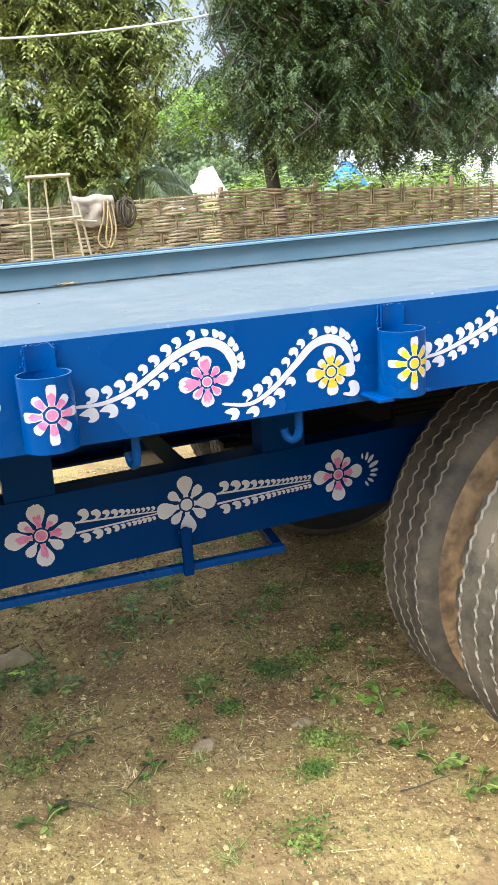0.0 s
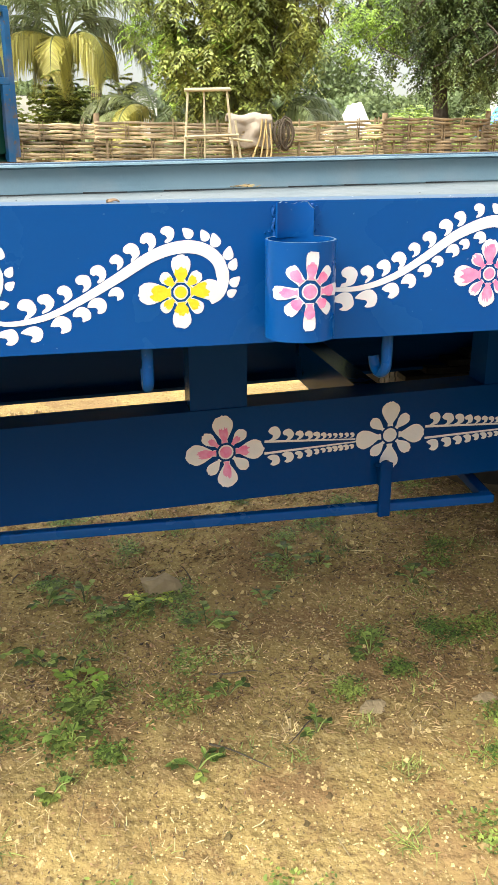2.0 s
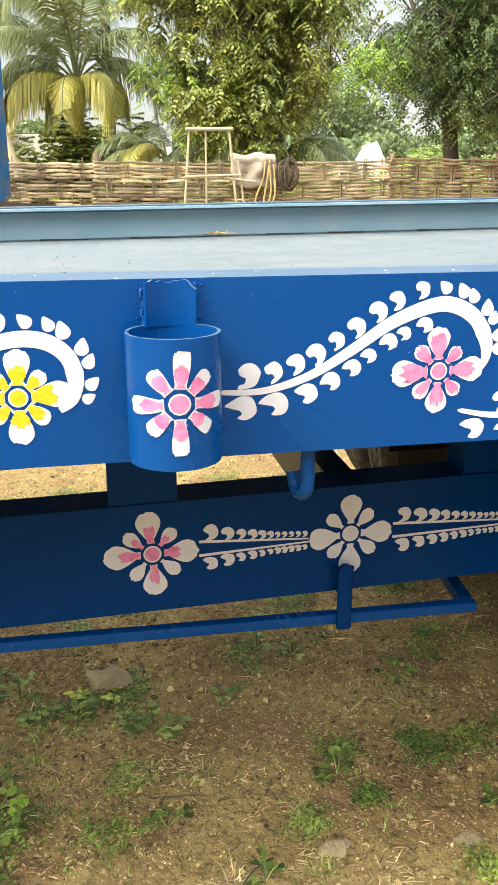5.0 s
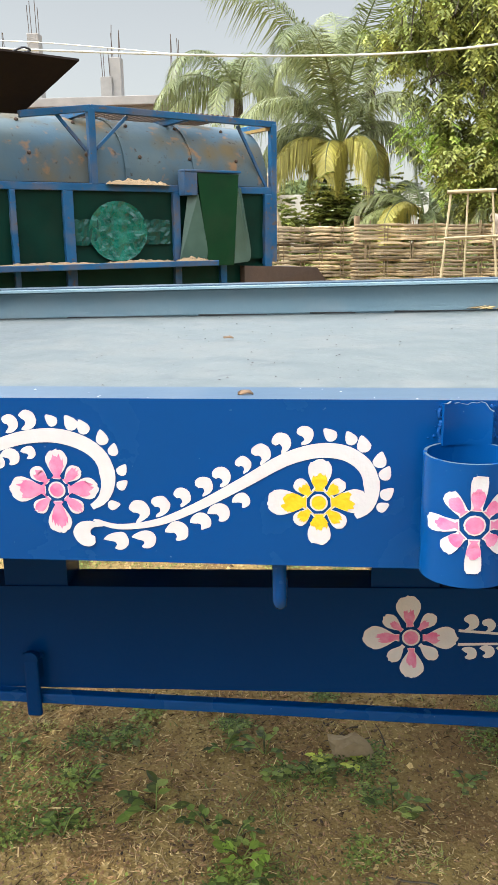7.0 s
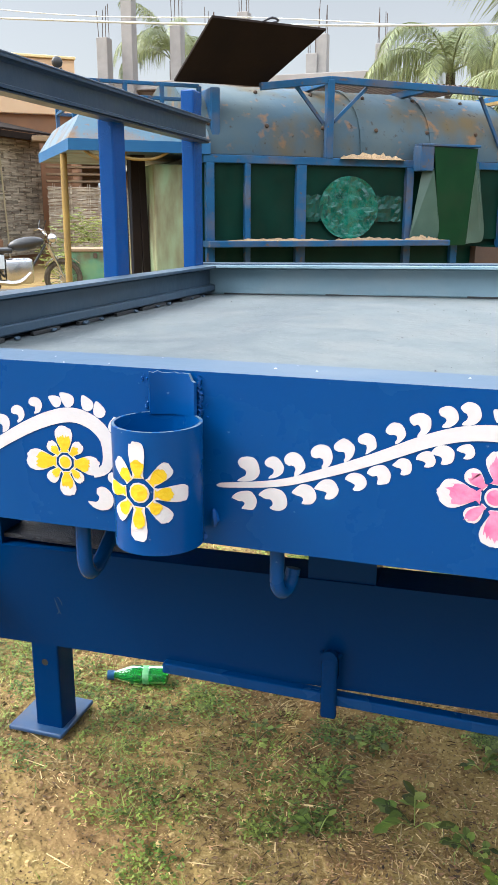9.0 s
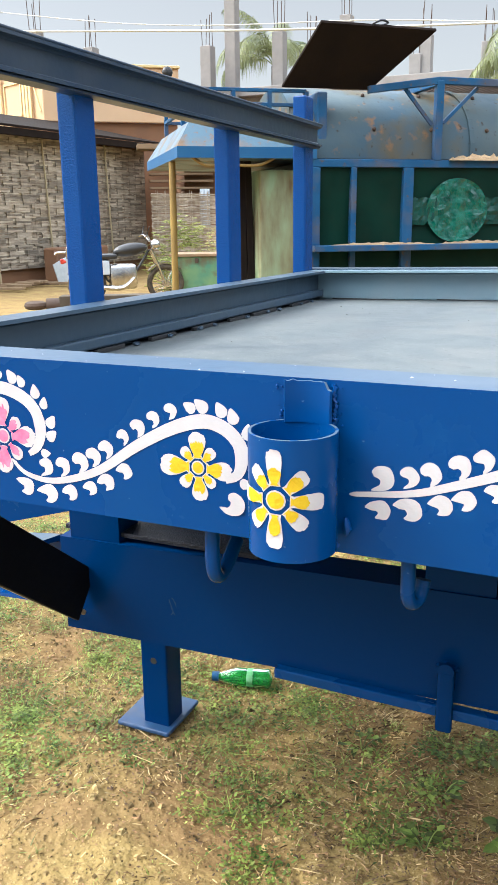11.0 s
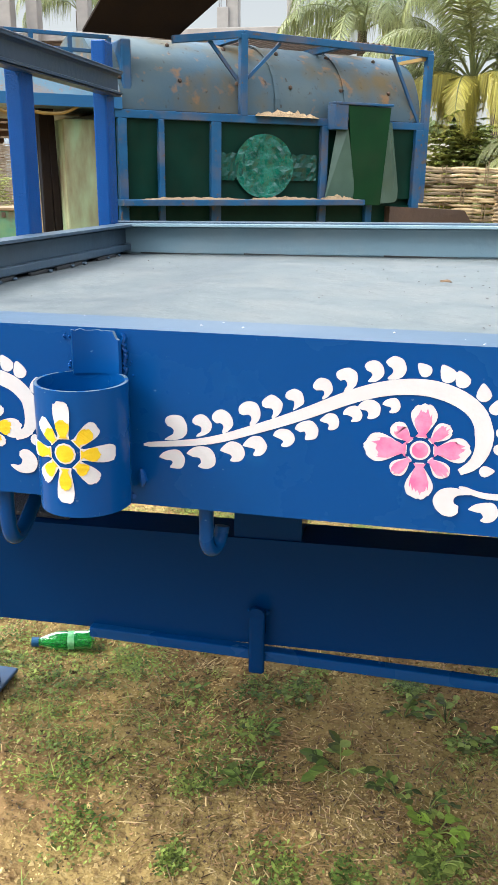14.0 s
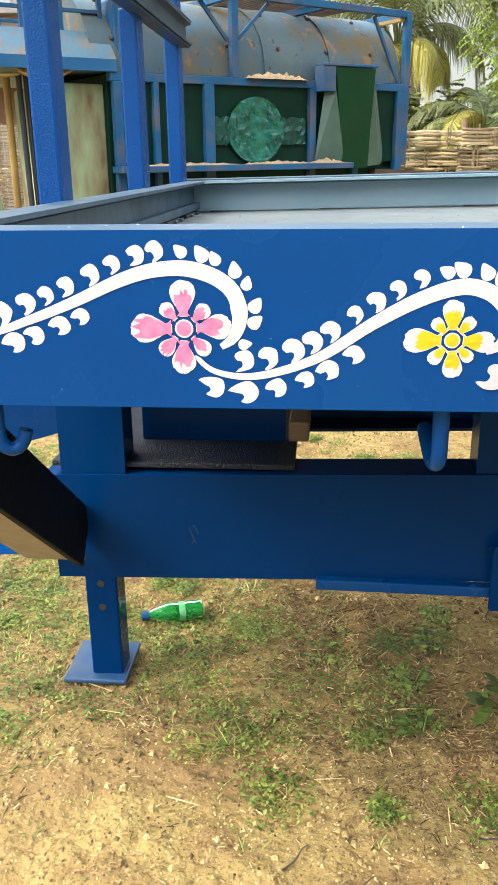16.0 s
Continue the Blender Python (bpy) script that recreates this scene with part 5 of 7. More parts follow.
for k in range(12):
    bm = bmesh.new()
    s, a = -0.85 + 0.36 * (k // 2), (0.32, 0.95)[k % 2]
    c = Vector((s, 0.56 - 0.545 * math.cos(a), RAIL_Z + 0.01 + 0.445 * math.sin(a) ** 0.85))
    bmesh.ops.create_icosphere(bm, subdivisions=1, radius=0.014, matrix=Matrix.Translation(c))
    part("bolt_head", bm, RUST, machine)
# side frame
bm = bmesh.new()
box(bm, (-0.90, -0.02, RAIL_Z - 0.04), (END, 0.03, RAIL_Z + 0.005), 0.004)
part("upper_rail", bm, MACHINE_BLUE, machine)
bm = bmesh.new()
box(bm, (-0.90, -0.13, SHELF_Z - 0.035), (0.70, 0.02, SHELF_Z), 0.004)
part("shelf", bm, MACHINE_BLUE, machine)
for s, w in ((-0.86, 0.05), (-0.63, 0.035), (-0.29, 0.065), (0.45, 0.05), (0.80, 0.05), (1.17, 0.06)):
    bm = bmesh.new()
    box(bm, (s - w / 2, -0.025, 0.50), (s + w / 2, 0.02, RAIL_Z - 0.04), 0.004)
    part("frame_post", bm, MACHINE_BLUE, machine)
    if s in (-0.86, 1.17, 0.45):
        bm = bmesh.new()
        box(bm, (s - 0.025, -0.02, -0.125), (s + 0.025, 0.03, 0.5))
        box(bm, (s - 0.025, 1.05, -0.125), (s + 0.025, 1.1, 0.6))
        part("machine_leg", bm, MACHINE_BLUE, machine)
for a, b in ((-0.835, -0.648), (-0.612, -0.323), (-0.257, 0.425), (0.475, 0.775), (0.825, 1.14)):
    for z0, z1 in ((SHELF_Z, RAIL_Z - 0.04), (0.55, SHELF_Z - 0.04)):
        bm = bmesh.new()
        nx = 8
        g = [[bm.verts.new((a + (b - a) * i / nx, 0.008 + 0.012 * noise.noise((i * 0.6, j * 0.7, a * 9)), z0 + (z1 - z0) * j / 5)) for i in range(nx + 1)] for j in range(6)]
        for j in range(5):
            for i in range(nx):
                bm.faces.new((g[j][i], g[j][i + 1], g[j + 1][i + 1], g[j + 1][i]))
        part("side_panel", bm, GREEN, machine, "dark green sheet panel", True)
bm = bmesh.new()
box(bm, (-0.9, 0.04, 0.55), (1.19, 1.10, RAIL_Z), 0.005)
part("body", bm, GREEN, machine)
# round window of crumpled film
bm = bmesh.new()
R = 0.200
rings = []
for i in range(11):
    r = 0.05 + 0.095 * i
    wob = random.Random(50 + i)
    rings.append([bm.verts.new((0.034 + R * r * math.cos(t), -0.016 + 0.016 * abs(noise.noise((r * 3.5 * math.cos(t) + 3, r * 2.2 * math.sin(t), 8.3))) * (1 - r ** 6) + 0.008 * noise.noise((r * 7 * math.cos(t), r * 4 * math.sin(t) + 5, 3.4)), 1.367 + R * 0.93 * r * math.sin(t))) for t in [2 * math.pi * (k + 0.5 * (i % 2)) / 44 + wob.uniform(-0.05, 0.05) for k in range(44)]])
for p, q in zip(rings, rings[1:]):
    for k in range(44):
        bm.faces.new((p[k], p[(k + 1) % 44], q[(k + 1) % 44], q[k]))
bm.faces.new(rings[0])
bmesh.ops.triangulate(bm, faces=bm.faces)
bmesh.ops.recalc_face_normals(bm, faces=bm.faces)
part("round_window", bm, TEAL, machine, "round opening covered with crumpled teal film")
bm = bmesh.new()
for x0, x1 in ((-0.255, -0.10), (0.21, 0.40)):  # the film's ends, stretched flat to both sides
    g = [[bm.verts.new((x0 + (x1 - x0) * i / 8, -0.012 + 0.010 * noise.noise((i * 0.8, j * 0.9, x0 * 7)), 1.285 + 0.155 * j / 6 + 0.012 * noise.noise((i * 0.7, j, 2)))) for i in range(9)] for j in range(7)]
    for j in range(6):
        for i in range(8):
            bm.faces.new((g[j][i], g[j][i + 1], g[j + 1][i + 1], g[j + 1][i]))
    part("film_flap", bm, TEAL_DIM, machine)
    bm = bmesh.new()
# hinged door with bent wings


def sheet(outline, thick=0.006, rounds=()):
    """A bent sheet from its corners; the corners named in rounds are cut round."""
    pts = []
    for i, p in enumerate(outline):
        p = Vector(p)
        if i in rounds:
            a, b = p.lerp(Vector(outline[i - 1]), 0.28), p.lerp(Vector(outline[(i + 1) % len(outline)]), 0.28)
            pts += [a.lerp(p, f).lerp(p.lerp(b, f), f) for f in (0, 0.25, 0.5, 0.75, 1)]
        else:
            pts.append(p)
    bm = bmesh.new()
    front, back = [bm.verts.new(p) for p in pts], [bm.verts.new(p + Vector((0, thick, 0))) for p in pts]
    bm.faces.new(front)
    bm.faces.new(back[::-1])
    for k in range(len(pts)):
        q = (k + 1) % len(pts)
        bm.faces.new((front[q], front[k], back[k], back[q]))
    bmesh.ops.recalc_face_normals(bm, faces=bm.faces)
    return bm


hatch = part("hatch_door", sheet([(0.565, -0.10, 1.732), (0.88, -0.10, 1.728), (0.835, -0.10, 1.14), (0.636, -0.10, 1.14)], 0.012), GREEN_BRIGHT, machine, "deep green hatch door, narrower at its foot")
part("door_wing", sheet([(0.520, -0.045, 1.595), (0.572, -0.096, 1.600), (0.645, -0.104, 1.165), (0.448, -0.045, 1.165)], 0.004, (2,)), FILM_GREEN, machine, "dusty translucent green side wing")
part("door_wing", sheet([(0.873, -0.096, 1.650), (0.928, -0.05, 1.645), (1.024, -0.045, 1.160), (0.835, -0.104, 1.150)], 0.004, (2,)), FILM_GREEN, machine, "dusty translucent green side wing")
bm = bmesh.new()
box(bm, (0.468, -0.11, 1.735), (0.895, -0.02, 1.75), 0.003)
box(bm, (0.468, -0.105, 1.59), (0.562, -0.01, 1.735), 0.003)
part("door_hood", bm, MACHINE_BLUE, machine)
# chaff heaps on ledges
def heap(s0, s1, y, z, h, parent, seed):
    bm = bmesh.new()
    n, m = 22, 6
    g = [[bm.verts.new((s0 + (s1 - s0) * i / n, y + 0.05 * (j / m * 2 - 1), z - 0.004 + h * max(0, math.sin(math.pi * i / n)) ** 0.5 * math.sin(math.pi * j / m) * (0.6 + 0.6 * noise.noise((i * 0.7, j, seed))))) for i in range(n + 1)] for j in range(m + 1)]
    for j in range(m):
        for i in range(n):
            bm.faces.new((g[j][i], g[j][i + 1], g[j + 1][i + 1], g[j + 1][i]))
    part("chaff_layer", bm, CHAFF, parent, "brown chaff lying on a ledge", True)


heap(-0.04, 0.40, -0.005, RAIL_Z + 0.004, 0.055, machine, 1)
heap(-0.8, -0.1, -0.06, SHELF_Z, 0.025, machine, 2)
heap(-0.1, 0.42, -0.06, SHELF_Z, 0.028, machine, 3)
heap(0.42, 0.7, -0.06, SHELF_Z, 0.05, machine, 4)
heap(0.50, 0.72, -0.03, RAIL_Z + 0.0, 0.03, machine, 5)
# rack over the drum
for a, b in (((-0.11, 0.0, RAIL_Z), (-0.11, 0.0, 2.09)), ((1.22, 0.0, RAIL_Z - 0.5), (1.22, 0.0, 2.07)), ((1.22, 1.05, RAIL_Z - 0.3), (1.22, 1.05, 2.07)), ((-0.11, 1.05, RAIL_Z), (-0.11, 1.05, 2.09))):
    part("rack_post", bar(bmesh.new(), a, b, 0.045, 0.045, 0.004), MACHINE_BLUE, machine)
for a, b in (((-0.55, -0.0, 2.03), (-0.11, 0.0, 2.09)), ((-0.11, 0.0, 2.09), (1.24, 0.0, 2.07)), ((-0.11, 1.05, 2.09), (1.24, 1.05, 2.07)), ((1.22, 0.0, 2.07), (1.22, 1.05, 2.07)), ((-0.11, 0.0, 2.085), (-0.11, 1.05, 2.085)), ((0.55, 0, 2.075), (0.55, 1.05, 2.075))):
    part("rack_bar", bar(bmesh.new(), a, b, 0.035, 0.04, 0.003), MACHINE_BLUE, machine)
for a, b in (((-0.08, 0.0, 1.86), (0.14, 0.02, 2.06)), ((1.2, 0.02, 1.62), (0.95, 0.02, 2.05)), ((-0.14, 0.02, 1.85), (-0.32, 0.02, 2.05))):
    part("rack_strut", bar(bmesh.new(), a, b, 0.018, 0.018), MACHINE_BLUE, machine)
bm = bmesh.new()
box(bm, (1.17, 0.0, 2.03), (1.2, 1.0, 2.05))
part("rack_edge", bm, OCHRE, machine)
for k in range(26):
    bm = bmesh.new()
    s = -0.10 + k * 0.041
    tube(bm, [(s, 0.02, 2.105), (s + 0.015, 0.95, 2.115)], 0.008, 6)
    part("rack_rod", bm, RUST, machine)
# open lid of the feed hopper, seen from below
bm = bmesh.new()
lid = [(-1.03, 0.10, 2.045), (-0.50, 0.10, 2.045), (-0.24, -0.20, 2.31), (-0.90, -0.20, 2.325)]
vs = [bm.verts.new(p) for p in lid] + [bm.verts.new(Vector(p) + Vector((0, 0.006, 0.012))) for p in lid]
bmesh.ops.convex_hull(bm, input=vs)
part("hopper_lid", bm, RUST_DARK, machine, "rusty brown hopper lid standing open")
bm = bmesh.new()
tube(bm, spline([(-0.62, -0.19, 2.325), (-0.57, -0.22, 2.345), (-0.52, -0.19, 2.34), (-0.55, -0.17, 2.33)], 12), 0.006, 6)
part("lid_handle", bm, STEEL_DARK, machine)
# feeding platform: a hipped blue tray with a guard rail
bm = bmesh.new()
lo = [(-1.66, -0.03, 1.715), (-0.86, -0.03, 1.715), (-0.86, 1.32, 1.715), (-1.66, 1.32, 1.715)]
hi = [(-1.57, 0.09, 1.855), (-0.86, 0.09, 1.855), (-0.86, 1.20, 1.855), (-1.57, 1.20, 1.855)]
bot = [(x, y, 1.655) for x, y, z in lo]
L3 = [[bm.verts.new(p) for p in ring] for ring in (bot, lo, hi)]
for j, (p, q) in enumerate(zip(L3, L3[1:])):
    for k in range(4):
        bm.faces.new((p[k], p[(k + 1) % 4], q[(k + 1) % 4], q[k])).material_index = 1 - j
bm.faces.new(L3[0][::-1])
bm.faces.new(L3[2])
part("feed_tray", bm, [material("peeling_light_blue", (0.038, 0.098, 0.150), 0.5, colour2=(0.062, 0.122, 0.162), scale=4, amount=0.8,
                               dirt=(0.150, 0.100, 0.062), dirt_scale=5, dirt_amount=0.95, bump=0.1, speck=((38, 0.58, (0.13, 0.07, 0.04), 0.8),)),
                            material("bright_blue_band", (0.008, 0.080, 0.205), 0.4, colour2=(0.02, 0.105, 0.225), scale=5, amount=0.7, spec=0.3)], machine, "hipped light blue feed tray with worn paint")
for x, y in ((-1.31, 0.12), (-1.1, 0.12), (-0.88, 0.12), (-1.54, 0.12), (-1.54, 0.47), (-1.54, 1.16), (-1.33, 1.16), (-1.1, 1.16), (-0.88, 1.16)):
    part("guard_post", bar(bmesh.new(), (x, y, 1.85), (x, y, 2.03), 0.025, 0.025, 0.003), MACHINE_BLUE, machine)
for z in (1.955, 2.03):
    for a, b in (((-1.54, 0.12, z), (-1.54, 1.16, z)), ((-1.54, 1.16, z), (-0.88, 1.16, z)), ((-1.54, 0.12, z), (-0.88, 0.12, z))):
        part("guard_bar", bar(bmesh.new(), a, b, 0.02, 0.02, 0.003), MACHINE_BLUE, machine)
bm = bmesh.new()
bmesh.ops.create_uvsphere(bm, u_segments=16, v_segments=10, radius=0.032, matrix=Matrix.Translation((-1.62, 0.5, 2.17)) @ Matrix.Diagonal((1, 0.6, 1, 1)))
tube(bm, [(-1.60, 0.5, 2.14), (-1.56, 0.48, 2.05)], 0.006, 6)
part("work_lamp", bm, BLACK, machine, "small black work lamp")
bm = bmesh.new()
box(bm, (-0.84, 0.03, 1.60), (-0.78, 1.0, 2.02), 0.01)
part("end_plate", bm, MACHINE_BLUE, machine)
for s, mat in ((-1.645, OCHRE), (-1.365, OCHRE)):
    bm = bmesh.new()
    tube(bm, [(s, 0.3, -0.115), (s + 0.005, 0.3, 1.69)], 0.02, 12)
    part("support_pipe", bm, mat, machine, "ochre painted support pipe", True)
for s in (-1.31, -1.27):
    bm = bmesh.new()
    tube(bm, [(s + 0.03, 0.25, -0.115), (s, 0.25, 1.72)], 0.016, 10)
    part("drive_shaft", bm, STEEL_DARK, machine, "", True)
bm = bmesh.new()
tube(bm, spline([(-1.62, 0.02, 1.70), (-1.50, 0.0, 1.62), (-1.36, 0.02, 1.64), (-1.30, 0.02, 1.70)], 16), 0.009, 8)
tube(bm, spline([(-1.45, 0.0, 1.71), (-1.36, 0.0, 1.63), (-1.2, 0.0, 1.62), (-1.1, 0.0, 1.66)], 16), 0.009, 8)
part("hose", bm, OCHRE, machine, "", True)
for x, lean in ((-1.24, 0.0), (-1.205, 0.05)):
    part("frame_leg", bar(bmesh.new(), (x + lean, 0.24, -0.115), (x, 0.24, 1.68), 0.05, 0.04, 0.004), RUST_DARK, machine)
bm = bmesh.new()
box(bm, (-1.165, 0.08, 0.10), (-0.895, 0.8, 1.60), 0.01)
part("engine_cover", bm, OLD_GREEN, machine, "peeling green sheet cover")
bm = bmesh.new()
pts = [(0.95, -0.05, 1.13), (1.60, -0.02, 1.10), (1.72, 0.0, 0.98), (0.95, -0.05, 0.95)]
vs = [bm.verts.new(p) for p in pts] + [bm.verts.new(Vector(p) + Vector((0, 0.4, 0))) for p in pts]
bmesh.ops.convex_hull(bm, input=vs)
part("discharge_chute", bm, RUST, machine, "rusty discharge chute")

# ---- woven fence behind ----


def weave_fence(name, x0, x1, y, top0, top1, seed, mat, rows=26, pitch=0.21, label="woven split-bamboo fence panel", yaw=0.0, group="fence panels", fine=1.0):
    """Upright slats with flat strips woven in front and behind them in turn."""
    rg = random.Random(seed)
    ob = thing(name, label, "fence", (x0, y, 0), group, yaw)
    L = x1 - x0
    pitch *= fine
    n = int(L / pitch)
    for k in range(n + 1):
        s = (k + 0.5) * L / (n + 1) + rg.uniform(-0.02, 0.02)
        top = top0 + (top1 - top0) * s / L
        bm = bmesh.new()
        for d in (-0.014 * fine, 0.014 * fine):
            bar(bm, (s + d + rg.uniform(-0.006, 0.006), 0, 0.0), (s + d + rg.uniform(-0.015, 0.015) * fine, 0, top + rg.uniform(-0.03, 0.025) * fine), 0.02 * fine, 0.008)
        part("upright", bm, BAMBOO_DARK if mat is BAMBOO else mat, ob)
    meshes = []
    for ph in (0, 1):
        for var in range(3):
            vs, fs = [], []
            steps = n * 4 + 4
            for i in range(steps + 1):
                s = -0.03 + (L + 0.06) * i / steps
                c = s / L * (n + 1) - 0.5
                wave = math.cos(math.pi * (c + ph))
                off = (0.012 if fine == 1 else 0.019) * fine * max(-1, min(1, 1.8 * wave))
                off += 0.005 * noise.noise((s * 2, var * 3, seed))
                wob = 0.007 * fine * noise.noise((s * 1.6, var * 5 + ph, seed + 3))
                h = 0.0118 * fine
                for dy, dz in ((-0.004, -h), (-0.007, 0), (-0.004, h), (0.004, h), (0.004, -h)):
                    vs.append((s, off + dy, wob + dz))
            for i in range(steps):
                for k in range(5):
                    a, b = i * 5 + k, i * 5 + (k + 1) % 5
                    fs.append((a, b, b + 5, a + 5))
            me = bpy.data.meshes.new("strip")
            me.from_pydata(vs, [], fs)
            me.materials.append(mat)
            meshes.append(me)
    z, k = 0.03, 0
    tilt = (top1 - top0) / L
    while z < min(top0, top1) - 0.005:
        band = (k // (4 if fine == 1 else 5)) % 2
        st = new("strip", meshes[band * 3 + rg.randrange(3)])
        st.parent = ob
        f = z / top0
        st.matrix_basis = pose(rg.uniform(-0.015, 0.015), rg.uniform(-0.003, 0.003), z, rg.uniform(-20, 20), -math.degrees(math.atan(tilt * f)) + rg.uniform(-0.32, 0.32), 0)
        z += rg.uniform(0.027, 0.035) * fine
        k += 1
    return ob


FY = 6.23
edges = [(-2.27, 1.415), (-0.974, 1.415), (0.372, 1.408), (1.654, 1.394), (2.842, 1.425), (3.814, 1.425), (5.362, 1.395), (6.946, 1.335)]
# panels from the fifth on carry their shade in the strip colour
for i, ((a, ta), (b, tb)) in enumerate(zip(edges, edges[1:])):
    weave_fence("woven_fence", a + 0.009, b - 0.009, FY + 0.022 * (i % 2), ta, tb, 40 + i, BAMBOO if i < 4 else BAMBOO_SHADED, label="woven split-bamboo fence panel" if i < 4 else "brown woven split-bamboo fence panel, darkened to stand for shade", fine=0.88)
for i, (x, h) in enumerate(((-0.974, 1.445), (0.372, 1.46), (1.668, 1.445), (2.842, 1.47), (3.814, 1.49), (5.362, 1.455))):
    bm = bmesh.new()
    tube(bm, [(x, FY + 0.06, 0), (x + 0.015, FY + 0.06, h)], 0.024, 10)
    solo("fence_post", bm, WOOD, "rough wooden fence post behind woven panels", "post", "fence posts", smooth=True)

# bamboo stand leaning by the fence
stand = thing("bamboo_stand", "pale bamboo ladder stand with a top bar by the fence", "ladder")
for a, b, r in (((0.965, 5.98, 0), (1.099, 6.03, 1.624), 0.0115), ((1.562, 5.98, 0), (1.412, 6.03, 1.624), 0.0115), ((1.24, 6.12, 0), (1.229, 6.04, 1.617), 0.0095), ((1.70, 6.08, 0), (1.495, 6.11, 1.408), 0.0115)):
    bm = bmesh.new()
    n = 7
    pts = [Vector(a).lerp(Vector(b), k / n) for k in range(n + 1)]
    tube(bm, pts, [r * (1 - 0.2 * k / n) for k in range(n + 1)], 8)
    part("pole", bm, POLE, stand, "", True)
for a, b, r in (((1.07, 6.02, 1.625), (1.438, 6.02, 1.633), 0.0144), ((1.056, 6.005, 1.278), (1.502, 6.005, 1.293), 0.0095), ((1.01, 5.99, 0.6), (1.53, 5.99, 0.61), 0.0144), ((1.438, 6.08, 1.264), (1.632, 6.08, 1.242), 0.010)):
    bm = bmesh.new()
    tube(bm, [a, Vector(a).lerp(Vector(b), 0.5), b], r, 8)
    part("rung", bm, POLE, stand, "", True)

# sack over the fence top
bm = bmesh.new()
nx, ny = 22, 18
g = []
for j in range(ny + 1):
    row = []
    for i in range(nx + 1):
        u, v = i / nx, j / ny
        x = 1.452 + 0.374 * u + 0.022 * noise.noise((u * 3, v * 3, 1))
        d = v - 0.22
        y = FY - 0.042 - 0.018 * math.sin(u * 11 + v * 2) - 0.036 * noise.noise((u * 5, v * 4, 9)) if d > 0 else FY + 0.07
        if abs(d) < 0.12:
            y = FY + 0.014 - 0.058 * math.sin(d / 0.12 * math.pi / 2)
        z = 1.444 + 0.036 * noise.noise((u * 2.5, 0.3, 4)) - (0.302 + 0.043 * noise.noise((u * 3, 2, 2)) + 0.043 * u) * max(0, d) - 0.25 * max(0, -d)
        row.append(bm.verts.new((x, y, z)))
    g.append(row)
for j in range(ny):
    for i in range(nx):
        bm.faces.new((g[j][i], g[j][i + 1], g[j + 1][i + 1], g[j + 1][i]))
ob = solo("sack", bm, SACK, "pale brown woven sack hung over the fence", "sack", smooth="all")
ob.modifiers.new("thick", "SOLIDIFY").thickness = 0.012
rg = random.Random(8)
bm = bmesh.new()
for k in range(7):
    cx, w, h = 1.92 + rg.uniform(-0.043, 0.058), rg.uniform(0.036, 0.072), rg.uniform(0.086, 0.144)
    pts = [(cx + w * math.sin(a), FY - 0.045 - 0.006 * k + 0.014 * math.cos(a * 2), 1.30 + h * math.cos(a) + rg.uniform(-0.011, 0.011)) for a in [2 * math.pi * i / 16 for i in range(17)]]
    tube(bm, spline(pts, 40), 0.008, 6)
solo("rope_coil", bm, ROPE, "dark coil of rope hung on the fence", "rope", smooth="all")
bm = bmesh.new()
for dx in (0, 0.036):
    pts = [(1.733 + dx, FY - 0.065, 1.415), (1.711 + dx, FY - 0.072, 1.264), (1.646 + dx * 2, FY - 0.072, 1.084), (1.718 + dx, FY - 0.072, 1.012), (1.776 + dx, FY - 0.072, 1.156), (1.762 + dx, FY - 0.072, 1.386)]
    tube(bm, spline(pts, 40), 0.008, 6)
solo("rope_loop", bm, ROPE_PALE, "pale rope loop hanging on the fence", "rope", smooth="all")

# ---- trees and bushes ----


def leaf_sprays(count, place, rg, length=(0.14, 0.26), leaflets=4, size=0.088, hang=0.8):
    """Small compound leaves: pairs of leaflets along a drooping stalk. Returns points and faces."""
    vs, fs = [], []
    for _ in range(count):
        spot = place(rg)
        if spot is None:
            continue
        p = Vector(spot)
        a = rg.uniform(0, 6.283)
        d = Vector((math.cos(a), math.sin(a), -hang * rg.uniform(0.3, 1.5))).normalized()
        s = Vector((-math.sin(a), math.cos(a), rg.uniform(-0.4, 0.4))).normalized()
        L = rg.uniform(*length)
        for k in range(leaflets):
            f = (k + 0.5) / leaflets
            c = p + d * (L * f) + Vector((0, 0, -0.25 * L * f * f))
            for side in (1, -1):
                e = (s * side + d * 0.45).normalized() * size * (1 - 0.35 * f) * rg.uniform(0.75, 1.25)
                w = d * size * 0.3
                n = len(vs)
                tip = c + e + Vector((0, 0, -size * 0.3))
                vs += [c, c + e * 0.5 + w, tip, c + e * 0.5 - w]
                fs.append((n, n + 1, n + 2, n + 3))
    return vs, fs


def hither(p, k=0.72):
    """Draws a point of the yard in towards the trailer."""
    return Vector((0.12 + (p[0] - 0.12) * k, -0.9 + (p[1] + 0.9) * k, 1.3 + (p[2] - 1.3) * k if p[2] > 0 else 0.0))


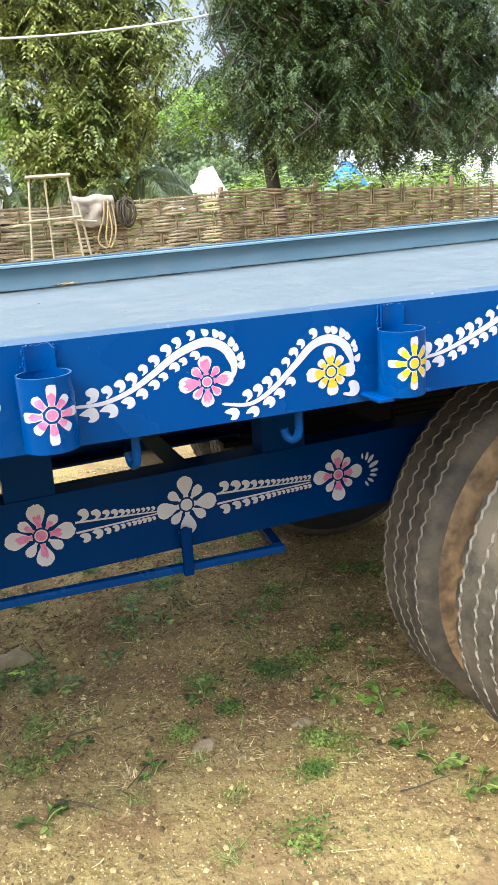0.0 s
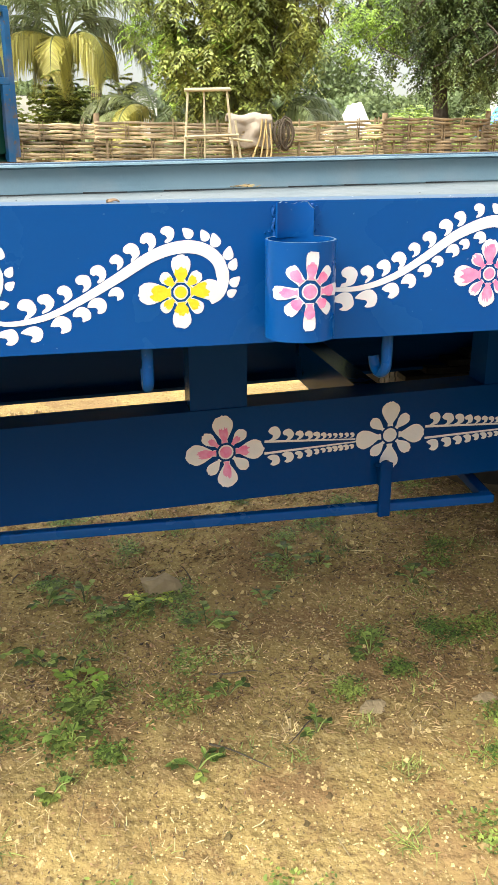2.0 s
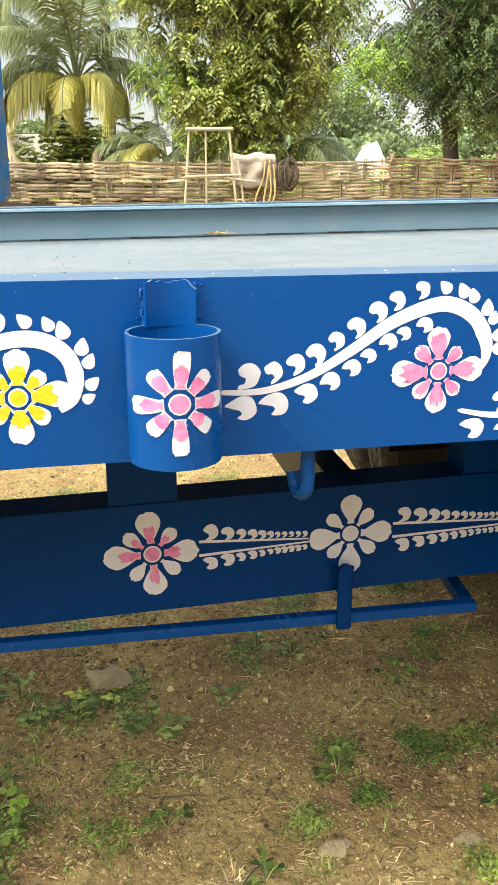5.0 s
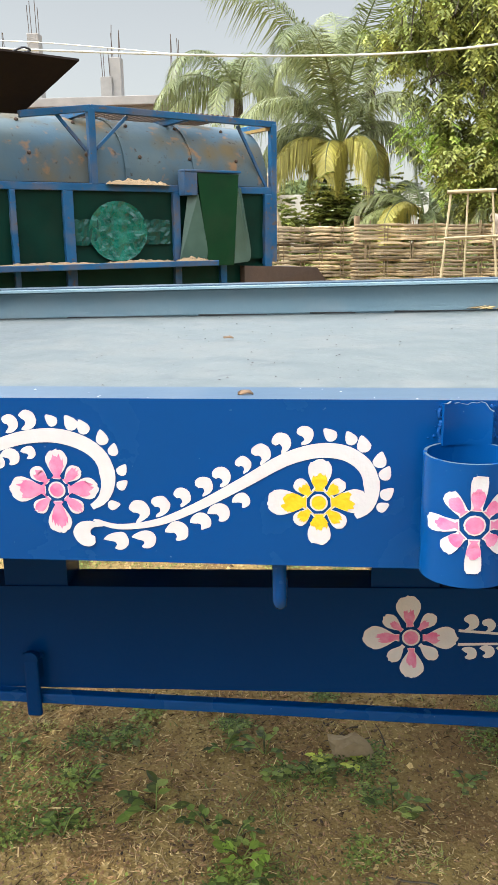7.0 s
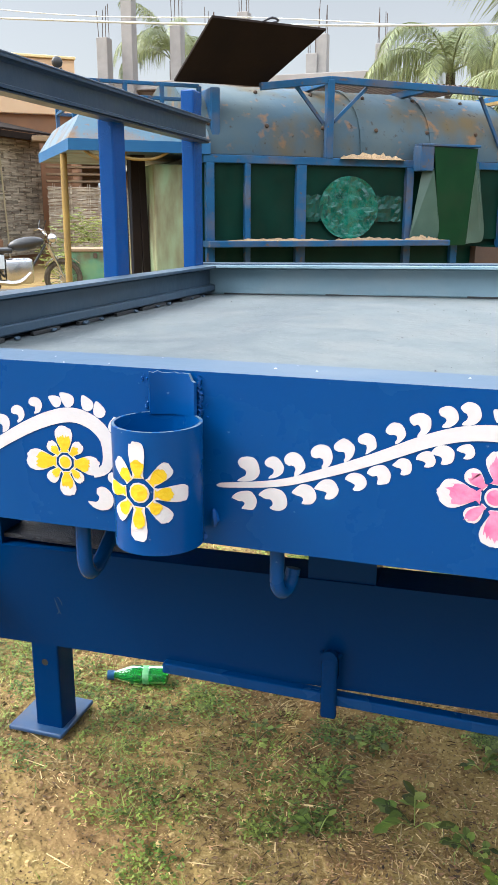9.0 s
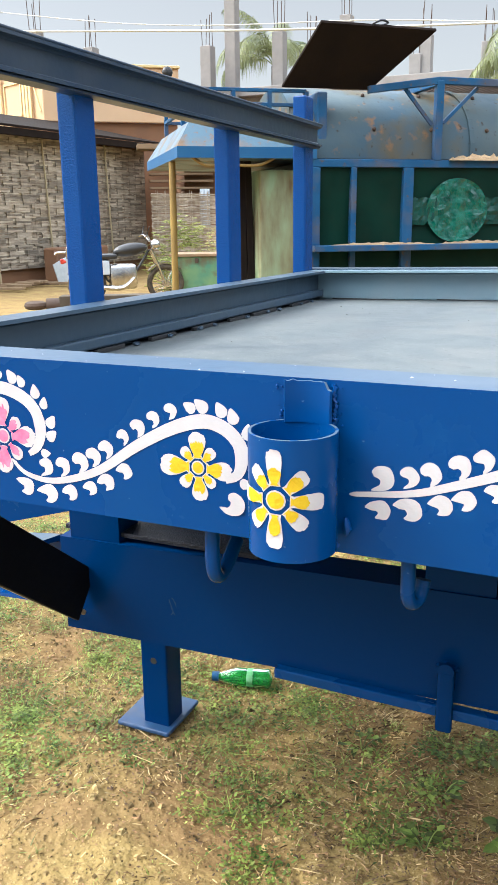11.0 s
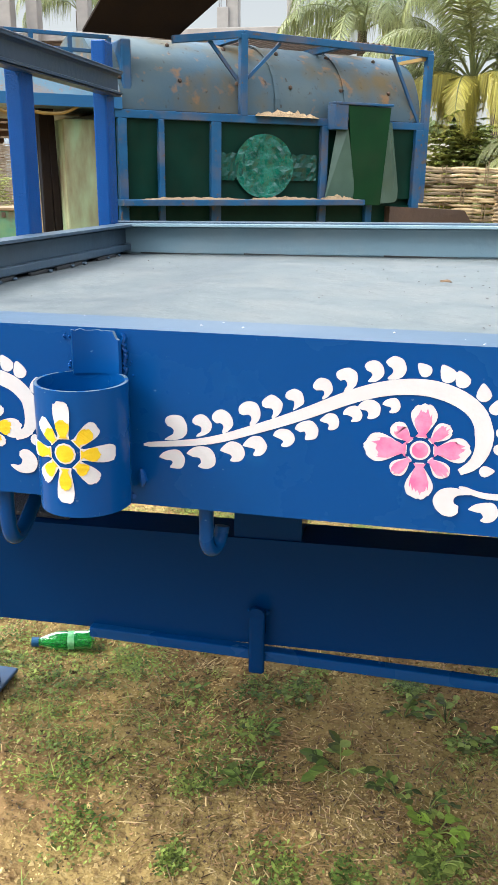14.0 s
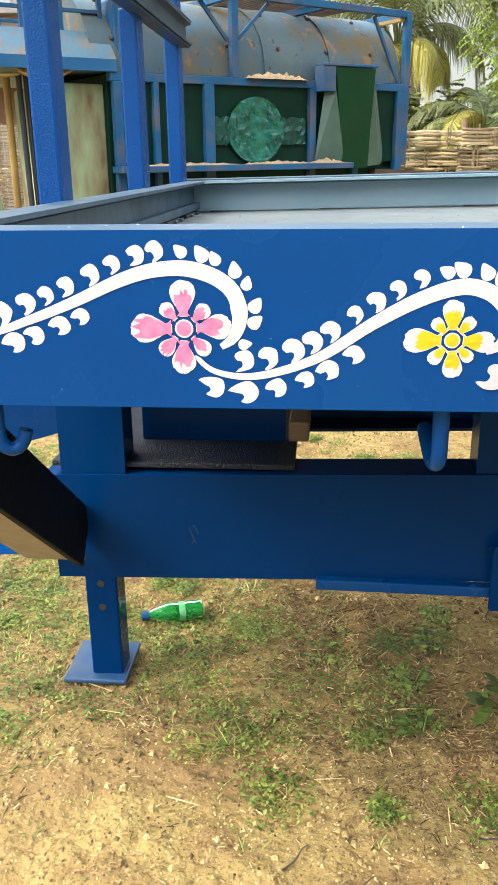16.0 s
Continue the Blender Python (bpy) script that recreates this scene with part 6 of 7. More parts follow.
def hanging_tree(name, label, trunk, limbs, clumps, seed, count, mat, group="", k=1.0, leaf=0.088):
    rg = random.Random(seed)
    ob = thing(name, label, "tree", group=group)
    bm = bmesh.new()
    tube(bm, spline(trunk, 16), [k * (0.115 - 0.05 * i / 15) for i in range(16)], 12)
    part("trunk", bm, BARK, ob, "", True)
    for pts in limbs:
        bm = bmesh.new()
        tube(bm, spline(pts, 14), [k * (0.05 - 0.038 * i / 13) for i in range(14)], 8)
        part("limb", bm, BARK, ob, "", True)
    twigs = bmesh.new()
    for (cx, cy, cz), (rx, ry, rz), share in clumps:
        for _ in range(5):
            q = Vector((cx + rg.gauss(0, rx * 0.4), cy + rg.gauss(0, ry * 0.4), cz + rz * 0.5))
            tube(twigs, spline([q, q + Vector((rg.uniform(-0.2, 0.2), rg.uniform(-0.2, 0.2), -rz * 0.7)), q + Vector((rg.uniform(-0.3, 0.3), rg.uniform(-0.2, 0.2), -rz * 1.5))], 6), 0.009 * k, 4, False)
    tagged(part("twig_mass", twigs, BARK, ob), kind="stuff")
    total = sum(c[2] for c in clumps)
    vs, fs = [], []
    for (cx, cy, cz), (rx, ry, rz), share in clumps:
        strands = [(cx + rg.gauss(0, rx * 0.7), cy + rg.gauss(0, ry * 0.6), cz + rz * rg.uniform(0.3, 1.0), rz * rg.uniform(0.7, 3.2)) for _ in range(int(5 + 6 * share))]

        def place(r):
            x, y, z, long = r.choice(strands)
            f = r.random()
            return x + k * r.gauss(0, 0.03 + 0.075 * (1 - f)), y + k * r.gauss(0, 0.06), z - long * f
        v, f = leaf_sprays(int(count * share / total), place, rg, (0.14 * k, 0.26 * k), 5 if leaf < 0.08 else 4, leaf * k)
        n = len(vs)
        vs += v
        fs += [tuple(i + n for i in q) for q in f]
    raw("crown", vs, fs, mat, ob)
    return ob


def cloud_clumps(rg, n, x, y, z, r, low=None):
    out = []
    for _ in range(n):
        cx, cy, cz = rg.uniform(*x), rg.uniform(*y), rg.uniform(*z)
        if low and cz < low(cx):
            cz = low(cx) + rg.uniform(0, 0.4)
        k = rg.uniform(0.7, 1.3)
        out.append(((cx, cy, cz), (r * k, r * k * 0.8, r * k * 0.8), k))
    return out


rg = random.Random(77)
TREE_TRUNK = [(5.12, 9.75, 0), (5.05, 9.72, 0.8), (4.92, 9.75, 1.7), (4.98, 9.95, 2.6), (5.3, 10.4, 3.9), (5.4, 10.8, 5.4)]
TREE_LIMBS = [[(4.95, 9.8, 2.2), (4.6, 10.2, 3.1), (4.4, 10.8, 4.2)], [(5.1, 10.1, 3.0), (6.2, 10.2, 3.6), (7.6, 10.3, 3.9), (9.0, 10.6, 4.0)],
         [(4.95, 9.8, 2.0), (5.3, 9.6, 2.5), (5.9, 9.5, 2.8)], [(5.2, 10.3, 3.6), (4.6, 10.9, 4.6), (4.0, 11.5, 5.4)]]
TREE_CLUMPS = (cloud_clumps(rg, 58, (4.5, 9.2), (9.5, 11.4), (2.5, 4.9), 0.42) + cloud_clumps(rg, 26, (5.6, 9.4), (10.0, 12.0), (2.3, 4.2), 0.45)
          + cloud_clumps(rg, 24, (4.2, 6.4), (9.15, 9.6), (2.35, 4.6), 0.36) + cloud_clumps(rg, 12, (6.8, 9.6), (9.3, 10.4), (2.0, 2.8), 0.36) + cloud_clumps(rg, 16, (4.4, 5.5), (9.1, 9.5), (2.3, 4.4), 0.34))
hanging_tree("tree", "large tree with drooping feathery foliage and dark trunk behind the fence", [hither(p) for p in TREE_TRUNK], [[hither(p) for p in limb] for limb in TREE_LIMBS],
             [(hither(c), tuple(0.72 * v for v in r), share) for c, r, share in TREE_CLUMPS], 7, 21500, LEAF_DEEP, "yard trees", 0.72, 0.058)
rg = random.Random(78)
hanging_tree("tree", "tall tree with hanging feathery leaves beside the palms", [(2.7, 12.6, 0), (2.75, 12.6, 1.5), (2.6, 12.5, 3.2), (2.4, 12.3, 5.0)],
             [[(2.65, 12.5, 2.6), (1.9, 12.0, 3.6), (1.3, 11.7, 4.0)], [(2.6, 12.5, 3.2), (3.3, 12.0, 3.9), (3.9, 11.6, 4.1)]],
             cloud_clumps(rg, 50, (1.7, 3.6), (10.4, 12.2), (2.4, 5.0), 0.42) + cloud_clumps(rg, 9, (0.9, 1.8), (11.0, 12.0), (3.3, 4.9), 0.36)
             + cloud_clumps(rg, 12, (1.5, 3.1), (10.6, 11.8), (1.9, 2.9), 0.32), 8, 6400, LEAF, "yard trees")
# fresh bright shoots on the outside
rg = random.Random(79)


def shoot(r):
    c = r.choice(((1.55, 10.9, 2.35), (1.8, 10.8, 2.2), (2.3, 10.7, 2.6), (1.3, 11.0, 2.6), (4.5, 9.9, 2.35), (4.75, 9.8, 2.5), (4.3, 9.9, 2.7), (3.9, 10.2, 2.6), (5.2, 9.5, 3.4), (2.9, 10.9, 3.6), (7.0, 9.8, 2.9), (6.3, 9.6, 2.3)))
    q = c[0] + r.gauss(0, 0.16), c[1] + r.gauss(0, 0.1), c[2] + r.gauss(0, 0.17)
    return hither(q) if c[0] > 3.8 else q


vs, fs = leaf_sprays(620, shoot, rg, (0.12, 0.2), 5, 0.055, 0.5)
tagged(raw("young_shoots", vs, fs, LEAF_YOUNG), "fresh yellow-green shoots on the trees", "foliage", kind="stuff")


def palm(name, base, height, fronds, seed, label, scale=1.0, lean=(0, 0), trunk_r=0.11, dry=0.3, young=False):
    """A coconut palm: ringed trunk, arching fronds, each with two rows of hanging leaflets."""
    rg = random.Random(seed)
    ob = thing(name, label, "palm tree", base, "palms")
    top = Vector((lean[0], lean[1], height))
    if height > 0.3:
        bm = bmesh.new()
        pts = spline([(0, 0, 0), (lean[0] * 0.25, lean[1] * 0.25, height * 0.5), top], 26)
        tube(bm, pts, [trunk_r * (1.25 - 0.45 * i / 25) * (1.06 if i % 2 else 1.0) for i in range(26)], 12)
        part("trunk", bm, BARK, ob, "", True)
    for i, (az, rise, L, *bend) in enumerate(fronds):
        curl = bend[0] if bend else 1.0
        L *= scale
        a = radians(az)
        h = Vector((math.cos(a), math.sin(a), 0))
        e = radians(rise)
        pts, p, ang = [top.copy()], top.copy(), e
        n = 22
        for k in range(n):
            ang -= (0.065 + 0.10 * k / n) * (1.15 if rise > 55 else 1.0) * curl
            ang = max(ang, -1.45)
            p = p + (h * math.cos(ang) + Vector((0, 0, math.sin(ang)))) * (L / n)
            pts.append(p.copy())
        bm = bmesh.new()
        tube(bm, pts, [0.022 * scale * (1 - 0.85 * k / n) for k in range(n + 1)], 6)
        gold = len(bend) > 1
        tone = FROND_DRY if gold or (rg.random() < dry and rise < 50) else FROND
        vs, fs = [], []
        s = Vector((-h.y, h.x, 0))
        m = 300 if gold else 150
        for k in range(m):
            f = 0.12 + 0.87 * k / m
            q = f * n
            j = min(int(q), n - 1)
            c = pts[j].lerp(pts[j + 1], q - j)
            d = (pts[j + 1] - pts[j]).normalized()
            ll = (0.80 if gold else max(L * 0.33, 0.62 * scale)) * (math.sin(math.pi * min(0.97, 0.18 + f * 0.8)) ** 0.7) * rg.uniform(0.8, 1.12)
            for sd in (1, -1):
                out = (s * sd * 0.75 + d * rg.uniform(0.35, 0.75) + Vector((0, 0, 0.15)) + s * rg.uniform(-0.15, 0.15)).normalized()
                drop = rg.uniform(0.6, 1.2) * (0.45 + 0.55 * f if rise > 55 else 1.0)
                mid = c + out * ll * 0.30 + Vector((0, 0, -0.20 * ll * drop))
                tip = c + out * ll * (0.62 if rise > 55 else 0.42) + Vector((0, 0, -0.88 * ll * drop))
                w = d * rg.uniform(0.0065, 0.010) * scale * (1.9 if gold else 1.15)
                v = len(vs)
                vs += [c - w * 0.6, c + w * 0.6, mid + w, mid - w, tip]
                fs += [(v, v + 1, v + 2, v + 3), (v + 3, v + 2, v + 4)]
        fr = part("frond", bm, FROND, ob)
        tagged(raw("leaf_fringe", vs, fs, tone, fr), kind="stuff")
    return ob


palm("coconut_palm", (0.30, 13.1, 0), 2.6, [(196, 40, 1.5, 1.0, 1), (250, 42, 1.1, 1.35, 1), (310, 42, 1.35, 1.15, 1), (172, 45, 1.8, 1.0), (350, 45, 1.8, 1.0), (190, 62, 2.3, 1.5), (350, 62, 2.3, 1.5), (205, 72, 2.9, 1.25), (330, 72, 2.9, 1.25), (150, 70, 3.0), (40, 72, 3.0),
                                             (95, 84, 3.9, 0.55), (250, 82, 3.3, 0.8), (300, 84, 3.9, 0.55), (220, 84, 3.6, 0.6), (10, 82, 3.4, 0.7)], 5, "coconut palm with drooping yellow-green fronds", trunk_r=0.09, dry=0.0)
palm("coconut_palm", (-1.75, 17.4, 0), 4.0, [(180, 30, 2.4), (215, 45, 2.6), (260, 35, 2.3), (310, 40, 2.4), (0, 35, 2.5), (100, 80, 2.6), (60, 60, 2.5), (150, 65, 2.6), (230, 72, 2.6), (290, 68, 2.5), (340, 62, 2.5)], 6,
     "tall coconut palm behind the machine", dry=0.1)
palm("coconut_palm", (0.9, 16.5, 0), 4.3, [(200, 50, 2.6), (150, 70, 2.7), (250, 62, 2.6), (300, 55, 2.6), (340, 45, 2.5), (30, 50, 2.5), (90, 80, 2.7)], 9, "tall coconut palm behind the fence", dry=0.1)
palm("coconut_palm", (1.55, 12.2, 0), 1.5, [(200, 35, 1.9), (235, 45, 1.8), (275, 30, 1.8), (320, 40, 1.9), (350, 55, 1.9), (110, 75, 2.0), (160, 60, 1.9)], 12, "young palm leaning behind the fence", 0.9, dry=0.2)
palm("coconut_palm", (3.0, 11.3, 0), 1.45, [(180, 45, 1.6), (170, 66, 1.9), (205, 62, 1.7), (240, 58, 1.5), (300, 52, 1.5), (345, 42, 1.9), (0, 60, 1.9), (90, 80, 1.8)], 14, "young palm with arching fronds behind the fence", 0.9, dry=0.15)
palm("coconut_palm", (-11.7, 27.0, 0), 6.2, [(180, 48, 2.6), (215, 64, 2.8), (260, 70, 2.7), (310, 62, 2.7), (0, 55, 2.6), (100, 82, 2.9, 0.6), (60, 74, 2.7), (150, 76, 2.8), (235, 82, 2.8, 0.6)], 16, "distant coconut palm behind the house", dry=0.1)
# leaning bare trunk by the machine
bm = bmesh.new()
tube(bm, spline([(-0.32, 11.4, 0), (-0.5, 11.4, 1.1), (-0.75, 11.4, 2.1)], 10), [0.07, 0.068, 0.066, 0.064, 0.06, 0.058, 0.056, 0.054, 0.05, 0.045], 10)
solo("leaning_trunk", bm, POLE, "bare leaning palm trunk by the machine", "tree trunk", smooth=True)


def bush(name, centre, radii, count, seed, mat, label, size=0.045):
    rg = random.Random(seed)
    blobs = [(rg.gauss(0, 0.5) * radii[0], rg.gauss(0, 0.45) * radii[1], rg.uniform(0.1, 0.9) * radii[2], rg.uniform(0.25, 0.5)) for _ in range(12)]

    def place(r):
        bx, by, bz, k = r.choice(blobs)
        u = Vector((r.gauss(0, 1), r.gauss(0, 1), r.gauss(0, 1))).normalized() * r.uniform(0.6, 1.05) * k
        z = bz + u.z * radii[2] * 0.8
        return None if z < 0 else (centre[0] + bx + u.x * radii[0], centre[1] + by + u.y * radii[1], centre[2] + z)
    vs, fs = leaf_sprays(count, place, rg, (0.08, 0.2), 4, size, -0.3)
    return tagged(raw(name, vs, fs, mat), label, "bush", kind="stuff")


for i, (x, y, r, h, c) in enumerate(((4.3, 12.6, 1.0, 1.9, 1100), (5.9, 12.2, 1.2, 1.8, 1300), (7.6, 12.8, 1.3, 1.9, 1300), (9.6, 13.4, 1.6, 2.3, 1300), (2.6, 13.8, 1.2, 1.7, 1000), (6.8, 15.5, 1.6, 1.75, 1000),
                                    (4.2, 16.5, 1.6, 2.1, 900), (1.0, 15.6, 1.2, 1.7, 700), (11.5, 16.5, 2.0, 2.5, 900), (9.0, 18.5, 2.0, 2.4, 900), (10.6, 15.2, 1.2, 2.2, 900), (6.0, 15.5, 1.2, 1.7, 1100), (8.2, 14.2, 1.1, 2.2, 1100), (6.6, 20.2, 1.0, 2.0, 1000), (9.1, 20.6, 1.0, 2.4, 1100), (8.3, 15.3, 1.3, 2.1, 900), (10.8, 18.2, 1.6, 2.4, 800), (13.0, 18.4, 1.8, 3.0, 900), (7.7, 19.6, 0.9, 2.0, 1100), (8.9, 19.4, 1.0, 2.6, 1200))):
    bush("bushes", (x, y, 0), (r, r * 0.6, h * 0.72), c, 600 + i, BUSH, "sunlit green bushes beyond the fence", 0.075)
for i, (x, y, r, h, c) in enumerate(((0.0, 13.6, 0.8, 1.9, 700), (0.9, 13.9, 0.9, 2.0, 700), (0.25, 12.7, 0.7, 2.6, 900), (0.95, 12.8, 0.7, 2.3, 800), (-0.35, 12.9, 0.6, 2.2, 700), (0.6, 14.2, 1.6, 2.6, 1300))):
    bush("bushes", (x, y, 0), (r, r * 0.6, h * 0.8), c, 640 + i, LEAF, "dark leafy shrubs under the palms", 0.11)


def far_woods(name, x0, x1, y0, y1, height, count, seed, mat, label):
    """A belt of far trees: uneven mounds of large leaf clumps."""
    rg = random.Random(seed)
    vs, fs = [], []
    for _ in range(count):
        x = rg.uniform(x0, x1)
        y = y0 + (y1 - y0) * (x - x0) / (x1 - x0) + rg.uniform(-2, 2)
        top = height * (0.62 + 0.55 * noise.noise((x * 0.16, seed, 1)) + 0.22 * noise.noise((x * 0.6, seed, 4)))
        z = max(0.2, top) * rg.random() ** 0.6
        r = rg.uniform(0.05, 0.13)
        u = Vector((rg.gauss(0, 1), rg.gauss(0, 1), rg.gauss(0, 1))).normalized() * r
        v = u.cross(Vector((rg.gauss(0, 1), rg.gauss(0, 1), rg.gauss(0, 1)))).normalized() * r * 0.6
        n = len(vs)
        c = Vector((x, y, z))
        vs += [c + u, c + v, c - u, c - v]
        fs.append((n, n + 1, n + 2, n + 3))
    return tagged(raw(name, vs, fs, mat), label, "woods", kind="stuff")


far_woods("far_woods", -2, 22, 27, 24, 4.3, 75000, 3, WOODS, "hazy belt of far green trees")
far_woods("far_woods", 3, 26, 36, 30, 5.6, 60000, 4, WOODS, "hazy belt of taller far trees")
far_woods("far_woods", -14, -1, 33, 30, 3.6, 22000, 5, WOODS, "low far greenery behind the buildings")

# ---- buildings and yard at the back ----


def house(name, label, lo, hi, mat, rz=0.0, at=(0, 0, 0)):
    ob = thing(name, label, "building", at, rz=rz)
    bm = bmesh.new()
    box(bm, lo, hi, 0.01)
    part("wall", bm, mat, ob)
    return ob


# hut of woven bamboo with a dark sheet roof
hut = thing("woven_hut", "hut with grey woven bamboo walls under a dark sheet roof", "hut", (-12.6, 12.6, 0), rz=86)
bm = bmesh.new()
box(bm, (-2.5, 0.10, 0), (6.6, 0.16, 3.2))
part("wall_backing", bm, BROWN_WALL, hut)
rg = random.Random(17)


def mat_patch(x0, x1, z0, z1, y, seed):
    """A woven mat: flat strips over and under each other."""
    r = random.Random(seed)
    vs, fs = [], []

    def slab(cx0, cx1, cz0, cz1, yy):
        n = len(vs)
        for x in (cx0, cx1):
            for z in (cz0, cz1):
                vs.extend([(x, yy, z), (x, yy + 0.012, z)])
        fs.extend([(n, n + 2, n + 6, n + 4), (n, n + 4, n + 5, n + 1), (n + 2, n + 3, n + 7, n + 6), (n, n + 1, n + 3, n + 2), (n + 4, n + 6, n + 7, n + 5)])
    px = 0.27
    k = 0
    x = x0
    while x < x1:
        slab(x + 0.02, x + 0.085, z0, z1, y - 0.012)
        x += px
    z = z0
    while z < z1:
        h = r.uniform(0.03, 0.062)
        ph = (k // 3) % 2
        c = 0
        x = x0
        while x < x1:
            front = (c + ph) % 2 == 0
            j = r.uniform(-0.006, 0.006)
            slab(x - 0.09, min(x + px + 0.09, x1), z + j, z + h + j - 0.004, y - (0.030 if front else 0.002) - r.uniform(0, 0.006))
            x += px
            c += 1
        z += h
        k += 1
    return vs, fs


for i, (x0, x1, z0, z1, y) in enumerate(((-2.5, 0.9, 0.25, 3.15, 0.08), (0.95, 2.3, 0.3, 1.8, 0.04), (0.95, 2.4, 1.78, 3.1, 0.06), (2.3, 4.4, 0.3, 1.85, 0.05), (2.4, 4.4, 1.82, 3.1, 0.07), (4.4, 6.6, 0.3, 3.05, 0.07))):
    v, f = mat_patch(x0, x1, z0, z1, y, 900 + i)
    raw("woven_mat", v, f, BAMBOO_GREY, hut)
bm = bmesh.new()
vs = [bm.verts.new(p) for p in ((-3, -0.35, 3.22), (7.0, -0.35, 3.22), (7.0, 2.8, 3.9), (-3, 2.8, 3.9))]
vs += [bm.verts.new(v.co + Vector((0, 0, 0.05))) for v in vs]
bmesh.ops.convex_hull(bm, input=vs)
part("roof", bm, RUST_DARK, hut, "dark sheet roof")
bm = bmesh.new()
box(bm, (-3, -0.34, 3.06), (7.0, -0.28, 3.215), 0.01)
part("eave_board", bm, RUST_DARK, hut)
for x in (1.0, 2.75, 5.0):
    bm = bmesh.new()
    tube(bm, [(x, -0.06, 0), (x - 0.10, 0.0, 3.1)], 0.022, 8)
    part("pole", bm, POLE, hut)
bm = bmesh.new()
tube(bm, [(0.35, -0.45, 0), (0.35, -0.40, 1.15)], 0.014, 6)
bmesh.ops.create_icosphere(bm, subdivisions=1, radius=0.06, matrix=Matrix.Translation((0.35, -0.4, 1.13)))
part("stick", bm, WOOD, hut)

# low woven fence and porch further back
weave_fence("woven_fence", -10.9, -8.4, 17.4, 2.0, 1.95, 77, BAMBOO_GREY, label="dark woven fence in the back yard", yaw=34, group="back yard fence")
weave_fence("woven_fence", -8.8, -6.2, 18.75, 1.95, 1.9, 78, BAMBOO_GREY, label="dark woven fence in the back yard", yaw=34, group="back yard fence")
porch = house("porch_house", "shaded house with a white porch column", (-0.0, 0.6, 0), (9.0, 4.0, 3.3), BROWN_WALL, 34, (-10.6, 18.6, 0))
bm = bmesh.new()
box(bm, (1.15, 0.1, 1.5), (1.75, 0.58, 2.35), 0.02)
box(bm, (1.0, 0.0, 2.35), (1.9, 0.62, 2.5), 0.02)
box(bm, (0.9, -0.06, 2.5), (2.0, 0.66, 2.66), 0.02)
box(bm, (1.25, 0.15, 0.0), (1.65, 0.55, 1.5), 0.02)
part("column", bm, WHITEWASH, porch, "white porch column with a stepped head")
for k in range(6):
    bm = bmesh.new()
    box(bm, (-0.9, 0.2, 1.9 + 0.17 * k), (0.7, 0.5, 1.95 + 0.17 * k), 0.005)
    part("plank", bm, WOOD, porch)
bm = bmesh.new()
box(bm, (-1.2, -0.2, 3.0), (9, 0.62, 3.12), 0.01)
part("eave", bm, WOOD, porch)
bm = bmesh.new()
n, m = 10, 16
g = [[bm.verts.new((0.30 + 0.24 * i / n, -0.30 + 0.03 * math.sin(i * 1.7) + 0.01 * noise.noise((i, j, 0)), 2.05 - 0.95 * j / m)) for i in range(n + 1)] for j in range(m + 1)]
for j in range(m):
    for i in range(n):
        bm.faces.new((g[j][i], g[j][i + 1], g[j + 1][i + 1], g[j + 1][i]))
bmesh.ops.transform(bm, matrix=pose(-10.6, 18.6, 0, 0, 0, 34), verts=bm.verts)
ob = solo("hanging_cloth", bm, CLOTH, "pale grey cloth hung up to dry", "cloth", smooth="all")
ob.modifiers.new("thick", "SOLIDIFY").thickness = 0.008

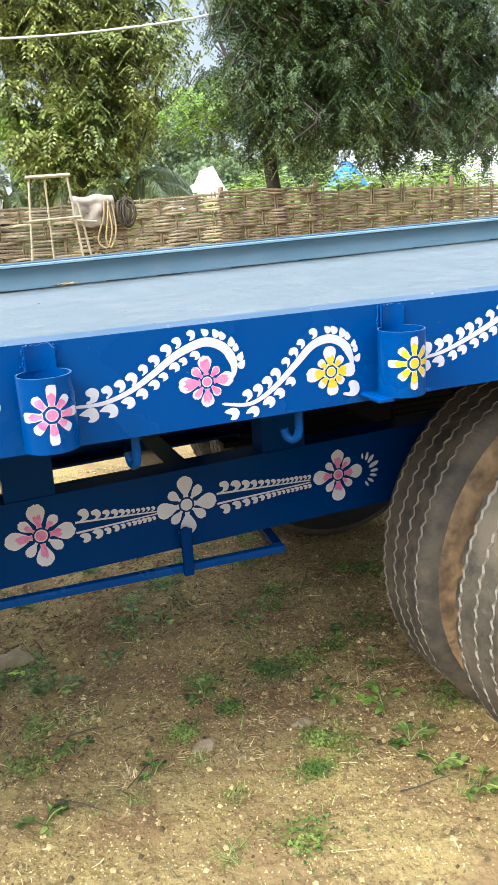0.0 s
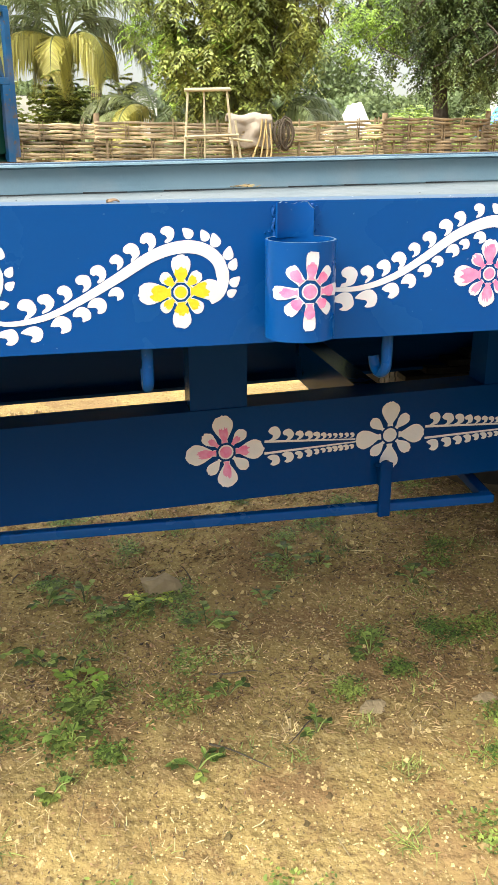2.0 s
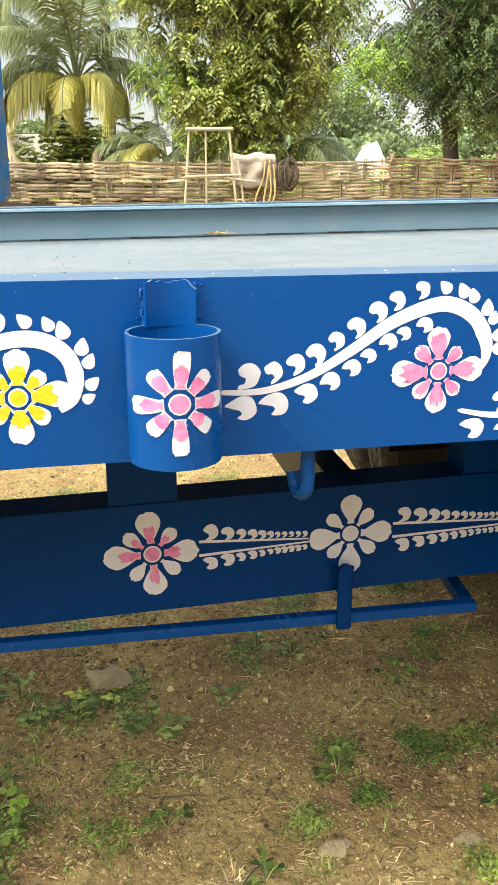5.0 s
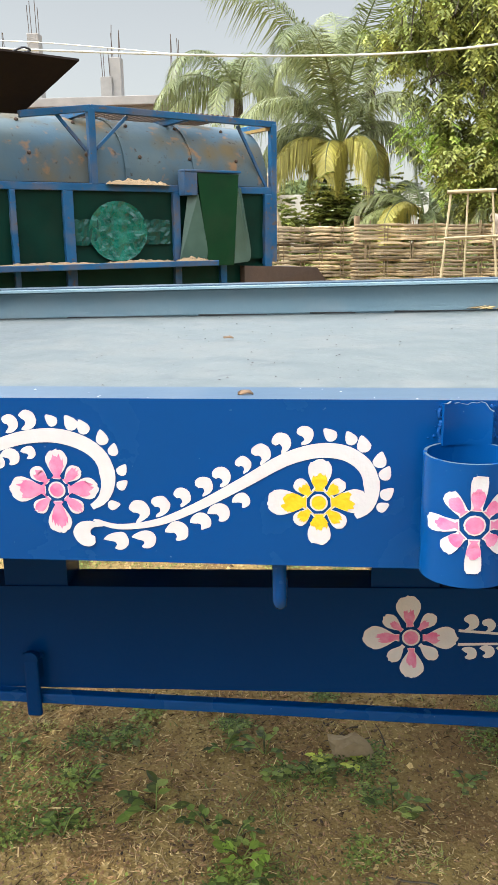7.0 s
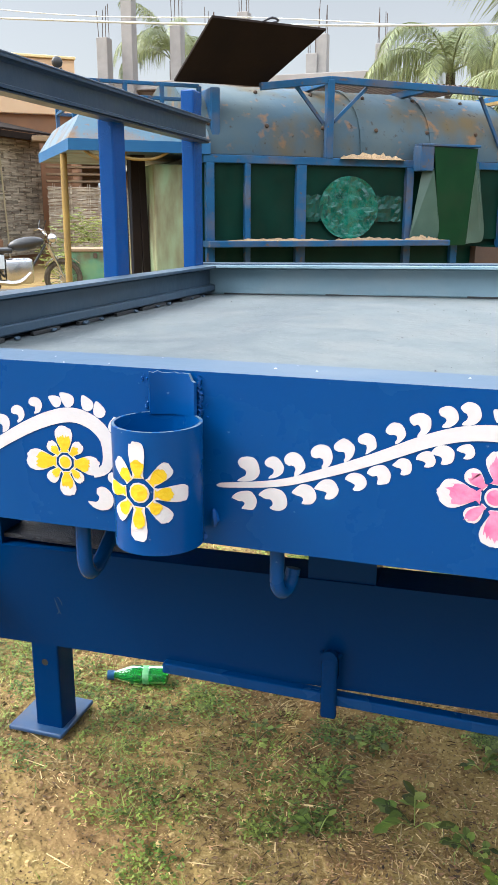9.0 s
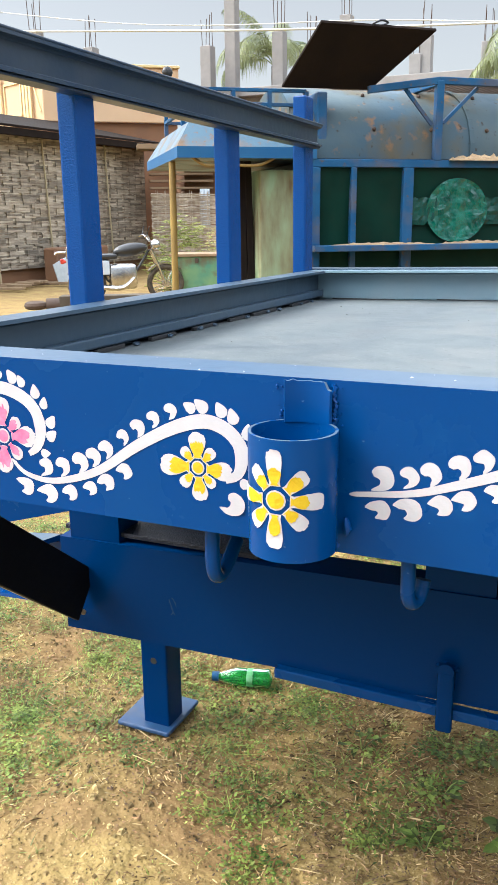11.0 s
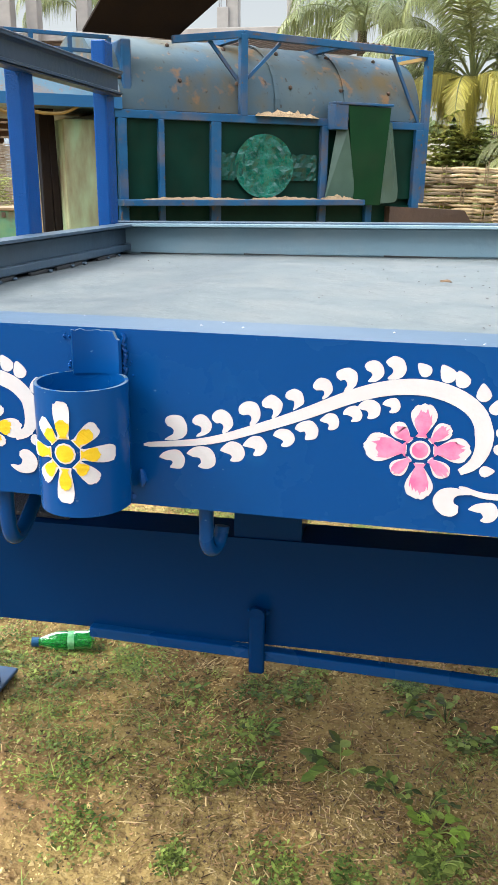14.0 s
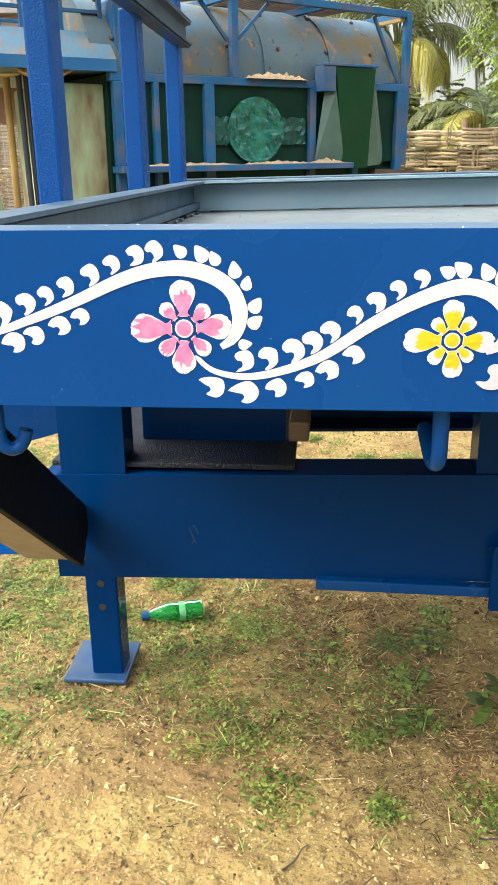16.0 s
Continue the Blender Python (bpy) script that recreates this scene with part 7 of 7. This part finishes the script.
# peach house with an unfinished roof: columns and bars
peach = thing("peach_house", "peach plastered house with yellow trim and parapet", "building")
CORNER, EAST, WEST = Vector((-15.3, 19.2, 0)), Vector((-12.4, 21.65, 0)), Vector((-20.4, 21.3, 0))
for a, b in ((CORNER, EAST), (WEST, CORNER)):
    way, side, up = frame_along(b - a)
    n = (a + b) / 2
    m = Matrix((way, -side, up)).transposed().to_4x4()
    m.translation = a
    L = (b - a).length
    part("wall", box(bmesh.new(), (0.05, 0.12, 0), (L - 0.05, 0.4, 3.98), 0.02, 0, m), BROWN_WALL, peach)
    part("parapet", box(bmesh.new(), (0, 0, 3.98), (L, 0.15, 5.42), 0.02, 0, m), PLASTER, peach, "peach parapet wall")
    part("coping", box(bmesh.new(), (-0.03, -0.06, 5.425), (L + 0.03, 0.21, 5.50), 0.015, 0, m), PLASTER_YELLOW, peach)
    if b == CORNER:
        for x, w, h in ((L - 0.95, 0.12, 5.72), (L - 0.78, 0.12, 5.80), (L - 0.61, 0.12, 5.86), (L - 2.35, 0.16, 5.6), (L - 3.4, 0.14, 5.7)):
            part("pilaster", box(bmesh.new(), (x, -0.10, 3.9), (x + w, -0.065, h), 0.015, 0, m), PLASTER_YELLOW, peach)
        for x0, x1, z0, z1 in ((L - 2.1, L - 1.15, 4.25, 5.1), (L - 0.36, L - 0.16, 4.9, 5.3), (L - 4.6, L - 2.6, 4.25, 5.1)):
            bm = bmesh.new()
            for p, q in (((x0, z0), (x1, z0)), ((x1, z0), (x1, z1)), ((x1, z1), (x0, z1)), ((x0, z1), (x0, z0))):
                bar(bm, (p[0], -0.012, p[1]), (q[0], -0.012, q[1]), 0.05, 0.05)
            bmesh.ops.transform(bm, matrix=m, verts=bm.verts)
            part("relief_frame", bm, PLASTER_YELLOW, peach)
        bm = bmesh.new()
        bar(bm, (L - 0.46, -0.012, 5.0), (L - 0.12, -0.012, 4.25), 0.05, 0.05)
        bmesh.ops.transform(bm, matrix=m, verts=bm.verts)
        part("relief_frame", bm, PLASTER_YELLOW, peach)


def column(x, y, z0, z1, w, seed):
    rg = random.Random(seed)
    ob = thing("concrete_column", "bare concrete column with projecting steel bars", "column", (x, y, 0), "unfinished columns")
    bm = bmesh.new()
    box(bm, (-w / 2, -w / 2, 0), (w / 2, w / 2, z1), 0.02)
    part("shaft", bm, CONCRETE, ob)
    for k in range(4):
        bm = bmesh.new()
        bx, by = (-1 if k % 2 else 1) * w * 0.32, (-1 if k < 2 else 1) * w * 0.32
        tube(bm, [(bx, by, z1 - 0.05), (bx + rg.uniform(-0.05, 0.05), by, z1 + rg.uniform(0.7, 1.0))], 0.011, 5)
        part("steel_bar", bm, RUST, ob)


for i, (x, y, z) in enumerate(((-18.17, 20.76, 6.95), (-17.19, 21.54, 6.85), (-15.87, 22.48, 6.4), (-12.1, 24.6, 8.6), (-12.75, 24.2, 6.45), (-10.76, 25.19, 6.85), (-8.83, 25.89, 7.25), (-9.75, 25.4, 6.4), (-6.47, 26.39, 6.6), (-6.75, 26.32, 6.05), (-4.7, 26.76, 6.3))):
    column(x, y, 0, z, 0.36, 70 + i)
bm = bmesh.new()
box(bm, (-13.0, 24.6, 5.0), (-4.4, 28.5, 5.25), 0.02)
box(bm, (-12.8, 24.9, 0), (-4.6, 28.2, 5.0), 0.02)
solo("unfinished_house", bm, CONCRETE, "unfinished grey concrete house shell", "building")

# houses seen under the palms and at the far right
white = house("white_house", "low whitewashed house behind the palms", (-1.6, 0, 0), (2.6, 3, 2.15), WHITEWASH, 0, (-0.3, 18.5, 0))
bm = bmesh.new()
vs = [bm.verts.new(p) for p in ((-2.0, -0.7, 2.0), (-0.7, -0.7, 2.0), (-0.7, 1.5, 2.6), (-2.0, 1.5, 2.6))]
vs += [bm.verts.new(v.co + Vector((0, 0, 0.12))) for v in vs]
bmesh.ops.convex_hull(bm, input=vs)
part("thatch", bm, STRAW, white)
bm = bmesh.new()
box(bm, (-1.5, -0.03, 0.9), (-0.85, 0.01, 1.75), 0.005)
part("door", bm, TARP_BLUE, white)
right = house("far_house", "white far house with a red roof edge", (0, 0, 0), (5.5, 4, 2.75), WHITEWASH, -20, (13.6, 20.6, 0))
bm = bmesh.new()
box(bm, (-0.2, -0.25, 2.75), (5.7, 4.2, 2.95), 0.02)
part("roof_edge", bm, RED_ROOF, right)
bm = bmesh.new()
box(bm, (0.8, -0.03, 1.0), (1.6, 0.01, 2.0), 0.01)
part("window", bm, BLACK, right)
house("far_house", "white wall of a far shed among trees", (0, 0, 0), (1.3, 1, 2.45), WHITEWASH, -20, (11.6, 20.9, 0))


def drape(name, x, y, r, h, seed, mat, label, category):
    bm = bmesh.new()
    n = 40
    rings = []
    for f in [i / 14 for i in range(15)]:
        ring = []
        for k in range(n):
            a = 2 * math.pi * k / n
            fold = 1 + 0.13 * math.sin(a * 5 + seed) * f + 0.06 * noise.noise((math.cos(a) * 3, math.sin(a) * 3, f * 4 + seed))
            ring.append(bm.verts.new((x + r * f * fold * math.cos(a), y + r * 0.7 * f * fold * math.sin(a), h * (1 - f ** 1.15) + 0.05 * noise.noise((a * 2, f * 6, seed)) * f)))
        rings.append(ring)
    for p, q in zip(rings[1:], rings[2:]):
        for k in range(n):
            bm.faces.new((p[k], p[(k + 1) % n], q[(k + 1) % n], q[k]))
    bm.faces.new(rings[1][::-1])
    bmesh.ops.recalc_face_normals(bm, faces=bm.faces)
    return solo(name, bm, mat, label, category, smooth="all")


bm = bmesh.new()
n, m = 26, 12
g = []
for j in range(m + 1):
    v = j / m
    row = []
    for i in range(n + 1):
        u = i / n
        ridge = 1.0 + 1.3 * min(1, u / 0.72) ** 0.8 - 0.9 * max(0, (u - 0.84) / 0.22) ** 1.2
        fold = 0.10 * noise.noise((u * 7, v * 2.5, 3)) + 0.05 * noise.noise((u * 19, v * 5, 1))
        row.append(bm.verts.new((6.9 + 2.0 * u + 0.1 * fold, 21.7 + 2.2 * v + fold, ridge * (1 - 0.98 * abs(2 * v - 1) ** 1.3) * (0.95 + fold) if j not in (0, m) else 0.0)))
    g.append(row)
for j in range(m):
    for i in range(n):
        bm.faces.new((g[j][i], g[j][i + 1], g[j + 1][i + 1], g[j + 1][i]))
ob = solo("plastic_cover", bm, WHITEWASH, "crumpled white plastic sheet over a heap", "heap", smooth="all")
ob.modifiers.new("thick", "SOLIDIFY").thickness = 0.02
drape("tarpaulin", 11.7, 20.6, 1.6, 2.25, 5, TARP_BLUE, "blue tarpaulin draped over a heap", "tarpaulin")

# green painted box with dry plants on it
crate = thing("feed_bin", "old feed bin with peeling green paint and a lid", "bin", (-7.15, 11.6, 0), rz=24)
part("body", box(bmesh.new(), (0, 0, 0), (0.85, 0.75, 0.72), 0.01), BIN_GREEN, crate)
bm = bmesh.new()
box(bm, (-0.03, -0.03, 0.724), (0.88, 0.78, 0.77), 0.008)
part("lid", bm, WOOD, crate)
part("body_side", box(bmesh.new(), (0.86, 0.05, 0.0), (1.55, 0.7, 0.68), 0.01), BIN_GREEN, crate)
bm = bmesh.new()
box(bm, (0.40, -0.025, 0.62), (0.46, -0.002, 0.70), 0.004)
part("latch", bm, RUST, crate)
bush("dry_plants", (-6.4, 12.9, 0.2), (0.7, 0.4, 1.1), 900, 700, STRAW, "dry flowering weeds behind the bin", 0.03)
bush("dark_bush", (-8.2, 13.8, 0.0), (0.9, 0.5, 1.2), 900, 701, LEAF, "dark shrub in the shaded yard", 0.05)

# motorcycle
bike = thing("motorcycle", "parked dark motorcycle with chrome exhaust and luggage rack", "motorcycle", (-8.15, 10.61, 0), rz=40)


def bike_wheel(x, r):
    bm = bmesh.new()
    n, m = 40, 8
    rings = [[bm.verts.new((x + (r - 0.045 + 0.045 * math.cos(b)) * math.cos(a), 0.045 * math.sin(b), r + (r - 0.045 + 0.045 * math.cos(b)) * math.sin(a))) for b in [2 * math.pi * j / m for j in range(m)]] for a in [2 * math.pi * i / n for i in range(n)]]
    for i in range(n):
        p, q = rings[i], rings[(i + 1) % n]
        for j in range(m):
            bm.faces.new((p[j], p[(j + 1) % m], q[(j + 1) % m], q[j]))
    bmesh.ops.recalc_face_normals(bm, faces=bm.faces)
    wh = part("wheel", bm, RUBBER, bike, "", True)
    bm = bmesh.new()
    for k in range(18):
        a = 2 * math.pi * k / 18
        tube(bm, [(x, 0.02 * (-1) ** k, r), (x + (r - 0.07) * math.cos(a), 0, r + (r - 0.07) * math.sin(a))], 0.004, 4)
    tube(bm, [(x, -0.05, r), (x, 0.05, r)], 0.06, 12)
    ring = [(x + (r - 0.075) * math.cos(2 * math.pi * k / 40), 0, r + (r - 0.075) * math.sin(2 * math.pi * k / 40)) for k in range(41)]
    tube(bm, ring, 0.014, 6, False)
    part("rim", bm, CHROME, wh)


bike_wheel(0.0, 0.31)
bike_wheel(1.28, 0.31)
for nm, pts, r, mt in (("fork", [(1.28, 0.07, 0.31), (1.05, 0.07, 0.86)], 0.022, CHROME), ("fork", [(1.28, -0.07, 0.31), (1.05, -0.07, 0.86)], 0.022, CHROME),
                       ("handlebar", [(0.92, -0.36, 1.06), (0.98, -0.2, 1.08), (1.04, 0, 0.98), (0.98, 0.2, 1.08), (0.92, 0.36, 1.06)], 0.014, CHROME),
                       ("exhaust", [(0.75, -0.13, 0.42), (0.55, -0.15, 0.27), (0.2, -0.16, 0.29), (-0.25, -0.16, 0.36)], 0.042, CHROME),
                       ("frame_tube", [(1.02, 0, 0.85), (0.75, 0, 0.45), (0.5, 0, 0.32), (0.3, 0, 0.42), (0.25, 0, 0.72), (0.95, 0, 0.82)], 0.02, BLACK),
                       ("rack", [(-0.48, -0.1, 0.80), (-0.42, -0.12, 0.84), (-0.05, -0.14, 0.82), (0.0, -0.13, 0.70)], 0.013, CHROME), ("rack", [(-0.48, 0.1, 0.80), (-0.42, 0.12, 0.84), (-0.05, 0.14, 0.82), (0.0, 0.13, 0.70)], 0.013, CHROME),
                       ("rack", [(-0.44, -0.12, 0.835), (-0.44, 0.12, 0.835)], 0.011, CHROME), ("rack", [(-0.34, -0.12, 0.84), (-0.34, 0.12, 0.84)], 0.011, CHROME), ("grab_rail", [(-0.30, -0.14, 0.74), (-0.30, -0.15, 0.90), (-0.22, -0.15, 0.92)], 0.011, CHROME),
                       ("mirror_stalk", [(0.96, 0.24, 1.07), (1.0, 0.30, 1.22)], 0.008, BLACK), ("mirror_stalk", [(0.96, -0.24, 1.07), (1.0, -0.30, 1.22)], 0.008, BLACK),
                       ("shock", [(0.02, -0.1, 0.36), (0.16, -0.1, 0.72)], 0.03, CHROME)):
    bm = bmesh.new()
    tube(bm, spline(pts, 14) if len(pts) > 2 else pts, r, 8)
    part(nm, bm, mt, bike, "", True)
bm = bmesh.new()
bmesh.ops.create_uvsphere(bm, u_segments=16, v_segments=10, radius=1, matrix=pose(0.72, 0, 0.86, 0, -8, 0) @ Matrix.Diagonal((0.29, 0.115, 0.105, 1)))
part("fuel_tank", bm, BLACK, bike, "", "all")
bm = bmesh.new()
box(bm, (-0.28, -0.13, 0.735), (0.22, 0.13, 0.835), 0.045)
box(bm, (0.16, -0.12, 0.715), (0.50, 0.12, 0.805), 0.04)
part("seat", bm, BLACK, bike, "black padded seat in two steps", True)
for y in (-0.125, 0.105):
    part("side_cover", box(bmesh.new(), (0.10, y, 0.48), (0.36, y + 0.02, 0.70), 0.008), CLOTH, bike, "pale grey side cover")
part("battery_box", box(bmesh.new(), (0.12, -0.10, 0.46), (0.36, 0.10, 0.71), 0.02), BLACK, bike)
for y in (-0.17, 0.17):
    part("indicator", box(bmesh.new(), (-0.37, y - 0.03, 0.68), (-0.32, y + 0.03, 0.72), 0.012), RED_LAMP, bike)
bm = bmesh.new()
box(bm, (0.36, -0.16, 0.24), (0.80, 0.16, 0.64), 0.06)
part("engine", bm, CHROME, bike, "", True)
for x, a0, a1 in ((0.0, 0.25, 2.6), (1.28, 0.7, 2.5)):
    bm = bmesh.new()
    for k in range(14):
        a, b = a0 + (a1 - a0) * k / 14, a0 + (a1 - a0) * (k + 1) / 14
        bar(bm, (x + 0.345 * math.cos(a), 0, 0.31 + 0.345 * math.sin(a)), (x + 0.345 * math.cos(b), 0, 0.31 + 0.345 * math.sin(b)), 0.11, 0.012)
    part("mudguard", bm, CHROME, bike)
bm = bmesh.new()
bmesh.ops.create_uvsphere(bm, u_segments=14, v_segments=8, radius=0.085, matrix=Matrix.Translation((1.13, 0, 0.93)))
part("headlight", bm, CHROME, bike, "", "all")
bm = bmesh.new()
box(bm, (-0.40, -0.05, 0.66), (-0.34, 0.05, 0.74), 0.015)
part("tail_light", bm, RED_LAMP, bike)

# scrap and beam lying in the yard
post = thing("iron_beam_with_eye", "rusty towing beam with an eye lying on the ground", "scrap iron", (-6.75, 8.0, 0.0), rz=28)
part("beam", box(bmesh.new(), (0, 0, 0.16), (1.5, 0.25, 0.40), 0.01), BARK, post)
bm = bmesh.new()
tube(bm, [(0, 0.12, 0.28), (-0.18, 0.12, 0.28)], 0.09, 14)
ring = [(-0.32 + 0.10 * math.cos(2 * math.pi * k / 20), 0.12 + 0.10 * math.sin(2 * math.pi * k / 20), 0.28) for k in range(21)]
tube(bm, ring, 0.05, 8, False)
part("eye", bm, RUST, post, "", True)
for k, x in enumerate((0.15, 1.2)):
    part("block", box(bmesh.new(), (x, 0.02, 0.0), (x + 0.15, 0.22, 0.158), 0.01), WOOD, post)
rg = random.Random(91)
for k in range(12):
    bm = bmesh.new()
    x, y = -11.9 + rg.uniform(-0.4, 0.7), 12.4 + rg.uniform(-0.3, 1.6)
    bar(bm, (x, y, 0.03 + 0.03 * (k % 3)), (x + rg.uniform(0.3, 0.7), y + rg.uniform(-0.4, 0.4), 0.05 + 0.03 * (k % 3)), 0.12, 0.05, 0.008)
    solo("scrap_wood", bm, WOOD, "broken brown timber lying on the ground", "timber", "scrap timber")
bm = bmesh.new()
bar(bm, (-11.35, 14.1, 0.05), (-11.2, 15.2, 0.45), 0.02, 0.8, 0.004)
solo("sheet_metal", bm, CLOTH, "bent grey metal sheet leaning by the hut", "metal sheet")
bm = bmesh.new()
box(bm, (-12.1, 14.6, 0), (-11.7, 16.6, 0.75), 0.05)
solo("mud_bank", bm, BROWN_WALL, "low brown mud bank along the hut", "wall")

# overhead cables
for i, (pts, r, label) in enumerate((([(-14, 6.2, 4.2), (-9, 7.0, 3.55), (-5, 7.6, 3.25), (-2.5, 7.85, 3.10), (-0.3, 8.1, 3.03), (1.3, 7.9, 3.0), (2.8, 7.5, 3.08), (3.8, 7.1, 3.24), (8, 5.6, 4.1)], 0.011, "pale overhead cable"),
                                     ([(-14, 9.5, 5.2), (-7, 9.6, 3.9), (-3, 9.0, 3.42), (-1.2, 8.4, 3.12), (-0.25, 8.1, 3.032)], 0.006, "thin overhead wire"))):
    bm = bmesh.new()
    tube(bm, spline(pts, 60), r, 6)
    solo("cable", bm, CABLE, label + " strung across the yard", "cable", "overhead cables", smooth="all")
